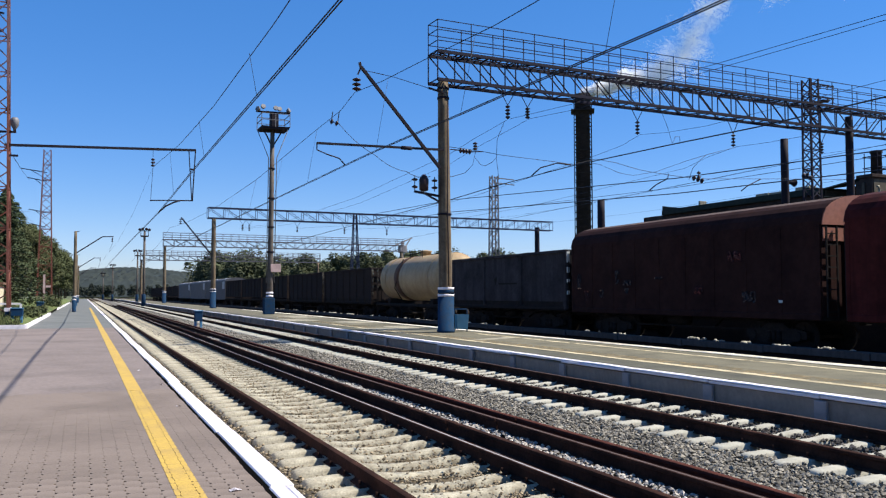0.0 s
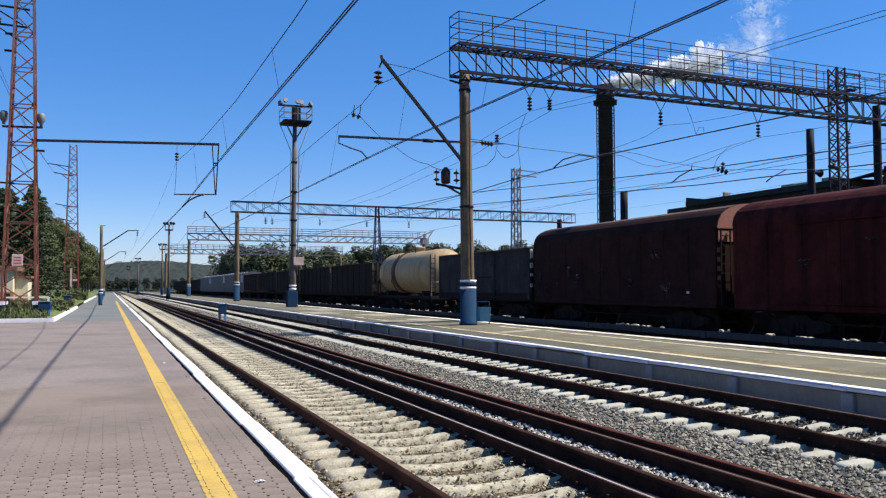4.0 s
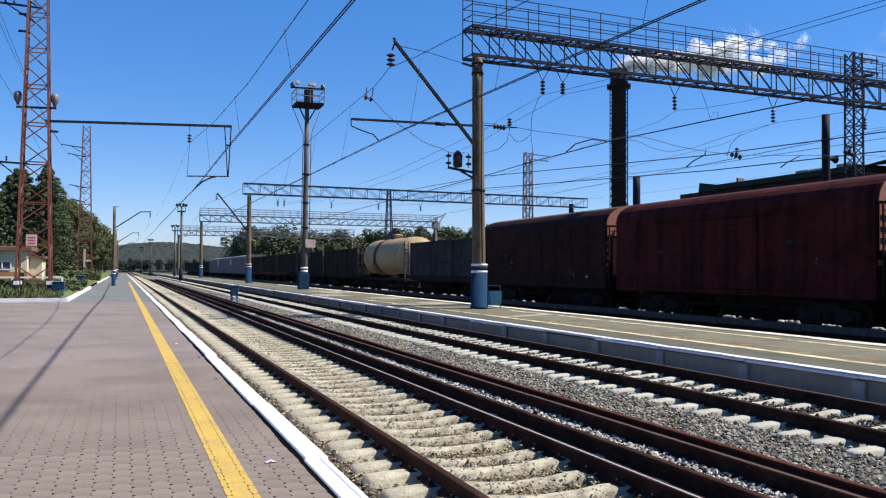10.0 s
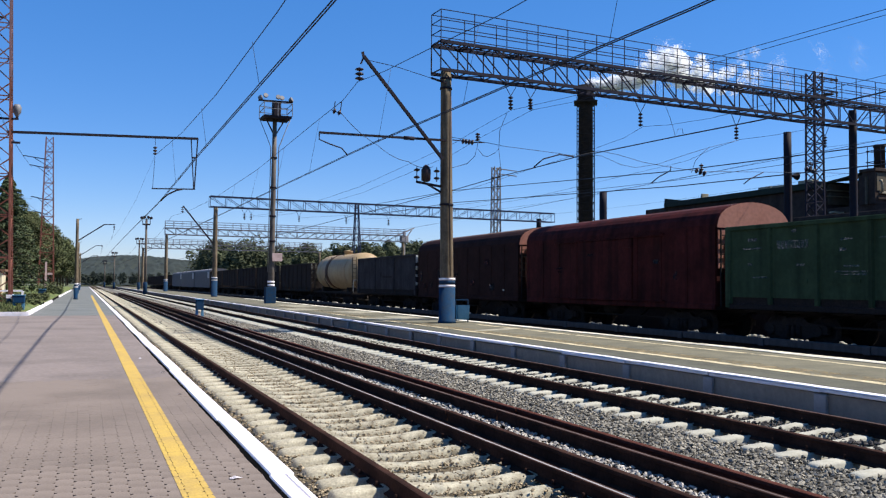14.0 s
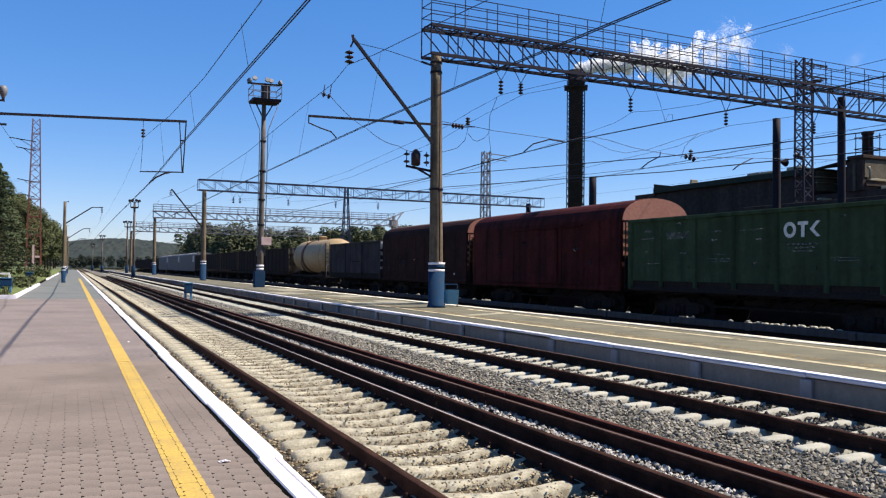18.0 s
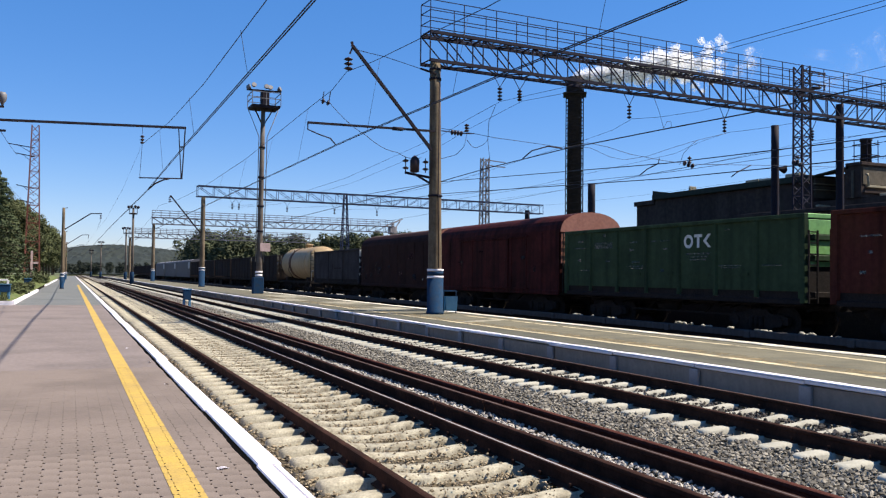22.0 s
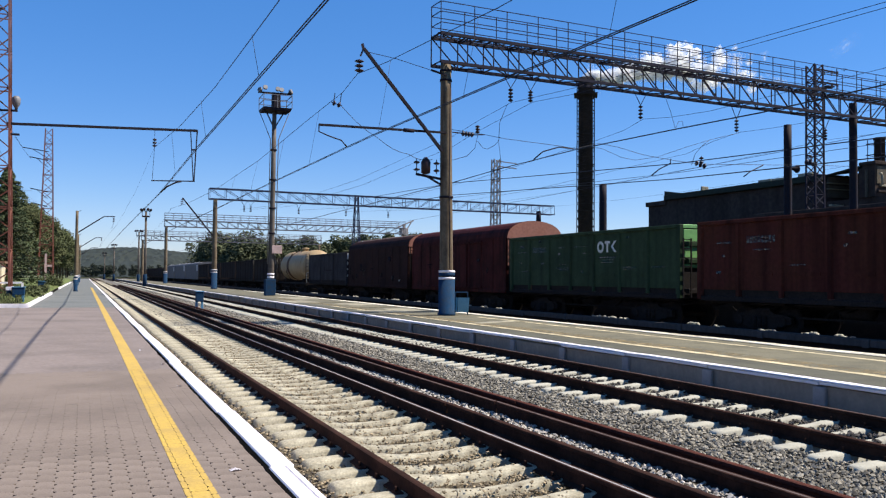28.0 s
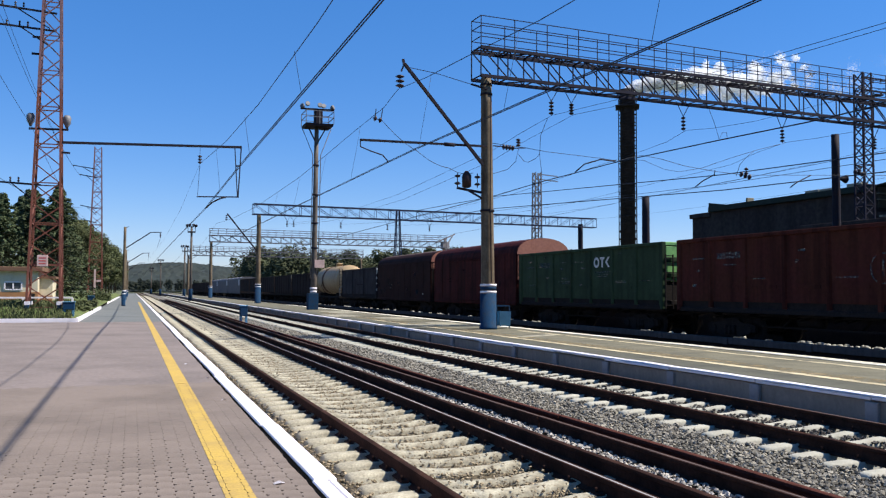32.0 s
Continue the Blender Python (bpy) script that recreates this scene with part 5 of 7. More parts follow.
path_tube(bm, [(-5.55, -0.25, 7.48), (-5.55, -0.25, 7.18), (-5.1, -0.25, 7.02), (-4.65, -0.25, 6.9), (-4.42, -0.25, 6.66)], 0.028)
part("steady_arm", bm, M_STEEL, main_pole)
bm = bm_new()
bar(bm, (-0.2, 0, 5.62), (-1.4, 0, 5.78), 0.09)
bar(bm, (-0.2, 0, 5.35), (-0.95, 0, 5.72), 0.07)
part("bracket", bm, M_STEEL, main_pole)
bm = bm_new()
lathe(bm, [(0.10, 5.8), (0.19, 5.85), (0.20, 6.3), (0.13, 6.42), (0.05, 6.5)], 12, origin=(-0.98, 0, 0))
part("arrester", bm, M_INSUL, main_pole, "dark barrel-shaped arrester")
for x in (-1.38, -0.5):
    bm = bm_new()
    insulator(bm, (x, 0, 5.82), (x, 0, 6.42), 0.14, 2)
    part("insulator", bm, M_INSUL, main_pole)
bm = bm_new()
bar(bm, (0.2, 0, 7.62), (0.9, 0, 7.6), 0.04)
insulator(bm, (0.62, 0, 7.6), (1.18, 0, 7.57), 0.12, 4)
insulator(bm, (1.36, 0, 7.66), (1.36, 0, 8.0), 0.11, 3)
bar(bm, (1.1, 0, 7.57), (1.7, 0, 7.62), 0.04)
part("insulator", bm, M_INSUL, main_pole)
for zz in (10.1, 9.7, 4.84):
    bm = bm_new()
    lathe(bm, [(0.33 - 0.008 * zz, zz), (0.33 - 0.008 * zz, zz + 0.09)], 18)
    for v in bm.verts:
        v.co.x -= 0.12 * zz / 10.45
    part("clamp", bm, M_STEEL, main_pole)
bm = bm_new()
path_tube(bm, [(-0.05, -0.33, 9.6), (-0.05, -0.31, 5.0), (-0.02, -0.36, 1.9)], 0.025, n=6)
part("cable", bm, M_STEEL, main_pole)

# litter bin beside the pole
bin_1 = thing("litter_bin", "light blue metal litter bin beside the concrete pole", "bin", at=(14.62, 32.7, 0.2))
bm = bm_new()
v0 = [(-0.24, -0.2, 0.12), (0.24, -0.2, 0.12), (0.24, 0.2, 0.12), (-0.24, 0.2, 0.12)]
v1 = [(-0.27, -0.23, 0.72), (0.27, -0.23, 0.72), (0.27, 0.23, 0.72), (-0.27, 0.23, 0.72)]
a, b = [bm.verts.new(p) for p in v0], [bm.verts.new(p) for p in v1]
for i in range(4):
    bm.faces.new((a[i], a[(i + 1) % 4], b[(i + 1) % 4], b[i]))
bm.faces.new(a[::-1])
bmesh.ops.solidify(bm, geom=bm.faces[:], thickness=0.02)
part("bucket", bm, M_BLUE_L, bin_1)
bm = bm_new()
for x in (-0.29, 0.29):
    bar(bm, (x, 0, 0), (x, 0, 0.95), 0.04)
bar(bm, (-0.29, 0, 0.95), (0.29, 0, 0.95), 0.05)
part("stand", bm, M_BLUE, bin_1, "blue steel stand")

# relay box between the tracks, small boxes by the tower
def relay_box(x, y, z, w, h, label):
    r = thing("relay_box", label, "relay box", group="blue boxes", at=(x, y, z))
    bm = bm_new()
    box(bm, (-w / 2, -0.2, h * 0.45), (w / 2, 0.2, h * 0.97), bevel=0.02)
    part("case", bm, M_BLUE, r)
    bm = bm_new()
    box(bm, (-w / 2 - 0.03, -0.23, h * 0.96), (w / 2 + 0.03, 0.23, h), bevel=0.01)
    part("lid", bm, M_BLUE_L, r)
    for sx in (-1, 1):
        bm = bm_new()
        box(bm, (sx * w * 0.36 - 0.06, -0.1, 0), (sx * w * 0.36 + 0.06, 0.1, h * 0.46))
        part("leg", bm, M_BLUE_L, r)
    return r


relay_box(6.02, 49.7, -0.225, 0.42, 1.1, "blue metal relay box on two legs between the tracks")
relay_box(-2.92, 46.0, 0.42, 0.55, 0.72, "blue metal box on legs beside the lattice tower")
relay_box(-2.9, 70.0, 0.45, 0.5, 0.8, "small blue box on the grass bank")
relay_box(-1.0, 118.0, 0.2, 0.6, 1.1, "small blue box on the far platform")

# floodlight mast
fm = thing("floodlight_mast", "tall floodlight mast with a railed lamp platform and blue foot", "light mast", at=(13.72, 68.0, 0.2))
bm = bm_new()
lathe(bm, [(0.26, 0.0), (0.24, 3.0), (0.20, 9.0), (0.17, 14.9)], 14)
for v in bm.verts:
    v.co.x += 0.11 * v.co.z / 15
part("shaft", bm, M_MAST, fm)
bm = bm_new()
box(bm, (-0.48, -0.36, 0), (0.34, 0.36, 1.30), bevel=0.03)
part("control_box", bm, M_BLUE, fm, "blue painted steel cabinet at the foot")
for zz in (1.36, 1.62):
    bm = bm_new()
    lathe(bm, [(0.29, zz), (0.29, zz + 0.16)], 14)
    part("white_band", bm, M_WHITE, fm)
for zz in (4.9, 6.9, 9.2, 11.6):
    bm = bm_new()
    lathe(bm, [(0.30 - 0.004 * zz, zz), (0.30 - 0.004 * zz, zz + 0.14)], 14, origin=(0.007 * zz, 0, 0))
    part("clamp", bm, M_STEEL, fm)
bm = bm_new()
for x in (-0.30, 0.34):
    path_tube(bm, [(x, -0.1, 2.5), (x + 0.1, -0.1, 12.5), (x * 0.9 + (-0.9 if x < 0 else 1.0), -0.1, 14.8)], 0.035, n=5)
part("conduit", bm, M_GREYSTEEL, fm)
bm = bm_new()
v = [bm.verts.new(p) for p in ((-0.9, -0.95, 14.75), (1.25, -0.95, 14.75), (1.25, 0.95, 14.75), (-0.9, 0.95, 14.75), (-0.95, -1.0, 14.95), (1.3, -1.0, 14.95), (1.3, 1.0, 14.95), (-0.95, 1.0, 14.95), )]
for q in ((3, 2, 1, 0), (4, 5, 6, 7), (0, 1, 5, 4), (1, 2, 6, 5), (2, 3, 7, 6), (3, 0, 4, 7)):
    bm.faces.new([v[i] for i in q])
for sx in (-0.6, 0.9):
    bar(bm, (0.11, 0, 13.4), (sx, 0, 14.8), 0.09)
part("lamp_platform", bm, M_STEEL, fm)
for zz in (15.45, 15.95):
    for p, q in (((-0.95, -1), (1.3, -1)), ((1.3, -1), (1.3, 1)), ((1.3, 1), (-0.95, 1)), ((-0.95, 1), (-0.95, -1))):
        bm = bm_new()
        bar(bm, (*p, zz), (*q, zz), 0.045)
        part("handrail", bm, M_GREYSTEEL, fm)
for p in ((-0.95, -1), (1.3, -1), (1.3, 1), (-0.95, 1), (0.15, -1), (0.15, 1)):
    bm = bm_new()
    bar(bm, (*p, 14.9), (*p, 15.95), 0.05)
    part("railing_post", bm, M_GREYSTEEL, fm)
bm = bm_new()
box(bm, (-0.1, -0.5, 14.95), (0.5, 0.3, 16.2), bevel=0.05)
part("ballast_case", bm, M_STEEL, fm)
bm = bm_new()
bar(bm, (-1.3, -0.4, 16.15), (1.45, -0.4, 16.2), 0.12)
part("lamp_bar", bm, M_STEEL, fm)
for k, (x, z, ry) in enumerate(((-1.15, 16.25, -0.9), (-0.75, 16.45, 0.1), (0.25, 16.4, 0.0), (0.55, 16.35, 0.1), (1.3, 16.3, 0.9))):
    bm = bm_new()
    lathe(bm, [(0.08, -0.19), (0.18, -0.04), (0.20, 0.09), (0.18, 0.11)], 14, axis="y")
    lp = part("floodlight", bm, M_GREYSTEEL, fm, "round floodlight")
    lp.location, lp.rotation_euler = (x, -0.45, z + 0.1), (0.35, 0, ry + math.pi)
bm = bm_new()
box(bm, (0.0, -0.36, 3.35), (0.8, -0.31, 4.0), bevel=0.01)
part("sign", bm, M_SIGN, fm, "faded pink sign board")

# slim far masts beside the tracks
for x, y, h in ((9.3, 150, 12.4), (11.3, 205, 11.5), (8.6, 290, 11.0), (7.2, 360, 10.0)):
    p = thing("lamp_mast", "distant slim dark mast with floodlights on a bracket", "mast", group="distant masts", at=(x, y, 0.0))
    bm = bm_new()
    bar(bm, (0, 0, -0.3), (0, 0, h), 0.46, n=8, w2=0.36)
    part("shaft", bm, M_MAST, p)
    bm = bm_new()
    box(bm, (-0.6, -0.5, h - 1.0), (0.6, 0.5, h - 0.8))
    bar(bm, (-0.7, 0, h), (0.7, 0, h), 0.09)
    for dx in (-0.6, 0.0, 0.6):
        bar(bm, (dx, 0, h - 0.9), (dx, 0, h + 0.12), 0.09)
    part("lamp_bracket", bm, M_STEEL, p)
    for dx, dz in ((-0.75, 0.2), (-0.3, 0.3), (0.3, 0.3), (0.75, 0.2)):
        bm = bm_new()
        lathe(bm, [(0.10, -0.2), (0.22, -0.02), (0.25, 0.12), (0.2, 0.15)], 10, origin=(dx, -0.1, h + dz), axis="y")
        part("floodlight", bm, M_STEEL, p, "dark round floodlight")
    bm = bm_new()
    lathe(bm, [(0.34, -0.3), (0.33, 1.8), (0.30, 1.85)], 12)
    part("foot", bm, M_BLUE, p, "blue painted foot")

# lattice masts behind the train
m1 = lattice_tower("lattice_mast", "grey lattice mast with a short arm behind the train", 52.0, 105.0, -0.42, 18.5, 1.15, 0.85, 22, M_GREYSTEEL, leg=0.16, brace=0.08, group="lattice masts")
for z in (17.6, 18.3):
    bm = bm_new()
    bar(bm, (0, 0, z), (3.2, 0, z - 0.2), 0.12)
    part("arm", bm, M_GREYSTEEL, m1)
m2 = lattice_tower("lattice_mast", "dark lattice mast with insulator arms beyond the gantry", 63.2, 60.0, -0.42, 22.5, 1.2, 1.0, 24, M_GANTRY, leg=0.15, brace=0.08, group="lattice masts")
for z in (21.0, 22.2):
    bm = bm_new()
    bar(bm, (0, 0, z), (3.0, 0, z - 0.1), 0.12)
    part("arm", bm, M_GANTRY, m2)
    for x in (1.3, 2.2, 2.9):
        bm = bm_new()
        insulator(bm, (x, 0, z + 0.05), (x, 0, z - 0.5), 0.14, 3)
        part("insulator", bm, M_INSUL, m2)
bm = bm_new()
box(bm, (0.7, -0.9, 20.4), (1.6, 0.9, 20.5))
part("landing", bm, M_GANTRY, m2)
lattice_tower("lattice_mast", "slim tapering lattice mast beside the gantry beam", 31.3, 102.4, -0.42, 12.2, 1.25, 0.35, 9, M_GANTRY_BLUE, leg=0.12, brace=0.035, group="lattice masts")

# insulator strings under the big gantry
def insulator_discs(parent, p, q, r, count):
    p, q = Vector(p), Vector(q)
    for k in range(count):
        bm = bm_new()
        insulator(bm, p.lerp(q, k / count), p.lerp(q, (k + 1) / count), r, 1)
        part("disc", bm, M_INSUL, parent)


for x, z0, z1 in ((16.86, 9.98, 9.37), (17.87, 9.97, 9.47), (23.96, 9.94, 9.27), (30.04, 9.82, 9.16), (36.44, 9.88, 9.27), (45.0, 9.9, 9.3)):
    y = 32.4 + (x - 13.06) * math.tan(radians(3.65))
    s = thing("insulator_string", "dark insulator string hung on wires under the gantry", "insulator", group="insulator strings", at=(x, y, 0))
    insulator_discs(s, (0, 0, z0), (0, 0, z1), 0.12, 4)
    bm = bm_new()
    for d in (-0.4, 0.4):
        bar(bm, (0, 0, z0), (d, 0, 10.62), 0.025)
    part("hanger", bm, M_WIRE, s)


for x in (17.26, 18.04, 23.88, 29.92, 35.6):
    s = thing("insulator_string", "dark insulator string under the farther gantry", "insulator", group="insulator strings", at=(x, 101.5 + (x - 13.2) * math.tan(radians(3.0)), 0))
    insulator_discs(s, (0, 0, 10.0), (0, 0, 9.3), 0.16, 4)
    bm = bm_new()
    for d in (-0.4, 0.4):
        bar(bm, (0, 0, 10.0), (d, 0, 10.62), 0.03)
    part("hanger", bm, M_WIRE, s)


def wire(label, pts, r=0.014, sag=0.0, group="overhead wires", steps=14, name="overhead_wire"):
    """A wire through the points, sagging between them."""
    bm = bm_new()
    line = []
    for a, b in zip(pts, pts[1:]):
        a, b = Vector(a), Vector(b)
        n = steps if sag else 1
        for k in range(n):
            f = k / n
            line.append(a.lerp(b, f) - Vector((0, 0, 4 * sag * f * (1 - f))))
    line.append(Vector(pts[-1]))
    path_tube(bm, line, r, n=5)
    return tagged(part(name, bm, M_WIRE), label, "wire", group)


# near track: contact wire and carrying wire
for dx in (-0.025, 0.025):
    wire("dark contact wire over the near track", [(3.5 + dx, -40, 6.35), (3.5 + dx, 13, 6.21), (3.5 + dx, 30, 6.16), (3.56 + dx, 47, 6.05), (3.5 + dx, 85, 6.22), (3.3 + dx, 135, 6.15), (3.4 + dx, 300, 6.2), (3.4, 500, 6.3)], 0.014)
wire("carrying wire over the near track", [(3.5, -25, 8.6), (3.42, 0, 7.45), (3.4, 16.7, 7.15), (3.4, 25.3, 7.25), (3.4, 34.7, 7.68), (3.27, 47, 8.48)], 0.011)
wire("carrying wire over the near track", [(3.27, 47, 8.48), (3.1, 62, 7.4), (2.9, 85, 6.75), (2.5, 135, 6.65), (2.6, 300, 6.8)], 0.005)
for y, z0, z1 in ((9, 7.28, 6.24), (19, 7.17, 6.22), (28, 7.37, 6.18), (38, 7.87, 6.12)):
    wire("thin dropper between carrying and contact wire", [(3.33, y, z0), (3.5, y, z1)], 0.006, name="dropper_wire", group="dropper wires")
# second track
CONTACT_2 = [(9.4, -35, 6.5), (9.4, 0, 6.42), (9.4, 11.6, 6.49), (9.4, 15.06, 6.56), (9.4, 18.6, 6.64), (9.4, 23.2, 6.72), (9.4, 28.8, 6.82), (9.4, 32.1, 6.84), (8.6, 101.5, 6.7), (9.1, 166, 6.7), (8.6, 300, 6.7)]
CARRY_2 = [(9.85, -35, 9.6), (9.85, 0, 8.45), (9.85, 12, 8.55), (9.85, 19.8, 8.84), (9.85, 24.35, 9.18), (9.85, 28.95, 9.49), (9.85, 32.3, 9.83), (9.85, 34.4, 9.50), (9.75, 39.15, 9.30), (9.6, 52, 8.75), (9.4, 70, 8.55), (9.2, 86, 8.8), (9.0, 101.5, 9.4)]
for dx in (-0.04, 0.04):
    wire("dark contact wire over the second track", [(x + dx, y, z) for x, y, z in CONTACT_2], 0.014)
wire("carrying wire over the second track", CARRY_2, 0.013)
wire("carrying wire over the second track", [(9.0, 101.5, 9.4), (9.3, 166, 9.4), (9.0, 300, 9.4)], 0.013, sag=1.3)
for y in (6, 14, 21, 28.3, 38, 45, 52, 60):
    top, low = [tuple(float(np.interp(y, [p[1] for p in run], [p[k] for p in run])) for k in (0, 2)) for run in (CARRY_2, CONTACT_2)]
    wire("thin dropper between carrying and contact wire", [(top[0], y, top[1]), (low[0], y, low[1])], 0.006, name="dropper_wire", group="dropper wires")
# train track and the tracks behind
wire("contact wire over the train's track", [(20.95, -30, 6.9), (20.95, 22.21, 7.42), (20.95, 26.77, 7.57), (20.95, 34.0, 7.76), (20.95, 41.8, 7.76), (20.95, 48.2, 7.65), (20.95, 110, 7.5), (20.95, 300, 7.5)], 0.025)
wire("carrying wire on the gantry insulators", [(16.86, -30, 9.4), (16.86, 0, 8.0), (16.86, 13.8, 8.18), (16.86, 19.4, 8.46), (16.86, 27.4, 8.93), (16.86, 32.6, 9.35), (16.86, 35.8, 9.12), (16.86, 38.9, 8.83), (16.86, 55, 8.3), (16.86, 78, 8.4), (16.86, 102, 9.6)], 0.009)
wire("carrying wire on the gantry insulators", [(17.87, -30, 9.6), (17.87, 0, 8.2), (17.87, 14.5, 8.42), (17.87, 19.9, 8.67), (17.87, 29.08, 9.12), (17.87, 32.5, 9.44), (17.87, 38.2, 9.03), (17.87, 41.2, 8.71), (17.87, 57, 8.2), (17.87, 80, 8.4), (17.87, 102, 9.6)], 0.009)
wire("carrying wire on the gantry insulators", [(23.96, -30, 10.5), (23.96, 8, 8.6), (23.96, 28.3, 8.81), (23.96, 30.94, 9.0), (23.96, 32.9, 9.25), (23.96, 34.4, 8.96), (23.96, 36.9, 8.82), (23.96, 52, 8.3), (23.96, 78, 8.4), (23.96, 102, 9.8)], 0.009)
wire("carrying wire on the gantry insulators", [(30.04, -30, 10.5), (30.04, 8, 8.6), (30.04, 29.0, 8.93), (30.04, 31.1, 9.0), (30.04, 33.3, 9.14), (30.04, 35.3, 8.95), (30.04, 37.3, 8.6), (30.04, 55, 8.2), (30.04, 80, 8.5), (30.04, 103, 9.9)], 0.009)
for x, xx in ((36.44, 37.5), (45.0, 45.0)):
    y = 32.4 + (x - 13.06) * math.tan(radians(3.65))
    wire("carrying wire on the gantry insulators", [(x - 1, -30, 9.8), (x, y, 9.28), (xx, 104, 10.65)], 0.007, sag=0.9)
wire("thin wire over the far tracks", [(33.4, 20, 8.6), (33.4, 54.2, 8.28), (33.4, 64.4, 8.18), (33.4, 104, 8.0)], 0.012)
wire("contact wire over the far tracks", [(33.4, -30, 7.6), (33.4, 27.7, 8.3), (33.4, 42.4, 8.87), (33.4, 77, 11.1), (33.4, 104, 11.9)], 0.030)
wire("contact wire over the far tracks", [(33.4, -30, 7.1), (33.4, 27.7, 7.4), (33.4, 42.4, 7.93), (33.4, 77, 9.9), (33.4, 104, 10.6)], 0.030)
wire("thin wire over the far tracks", [(33.4, -30, 7.7), (33.4, 27.7, 8.05), (33.4, 42.4, 8.3), (33.4, 104, 10.7)], 0.014)
wire("jumper cable between pole and wires", [(13.1, 32.3, 6.62), (12.0, 32.2, 6.75), (10.6, 32.0, 7.3), (9.1, 32.1, 8.5)], 0.012, sag=0.12)
wire("jumper cable beside the pole", [(14.0, 32.4, 6.68), (14.32, 33, 6.75), (14.97, 33, 6.96), (15.34, 33, 7.33), (15.47, 33, 7.87)], 0.012)
wire("jumper cable beside the pole", [(15.47, 33, 7.63), (15.72, 33, 7.36), (15.93, 33, 7.32), (16.26, 33, 7.49), (16.48, 33, 7.71), (16.52, 33, 8.5), (16.86, 33, 9.3)], 0.012)
wire("dropper from the cross wire to the contact wire", [(16.47, 33, 7.75), (16.60, 33, 6.73)], 0.010, group="dropper wires", name="dropper_wire")
wire("jumper cable hanging from the gantry", [(25.40, 33.2, 10.6), (25.60, 33, 9.8), (25.89, 33, 8.98), (26.08, 33, 9.32), (26.32, 33, 9.34), (26.35, 33, 9.1)], 0.012)
wire("jumper cable between carrying wire and cross wire", [(27.93, 33, 8.56), (27.5, 33, 8.25), (27.07, 33, 7.84), (26.84, 33, 7.27)], 0.012)
wire("cross wire below the gantry", [(13.95, 32.6, 7.97), (15.85, 33, 7.93), (16.8, 33, 7.83), (19.5, 33, 7.70), (20.33, 33, 7.63), (21.59, 33, 7.96), (22.67, 33, 7.85), (23.94, 33, 7.60), (25.63, 33, 7.44), (27.6, 33.3, 7.4), (36.0, 33.9, 7.9), (38.4, 34, 8.0)], 0.012)
wire("slack cross wire below the gantry", [(20.95, 33.2, 7.8), (21.75, 33, 7.73), (22.83, 33, 7.39), (23.62, 33, 7.31), (24.91, 33, 7.56), (26.56, 33, 8.13), (27.93, 33, 8.56), (30.04, 33.3, 9.12)], 0.010)
for x, z in ((27.61, 7.4), (35.2, 8.0)):
    y = 32.4 + (x - 13.06) * math.tan(radians(3.65))
    s = thing("insulator_string", "cluster of dark insulators on a cross wire", "insulator", group="insulator strings", at=(x, y, 0))
    insulator_discs(s, (-0.3, 0, z + 0.05), (0.4, 0, z - 0.1), 0.14, 3)
    insulator_discs(s, (0.1, 0, z), (0.1, 0, z + 0.4), 0.12, 2)
for bend in ([(18.21, 33, 7.01), (18.67, 33, 7.39), (19.5, 33, 7.65), (20.24, 33, 7.6)], [(24.52, 33, 6.65), (24.91, 33, 6.94), (25.6, 33, 7.28), (25.63, 33, 7.5)], [(30.05, 33, 6.88), (30.41, 33, 7.13), (31.9, 33.607, 7.656)]):
    s = thing("steady_arm", "bent steel steady arm holding a contact wire", "steady arm", group="steady arms", at=bend[0])
    bm = bm_new()
    path_tube(bm, [tuple(a - b for a, b in zip(p, bend[0])) for p in bend], 0.03)
    part("arm", bm, M_STEEL, s)
wire("power line wire beside the platform", [(-5.6, -20, 16.5), (-6.408, 47, 16.006), (-5.9, 95, 14.4)], 0.012, sag=0.8)
wire("power line wire beside the platform", [(-5.4, -20, 15.6), (-6.301, 47, 15.045), (-5.2, 95, 13.4)], 0.012, sag=0.8)
wire("power line wire beside the platform", [(-5.6, -20, 8.0), (-6.301, 47, 7.249), (-5.0, 95, 10.2)], 0.012, sag=0.5)
wire("power line wire beside the platform", [(-4.6, -20, 12.0), (-4.913, 47, 9.919), (-4.6, 95, 9.0)], 0.010, sag=0.8)

# loudspeaker on the dark pole, hanging pulley beside the cantilever, far crane
sp = thing("loudspeaker", "small dark loudspeaker on a pole", "loudspeaker", at=(38.3, 37.9, 8.3))
bm = bm_new()
lathe(bm, [(0.06, -0.25), (0.10, -0.05), (0.22, 0.2), (0.24, 0.22)], 12, axis="x")
part("horn", bm, M_STEEL, sp)
bm = bm_new()
bar(bm, (-0.35, 0, 0), (-0.1, 0, 0), 0.06)
part("bracket", bm, M_STEEL, sp)
hp = thing("insulator_string", "small hanging insulator beside the cantilever", "insulator", group="insulator strings", at=(8.95, 32.1, 8.5))
insulator_discs(hp, (-0.2, 0, 0.05), (0.2, 0, -0.05), 0.12, 2)
bm = bm_new()
for d in (-0.12, 0.14):
    bar(bm, (d, 0, 0.04), (d + 0.05, 0, 0.42), 0.03)
part("hanger", bm, M_WIRE, hp)
cr = thing("yard_crane", "small pale grey yard crane far behind the wagons", "crane", at=(73.5, 200, -0.42))
bm = bm_new()
bar(bm, (0, 0, 0), (0, 0, 15.5), 0.5)
part("mast", bm, M_LIME_POST, cr)
bm = bm_new()
bar(bm, (-2.4, 0, 14.2), (2.6, 0, 16.4), 0.3)
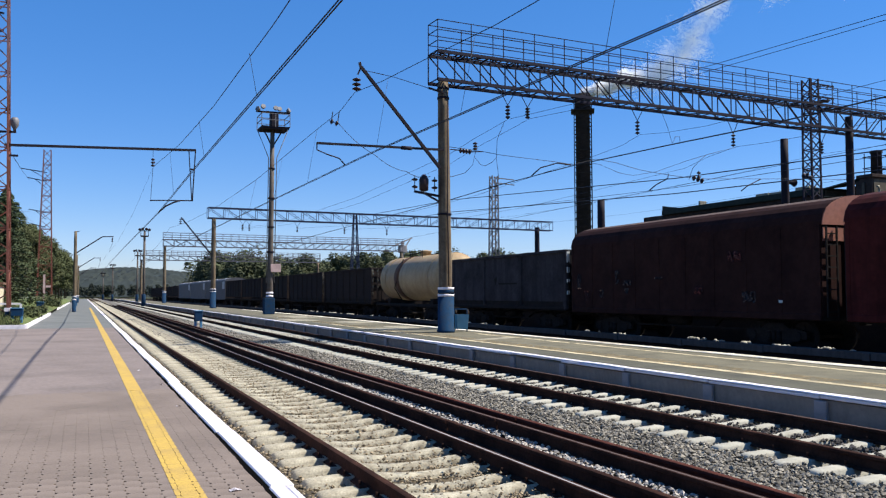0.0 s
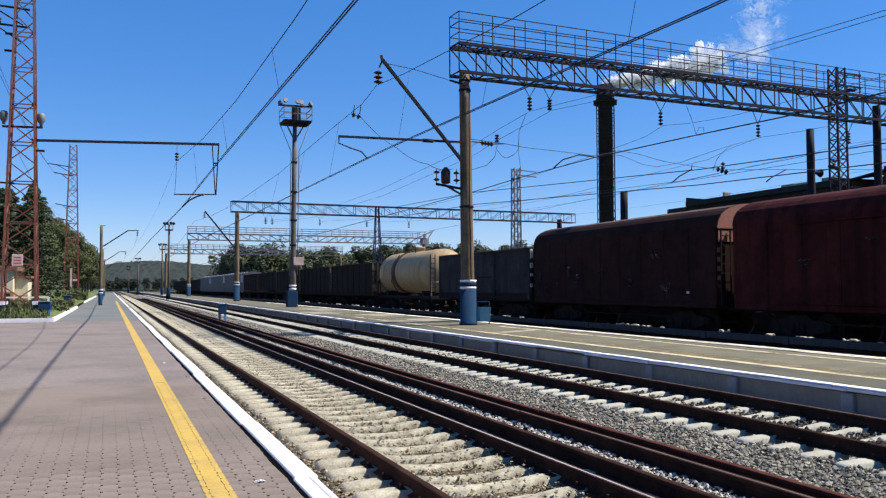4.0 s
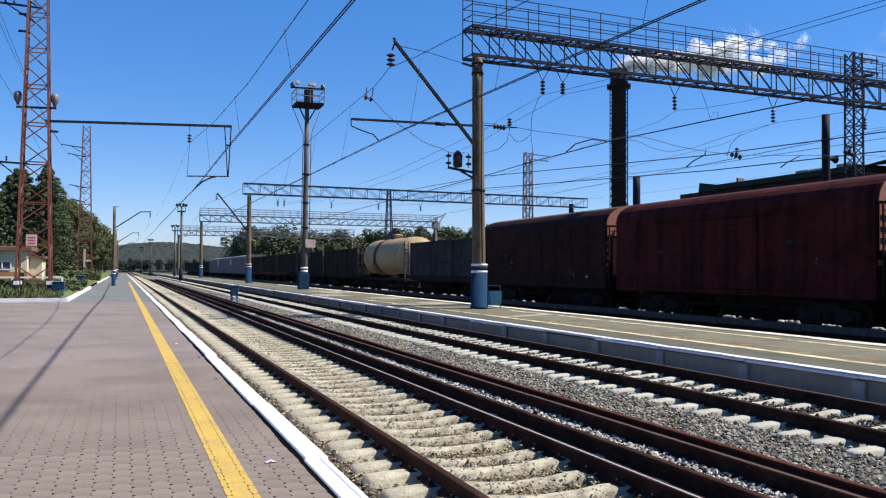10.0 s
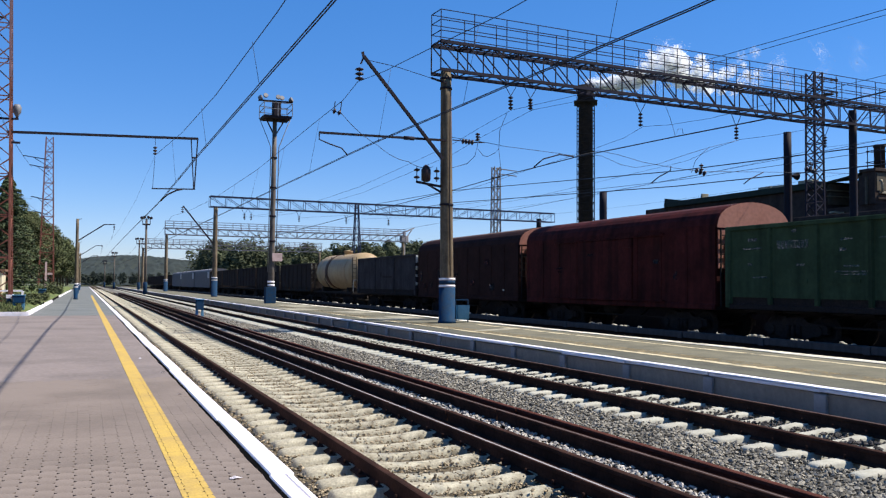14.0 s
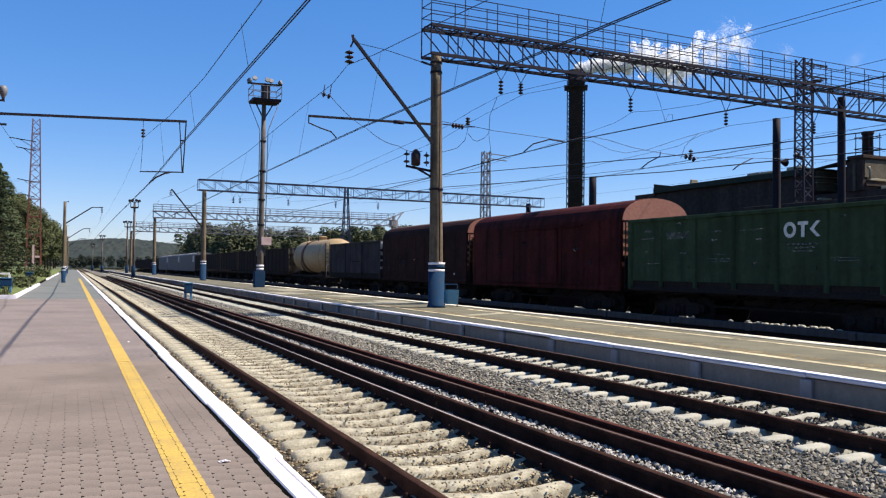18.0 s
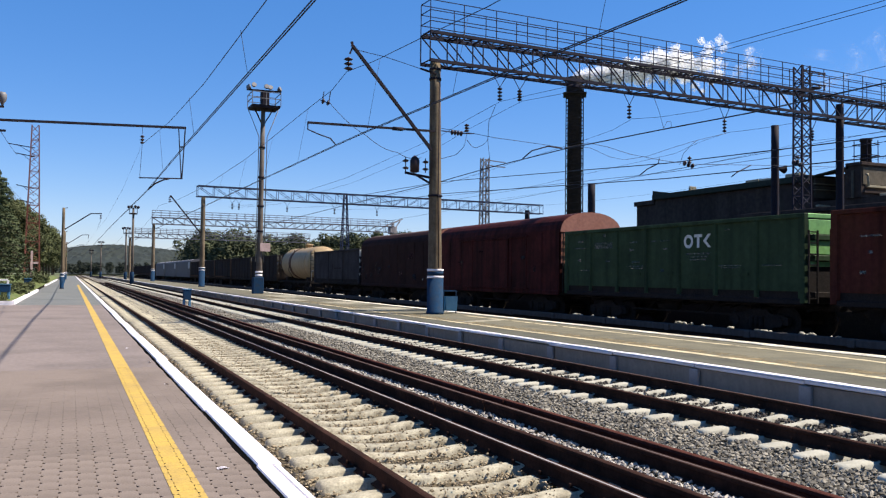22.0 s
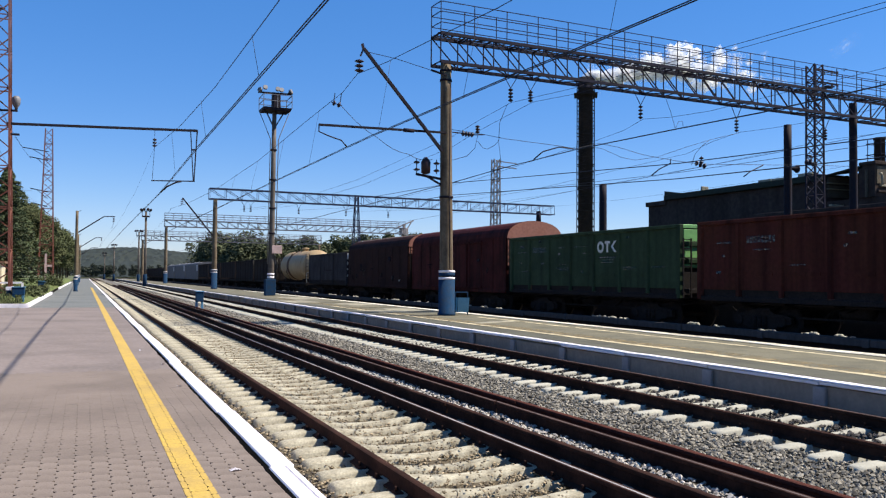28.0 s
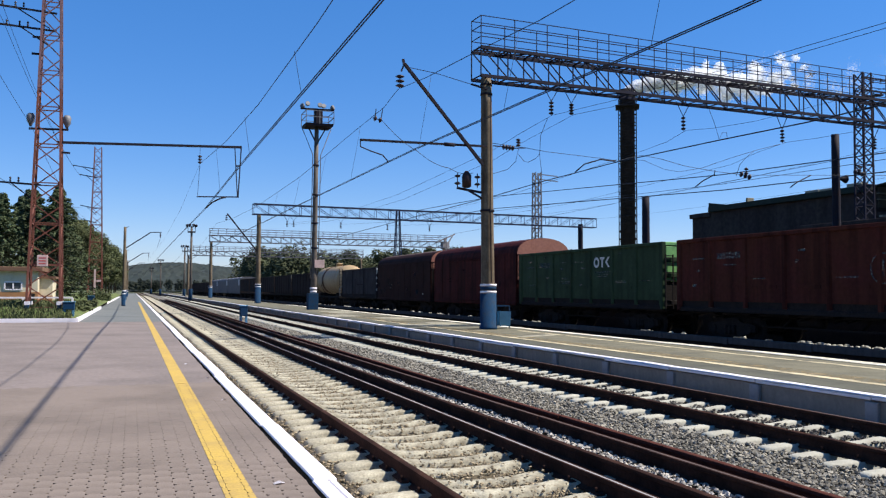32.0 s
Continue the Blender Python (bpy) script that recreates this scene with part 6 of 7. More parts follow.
bar(bm, (0, 0, 13.0), (2.0, 0, 15.9), 0.25)
part("jib", bm, M_LIME_POST, cr)
bm = bm_new()
box(bm, (-0.9, -0.9, 12.6), (0.9, 0.9, 14.4), bevel=0.1)
part("cabin", bm, M_LIME_POST, cr)


# ---- behind the train ----
def mill():
    b = thing("factory_building", "long soot-dark factory building with a greenish roof edge", "factory", at=(70, 0, -0.42))
    bm = bm_new()
    box(bm, (0, 65.2, 0), (30, 91, 12.45))
    part("main_wall", bm, M_BUILDING, b)
    bm = bm_new()
    box(bm, (-0.5, 65.2, 12.45), (30.5, 91, 13.12), bevel=0.05)
    part("roof", bm, M_ROOFGREEN, b, "greenish roof edge")
    bm = bm_new()
    box(bm, (0.1, 91, 0), (28, 95, 11.9))
    part("annex", bm, M_BUILDING, b)
    bm = bm_new()
    box(bm, (-0.2, 91.0, 11.9), (28.3, 95.3, 12.5), bevel=0.05)
    part("annex_roof", bm, M_BUILDING, b)
    bm = bm_new()
    box(bm, (0.2, 30, 0), (26, 65.2, 10.3))
    part("low_wing", bm, M_BUILDING, b)
    # short tower block stepped up from the hall, its end wall coloured as sunlit
    bm = bm_new()
    box(bm, (0.02, 59.2, 10.3), (4.3, 60.7, 13.45), bevel=0.03)
    box(bm, (0.02, 60.7, 10.3), (4.3, 61.1, 13.2), bevel=0.03)
    part("tower_block", bm, M_BUILDING, b, "dark block on the roof")
    bm = bm_new()
    box(bm, (-0.15, 59.0, 13.45), (4.45, 60.9, 13.78), bevel=0.04)
    part("tower_cap", bm, M_BUILDING, b)
    bm = bm_new()
    box(bm, (0.25, 59.14, 11.6), (4.1, 59.2, 13.3))
    part("end_wall", bm, M_TAN, b, "brown end wall coloured as sunlit")
    bm = bm_new()
    box(bm, (0.6, 58.9, 11.3), (4.4, 59.2, 11.52), bevel=0.02)
    part("ledge", bm, M_PALEWALL, b, "pale ledge")
    bm = bm_new()
    box(bm, (0.3, 59.0, 10.75), (4.3, 59.2, 11.0), bevel=0.02)
    part("ledge", bm, M_BUILDING, b)
    bm = bm_new()
    path_tube(bm, [(0.25, 58.85, 12.5), (0.45, 58.8, 12.55), (0.5, 58.8, 12.3), (0.55, 58.8, 11.4)], 0.11, n=7)
    part("pipe", bm, M_PALEWALL, b, "pale bent pipe")
    bm = bm_new()
    bar(bm, (-0.12, 60.05, 10.3), (-0.12, 60.05, 13.0), 0.2)
    part("downpipe", bm, M_TAN, b, "pale dusty downpipe")
    # lean-to between hall and tower block with pale boards on the hall's end
    bm = bm_new()
    box(bm, (3.4, 61.1, 10.3), (8, 65.2, 13.3), bevel=0.03)
    part("conveyor_housing", bm, M_BUILDING, b)
    # boards carry the sunlit tone of the hall's end
    for z0, z1 in ((12.3, 12.85), (11.75, 12.0), (10.75, 11.5)):
        bm = bm_new()
        box(bm, (0.35, 65.06, z0), (3.4, 65.2, z1), bevel=0.02)
        part("wall_board", bm, M_TAN, b, "pale tan board")
    for z0, z1 in ((12.14, 12.24), (11.55, 11.64)):
        bm = bm_new()
        box(bm, (0.2, 64.8, z0), (3.4, 65.2, z1), bevel=0.02)
        part("ledge", bm, M_PALEWALL, b, "pale ledge")
    bm = bm_new()
    verts = [bm.verts.new(p) for p in ((0.1, 65.2, 12.9), (0.1, 61.1, 13.35), (3.6, 61.1, 13.75), (3.6, 65.2, 13.4), (0.1, 65.2, 13.05), (0.1, 61.1, 13.5), (3.6, 61.1, 13.9), (3.6, 65.2, 13.55))]
    for q in ((0, 1, 2, 3), (7, 6, 5, 4), (0, 4, 5, 1), (1, 5, 6, 2), (2, 6, 7, 3), (3, 7, 4, 0)):
        bm.faces.new([verts[k] for k in q])
    bmesh.ops.recalc_face_normals(bm, faces=bm.faces)
    part("lean_to_roof", bm, M_ROOFGREEN, b)
    # low pale store beside the tower block, seen over the wagons
    bm = bm_new()
    box(bm, (1.9, 57.6, 0), (9, 58.7, 10.75), bevel=0.03)
    part("pale_store", bm, M_HOUSE, b, "pale plastered low store")
    for x in (2.5, 4.2):
        bm = bm_new()
        box(bm, (x, 57.55, 9.6), (x + 0.25, 57.6, 10.7))
        part("store_pier", bm, M_TAN, b)
    bm = bm_new()
    box(bm, (-1.4, 63.0, 9.62), (2.0, 63.4, 9.8))
    part("conveyor_board", bm, M_PALEWALL, b, "pale tan board")
    # roof edge pieces
    bm = bm_new()
    verts = [bm.verts.new(p) for p in ((-0.45, 90.9, 13.1), (-0.45, 87.3, 13.1), (-0.45, 90.9, 13.65), (-0.15, 90.9, 13.1), (-0.15, 87.3, 13.1), (-0.15, 90.9, 13.65))]
    for q in ((0, 1, 2), (5, 4, 3), (0, 3, 4, 1), (1, 4, 5, 2), (2, 5, 3, 0)):
        bm.faces.new([verts[k] for k in q])
    bmesh.ops.recalc_face_normals(bm, faces=bm.faces)
    part("parapet", bm, M_ROOFGREEN, b)
    for y, h in ((66.6, 0.35), (70.4, 0.22), (72.4, 0.25), (83.7, 0.5)):
        bm = bm_new()
        box(bm, (-0.3, y, 13.1), (0.7, y + (1.9 if h < 0.4 else 0.3), 13.12 + h), bevel=0.03)
        part("roof_vent", bm, M_PALEWALL, b)
    s = thing("roof_stack", "short dark roof stack in a frame on the factory", "chimney", at=(71.6, 59.95, 13.3))
    bm = bm_new()
    lathe(bm, [(0.52, 0), (0.50, 2.2), (0.58, 2.25), (0.58, 2.5)], 14)
    part("shaft", bm, M_CHIMNEY, s)
    for z in (0.8, 1.9):
        bm = bm_new()
        for a, c in (((-0.85, -0.85), (0.85, -0.85)), ((0.85, -0.85), (0.85, 0.85)), ((0.85, 0.85), (-0.85, 0.85)), ((-0.85, 0.85), (-0.85, -0.85))):
            bar(bm, (*a, z), (*c, z), 0.07)
        part("frame_ring", bm, M_GANTRY, s)
    bm = bm_new()
    for a in ((-0.75, -0.75), (0.75, -0.75), (0.75, 0.75), (-0.75, 0.75)):
        bar(bm, (*a, 0), (*a, 2.3), 0.06)
    part("frame", bm, M_GANTRY, s)
    # dark low sheds in front of the hall
    sh = thing("yard_shed", "dark low shed and conveyor in front of the factory", "shed", at=(58, 0, -0.42))
    bm = bm_new()
    box(bm, (0, 44, 0), (6, 62, 8.0))
    part("wall", bm, M_BUILDING, sh)
    bm = bm_new()
    box(bm, (-0.3, 43.8, 8.0), (6.3, 62.2, 8.35), bevel=0.04)
    part("roof", bm, M_BUILDING, sh)
    return b


mill()


def chimney():
    c = thing("factory_chimney", "tall black steel chimney in a lattice frame", "chimney", at=(107.6, 170, -0.42))
    bm = bm_new()
    lathe(bm, [(1.75, 0), (1.65, 45.5), (1.85, 45.7), (1.9, 49.2), (1.55, 49.3), (1.5, 20.0), (0.2, 19.9)], 24)
    part("shaft", bm, M_CHIMNEY, c)
    n, w = 26, 2.0
    for s, t in ((-1, -1), (1, -1), (1, 1), (-1, 1)):
        bm = bm_new()
        bar(bm, (s * w, t * w, 0), (s * w, t * w, 46.5), 0.2)
        part("frame_leg", bm, M_CHIMNEY, c)
    cs = [(-1, -1), (1, -1), (1, 1), (-1, 1)]
    for i in range(4):
        bm = bm_new()
        a, b = cs[i], cs[(i + 1) % 4]
        for k in range(n):
            z0, z1 = 46.5 * k / n, 46.5 * (k + 1) / n
            bar(bm, (a[0] * w, a[1] * w, z0), (b[0] * w, b[1] * w, z1), 0.07)
            bar(bm, (b[0] * w, b[1] * w, z0), (a[0] * w, a[1] * w, z1), 0.07)
            bar(bm, (a[0] * w, a[1] * w, z1), (b[0] * w, b[1] * w, z1), 0.12)
        part("frame_bracing", bm, M_CHIMNEY, c)
    bm = bm_new()
    box(bm, (-2.7, -2.7, 45.0), (2.7, 2.7, 45.25))
    part("landing", bm, M_CHIMNEY, c)
    c.rotation_euler = (0, 0, radians(-32))
    return c


chimney()

# house behind the tower
house = thing("station_hut", "small cream and orange plastered hut behind the lattice tower", "hut", at=(-8.05, 62, 0.45))
bm = bm_new()
box(bm, (-6.0, 0, 1.1), (2.2, 5, 2.45))
part("upper_wall", bm, M_HOUSE, house, "cream plaster")
bm = bm_new()
box(bm, (-6.03, -0.03, -0.3), (2.23, 5.03, 1.1))
part("lower_wall", bm, M_HOUSE_LOW, house, "orange plaster")
bm = bm_new()
box(bm, (-6.3, -0.3, 2.45), (2.5, 5.3, 2.75), bevel=0.03)
part("roof", bm, M_ROOFBROWN, house)
bm = bm_new()
box(bm, (2.23, 1.2, -0.3), (3.0, 4.5, 2.0))
part("porch", bm, M_HOUSE, house)
bm = bm_new()
box(bm, (2.25, 1.15, -0.3), (3.02, 1.19, 0.85))
part("porch_base", bm, M_HOUSE_LOW, house)
bm = bm_new()
box(bm, (2.2, 1.0, 2.0), (3.2, 4.6, 2.15))
part("porch_roof", bm, M_ROOFBROWN, house)
for x0, x1, z0, z1 in ((0.25, 1.25, 1.25, 1.75),):
    bm = bm_new()
    for a, b in (((x0, z0), (x1, z0)), ((x1, z0), (x1, z1)), ((x1, z1), (x0, z1)), ((x0, z1), (x0, z0)), (((x0 + x1) / 2, z0), ((x0 + x1) / 2, z1))):
        bar(bm, (a[0], -0.03, a[1]), (b[0], -0.03, b[1]), 0.08)
    wf = part("window", bm, M_WHITE, house, "white window frame")
    bm = bm_new()
    box(bm, (x0, -0.02, z0), (x1, -0.005, z1))
    part("pane", bm, M_GLASS, wf)
bm = bm_new()
box(bm, (1.6, -0.06, -0.2), (2.05, -0.035, 1.0))
part("doorway", bm, M_DARKHOLE, house, "dark doorway")

fence = thing("low_fence", "low white rail fence on the grass bank", "fence", at=(0, 0, 0))
bm = bm_new()
bar(bm, (-16, 50.0, 1.25), (-3.0, 50.0, 1.3), 0.09)
part("rail", bm, M_WHITE, fence)
for k in range(6):
    bm = bm_new()
    box(bm, (-15 + 2.4 * k - 0.05, 49.95, 0.4), (-15 + 2.4 * k + 0.05, 50.05, 1.28))
    part("post", bm, M_WHITE, fence)


# ---- plants ----
def leaf_cards(rng, centres, sizes, count, follow=1.1):
    """Small bent leaf clumps scattered through blobs: verts and faces."""
    centres, sizes = np.array(centres, float), np.array(sizes, float)
    pick = rng.integers(0, len(centres), count)
    d = rng.normal(size=(count, 3))
    d /= np.linalg.norm(d, axis=1)[:, None]
    r = rng.uniform(0.45, 1.05, count)[:, None] ** 0.6
    pos = centres[pick] + d * r * sizes[pick]
    nrm = d * follow + rng.normal(size=(count, 3)) * 0.38 + np.array([0, 0, 0.25])
    nrm /= np.linalg.norm(nrm, axis=1)[:, None]
    ref = np.where(np.abs(nrm[:, 2:3]) < 0.9, np.array([[0, 0, 1.0]]), np.array([[1.0, 0, 0]]))
    a = np.cross(nrm, ref)
    a /= np.linalg.norm(a, axis=1)[:, None]
    b = np.cross(nrm, a)
    return pos, a, b, nrm


def cards_mesh(name, pos, a, b, nrm, size, mat, parent):
    n = len(pos)
    s = size[:, None]
    v = np.stack([pos - a * s, pos - b * s * 0.55 + nrm * s * 0.25, pos + a * s, pos + b * s * 0.6 + nrm * s * 0.2], axis=1).reshape(-1, 3)
    f = np.arange(4 * n).reshape(n, 4)
    return mesh_from(name, v.tolist(), f.tolist(), mat, parent)


def tree(x, y, z, h, w, seed, needle=False, leaf=0.28, count=2600):
    rng = np.random.default_rng(seed)
    t = thing("tree", "dark green conifer on the bank" if needle else "leafy green tree on the bank", "tree", group="trees on the bank", at=(x, y, z))
    bm = bm_new()
    bar(bm, (0, 0, -0.2), (rng.uniform(-0.2, 0.2), rng.uniform(-0.2, 0.2), h * 0.9), 0.035 * h, n=8, w2=0.006 * h)
    cs, ss = [], []
    if needle:
        for k in range(150):
            f = min(1.0, (k + rng.uniform(0, 1)) / 150) ** 0.85
            zz = h * (0.08 + 0.90 * f)
            rr = (w * 0.55 * (1 - f) ** 0.75 + 0.12) * rng.uniform(0.45, 1.1)
            an = k * 2.4 + rng.uniform(-0.5, 0.5)
            droop = rng.uniform(0.05, 0.4)
            tip = (math.cos(an) * rr, math.sin(an) * rr, zz - droop * rr)
            for q in (0.35, 0.62, 0.85, 1.0):
                cs.append((tip[0] * q, tip[1] * q, zz - droop * rr * q * q))
                fat = w * 0.085 * (1 - 0.5 * f) * (1.25 - 0.75 * q)
                ss.append((fat, fat, fat * 0.75))
            bar(bm, (0, 0, zz), tip, 0.05, n=4, w2=0.02)
    else:
        for k in range(20):
            an = rng.uniform(0, 2 * math.pi)
            f = rng.uniform(0, 1)
            zz = h * (0.25 + 0.70 * f)
            rr = w * 0.42 * math.sin(math.pi * (0.2 + 0.75 * f)) * rng.uniform(0.35, 1.0)
            cs.append((math.cos(an) * rr, math.sin(an) * rr, zz))
            s = w * rng.uniform(0.13, 0.24)
            ss.append((s, s, s * 0.8))
            bar(bm, (0, 0, zz * 0.55 + h * 0.05), (math.cos(an) * rr, math.sin(an) * rr, zz), 0.10, n=5, w2=0.03)
    part("trunk", bm, M_BARK, t)
    pos, a, b, nr = leaf_cards(rng, cs, ss, count)
    c = cards_mesh("crown", pos, a, b, nr, rng.uniform(0.5, 1.1, count) * leaf, M_NEEDLE if needle else M_LEAF, t)
    return t


TREES = [(-5.15, 67.5, 0.9, 8.5, 5.6, 1), (-7.0, 71, 0.9, 8.4, 5.4, 1), (-8.6, 66, 0.9, 7.6, 5.0, 1), (-11.5, 70, 0.9, 8.0, 5.6, 1), (-14.6, 74, 0.9, 8.2, 6.0, 1), (-6.0, 80, 0.9, 7.2, 5.0, 0), (-9.2, 82, 0.9, 9.0, 5.2, 1), (-12.5, 86, 0.9, 9.2, 6.0, 0),
         (-5.2, 101, 0.9, 8.2, 5.0, 0), (-7.8, 98, 0.9, 9.5, 5.5, 0), (-11.0, 104, 0.9, 12.0, 6.0, 1), (-4.6, 116, 0.9, 8.2, 5.0, 0), (-8.0, 120, 0.9, 11.0, 6.0, 0), (-4.4, 134, 0.9, 8.6, 5.4, 0), (-7.2, 142, 0.9, 11.5, 6.5, 0),
         (-4.2, 156, 0.9, 9.0, 5.6, 0), (-4.2, 178, 0.9, 9.5, 6.0, 0), (-4.4, 205, 0.9, 10.0, 6.5, 0), (-18.0, 82, 0.9, 11.0, 6.5, 0), (-16.0, 95, 0.9, 12.5, 7.0, 0), (-4.3, 235, 0.9, 10.5, 7.0, 0), (-4.5, 270, 0.9, 11.0, 7.5, 0)]
for k, (x, y, z, h, w, nd) in enumerate(TREES):
    far = y > 125
    tree(x, y, z, h, w, 100 + k, bool(nd), 0.20 if far else 0.12, 7000 if far else 13000)

# bushes and grass on the bank
def bush(x, y, z, w, h, seed):
    rng = np.random.default_rng(seed)
    t = thing("bush", "low green bush on the grass bank", "bush", group="bushes", at=(x, y, z))
    cs = [(rng.uniform(-w, w) / 2, rng.uniform(-w, w) / 4, rng.uniform(0.2, 0.6) * h) for _ in range(7)]
    pos, a, b, nr = leaf_cards(rng, cs, [(0.3 * w, 0.3 * w, 0.4 * h)] * 7, 700)
    pos[:, 2] = np.abs(pos[:, 2])
    cards_mesh("leaves", pos, a, b, nr, rng.uniform(0.5, 1, 700) * 0.12, M_LEAF, t)


for k, (x, y, z, w, h) in enumerate(((-2.9, 53, 0.5, 1.2, 0.6), (-2.8, 60, 0.5, 1.0, 0.7), (-3.5, 84, 0.7, 2.4, 1.2), (-3.0, 92, 0.6, 1.6, 0.9), (-2.9, 102, 0.6, 1.8, 0.9), (-5.0, 48.5, 0.8, 1.6, 0.5), (-7.5, 47.5, 0.7, 1.6, 0.4))):
    bush(x, y, z, w, h, 300 + k)
rng = np.random.default_rng(5)
n = 9000
gx, gy = rng.uniform(-13, -2.75, n), 44.2 + 24 * rng.uniform(0, 1, n) ** 1.6
gz = lawn(gx, gy)
hgt, an = rng.uniform(0.08, 0.28, n), rng.uniform(0, math.pi, n)
vs = np.stack([np.c_[gx - 0.05 * np.cos(an), gy - 0.05 * np.sin(an), gz - 0.05], np.c_[gx + 0.05 * np.cos(an), gy + 0.05 * np.sin(an), gz - 0.05], np.c_[gx + rng.uniform(-0.1, 0.1, n), gy, gz + hgt]], axis=1).reshape(-1, 3)
tagged(mesh_from("grass_tufts", vs.tolist(), np.arange(3 * n).reshape(n, 3).tolist(), M_LEAF), "short green grass tufts on the bank", "grass", kind="stuff")


def woods(name, label, rng, xs, ys, hs, ground_z, per, size, mat):
    cs, ss = [], []
    for x, y, h in zip(xs, ys, hs):
        for k in range(5):
            f = rng.uniform(0, 1)
            cs.append((x + rng.uniform(-0.3, 0.3) * h * 0.5, y + rng.uniform(-0.2, 0.2) * h, ground_z + h * (0.25 + 0.65 * f)))
            s = h * 0.2 * (1.2 - 0.5 * f)
            ss.append((s, s, s))
    pos, a, b, nr = leaf_cards(rng, cs, ss, per * len(xs), 2.6)
    ob = cards_mesh(name, pos, a, b, nr, rng.uniform(0.5, 1.0, len(pos)) * size, mat, None)
    return tagged(ob, label, "woods", kind="stuff")


rng = np.random.default_rng(21)
n = 420
wx, wy = rng.uniform(38, 230, n), rng.uniform(270, 340, n)
woods("woods", "band of green deciduous woods behind the yard", rng, wx, wy, rng.uniform(11.5, 17.5, n) + 1.2 * np.sin(wx / 17) + (wx - 30) * 0.012, 0.0, 480, 0.70, M_FOREST)
# dense inside of the woods
bm = bm_new()
grid = [[bm.verts.new((34 + 2.0 * i, 284 + 6.0 * j, 0 if j in (0, 8) else min(1.0, i / 12) * (11.6 + 0.012 * (2 * i) + 1.0 * math.sin((34 + 2 * i) / 17) + 2.2 * noise.noise(Vector((i * 0.35, j * 0.6, 2)))))) for i in range(106)] for j in range(9)]
for j in range(8):
    for i in range(105):
        bm.faces.new((grid[j][i], grid[j][i + 1], grid[j + 1][i + 1], grid[j + 1][i]))
tagged(part("woods", bm, M_FOREST), "dense shady inside of the woods", "woods", kind="stuff")
n = 200
wx, wy = rng.uniform(-40, 70, n), rng.uniform(560, 640, n)
woods("woods", "dark trees at the foot of the distant hill", rng, wx, wy, rng.uniform(5, 9, n), 0.0, 170, 0.6, M_FARWOODS)
n = 240
wx, wy = rng.uniform(-60, 14, n), rng.uniform(330, 620, n)
wx = np.where(np.abs(wx - 4) < 14, wx - 30, wx)
woods("woods", "dark trees beside the distant line", rng, wx, wy, rng.uniform(6, 10, n), 0.0, 170, 0.6, M_FARWOODS)

# distant hill ridges
def hill_height(x):
    return 31 + 12 * math.exp(-((x - 60) / 90) ** 2) - 10 * min(1, abs(x - 60) / 500)


def ridge(name, label, y, x0, x1, height, seed, depth=500):
    bm = bm_new()
    n, m = 420, 40
    grid = []
    for j in range(m + 1):
        row = []
        for i in range(n + 1):
            x = x0 + (x1 - x0) * i / n
            f = j / m
            hh = height(x) * math.sin(min(1, f * 1.25) * math.pi / 2)
            hh += (noise.noise(Vector((x * 0.03, f * 9, seed))) * 3.0 + noise.noise(Vector((x * 0.11, f * 40, seed))) * 1.8 + abs(noise.noise(Vector((x * 0.37, f * 110, seed)))) * 3.2) * min(1, 0.2 + f * 3)
            row.append(bm.verts.new((x, y + depth * f, max(-0.5, hh))))
        grid.append(row)
    for j in range(m):
        for i in range(n):
            bm.faces.new((grid[j][i], grid[j][i + 1], grid[j + 1][i + 1], grid[j + 1][i]))
    ob = part(name, bm, M_HILL)
    return tagged(ob, label, "hill", kind="structure")


ridge("backdrop_hill", "wooded distant hill ridge", 640, -700, 900, hill_height, 3, 1080)


# ---- markings on the wagons ----
def prism(bm, pts, x0, x1):
    """A flat plate with the outline pts (y, z) between x0 and x1."""
    a, b = [bm.verts.new((x0, y, z)) for y, z in pts], [bm.verts.new((x1, y, z)) for y, z in pts]
    n = len(pts)
    for i in range(n):
        bm.faces.new((a[i], a[(i + 1) % n], b[(i + 1) % n], b[i]))
    bm.faces.new(a)
    bm.faces.new(b[::-1])
    bmesh.ops.recalc_face_normals(bm, faces=bm.faces)


def ring_mark(w, y, z, r0, r1, mat, x=-1.584):
    bm = bm_new()
    n = 24
    for i in range(n):
        a, b = 2 * math.pi * i / n, 2 * math.pi * (i + 1) / n
        prism(bm, [(y + math.cos(a) * r0, z + math.sin(a) * r0), (y + math.cos(b) * r0, z + math.sin(b) * r0), (y + math.cos(b) * r1, z + math.sin(b) * r1), (y + math.cos(a) * r1, z + math.sin(a) * r1)], x - 0.005, x)
    bmesh.ops.remove_doubles(bm, verts=bm.verts, dist=0.0005)
    return part("ring_mark", bm, mat, w, "plain painted ring")


def poly_mark(w, pts, mat, x=-1.584):
    bm = bm_new()
    prism(bm, pts, x - 0.005, x)
    return part("shape_mark", bm, mat, w, "plain painted shape")


# emblem: ring, block and wedge
ring_mark(green_gondola, -1.42, 3.05, 0.13, 0.235, M_LETTER)
poly_mark(green_gondola, [(-1.72, 3.28), (-2.10, 3.28), (-2.10, 3.18), (-1.97, 3.18), (-1.97, 2.83), (-1.85, 2.83), (-1.85, 3.18), (-1.72, 3.18)], M_LETTER)
poly_mark(green_gondola, [(-2.16, 3.05), (-2.40, 3.28), (-2.54, 3.28), (-2.30, 3.05), (-2.54, 2.83), (-2.40, 2.83)], M_LETTER)
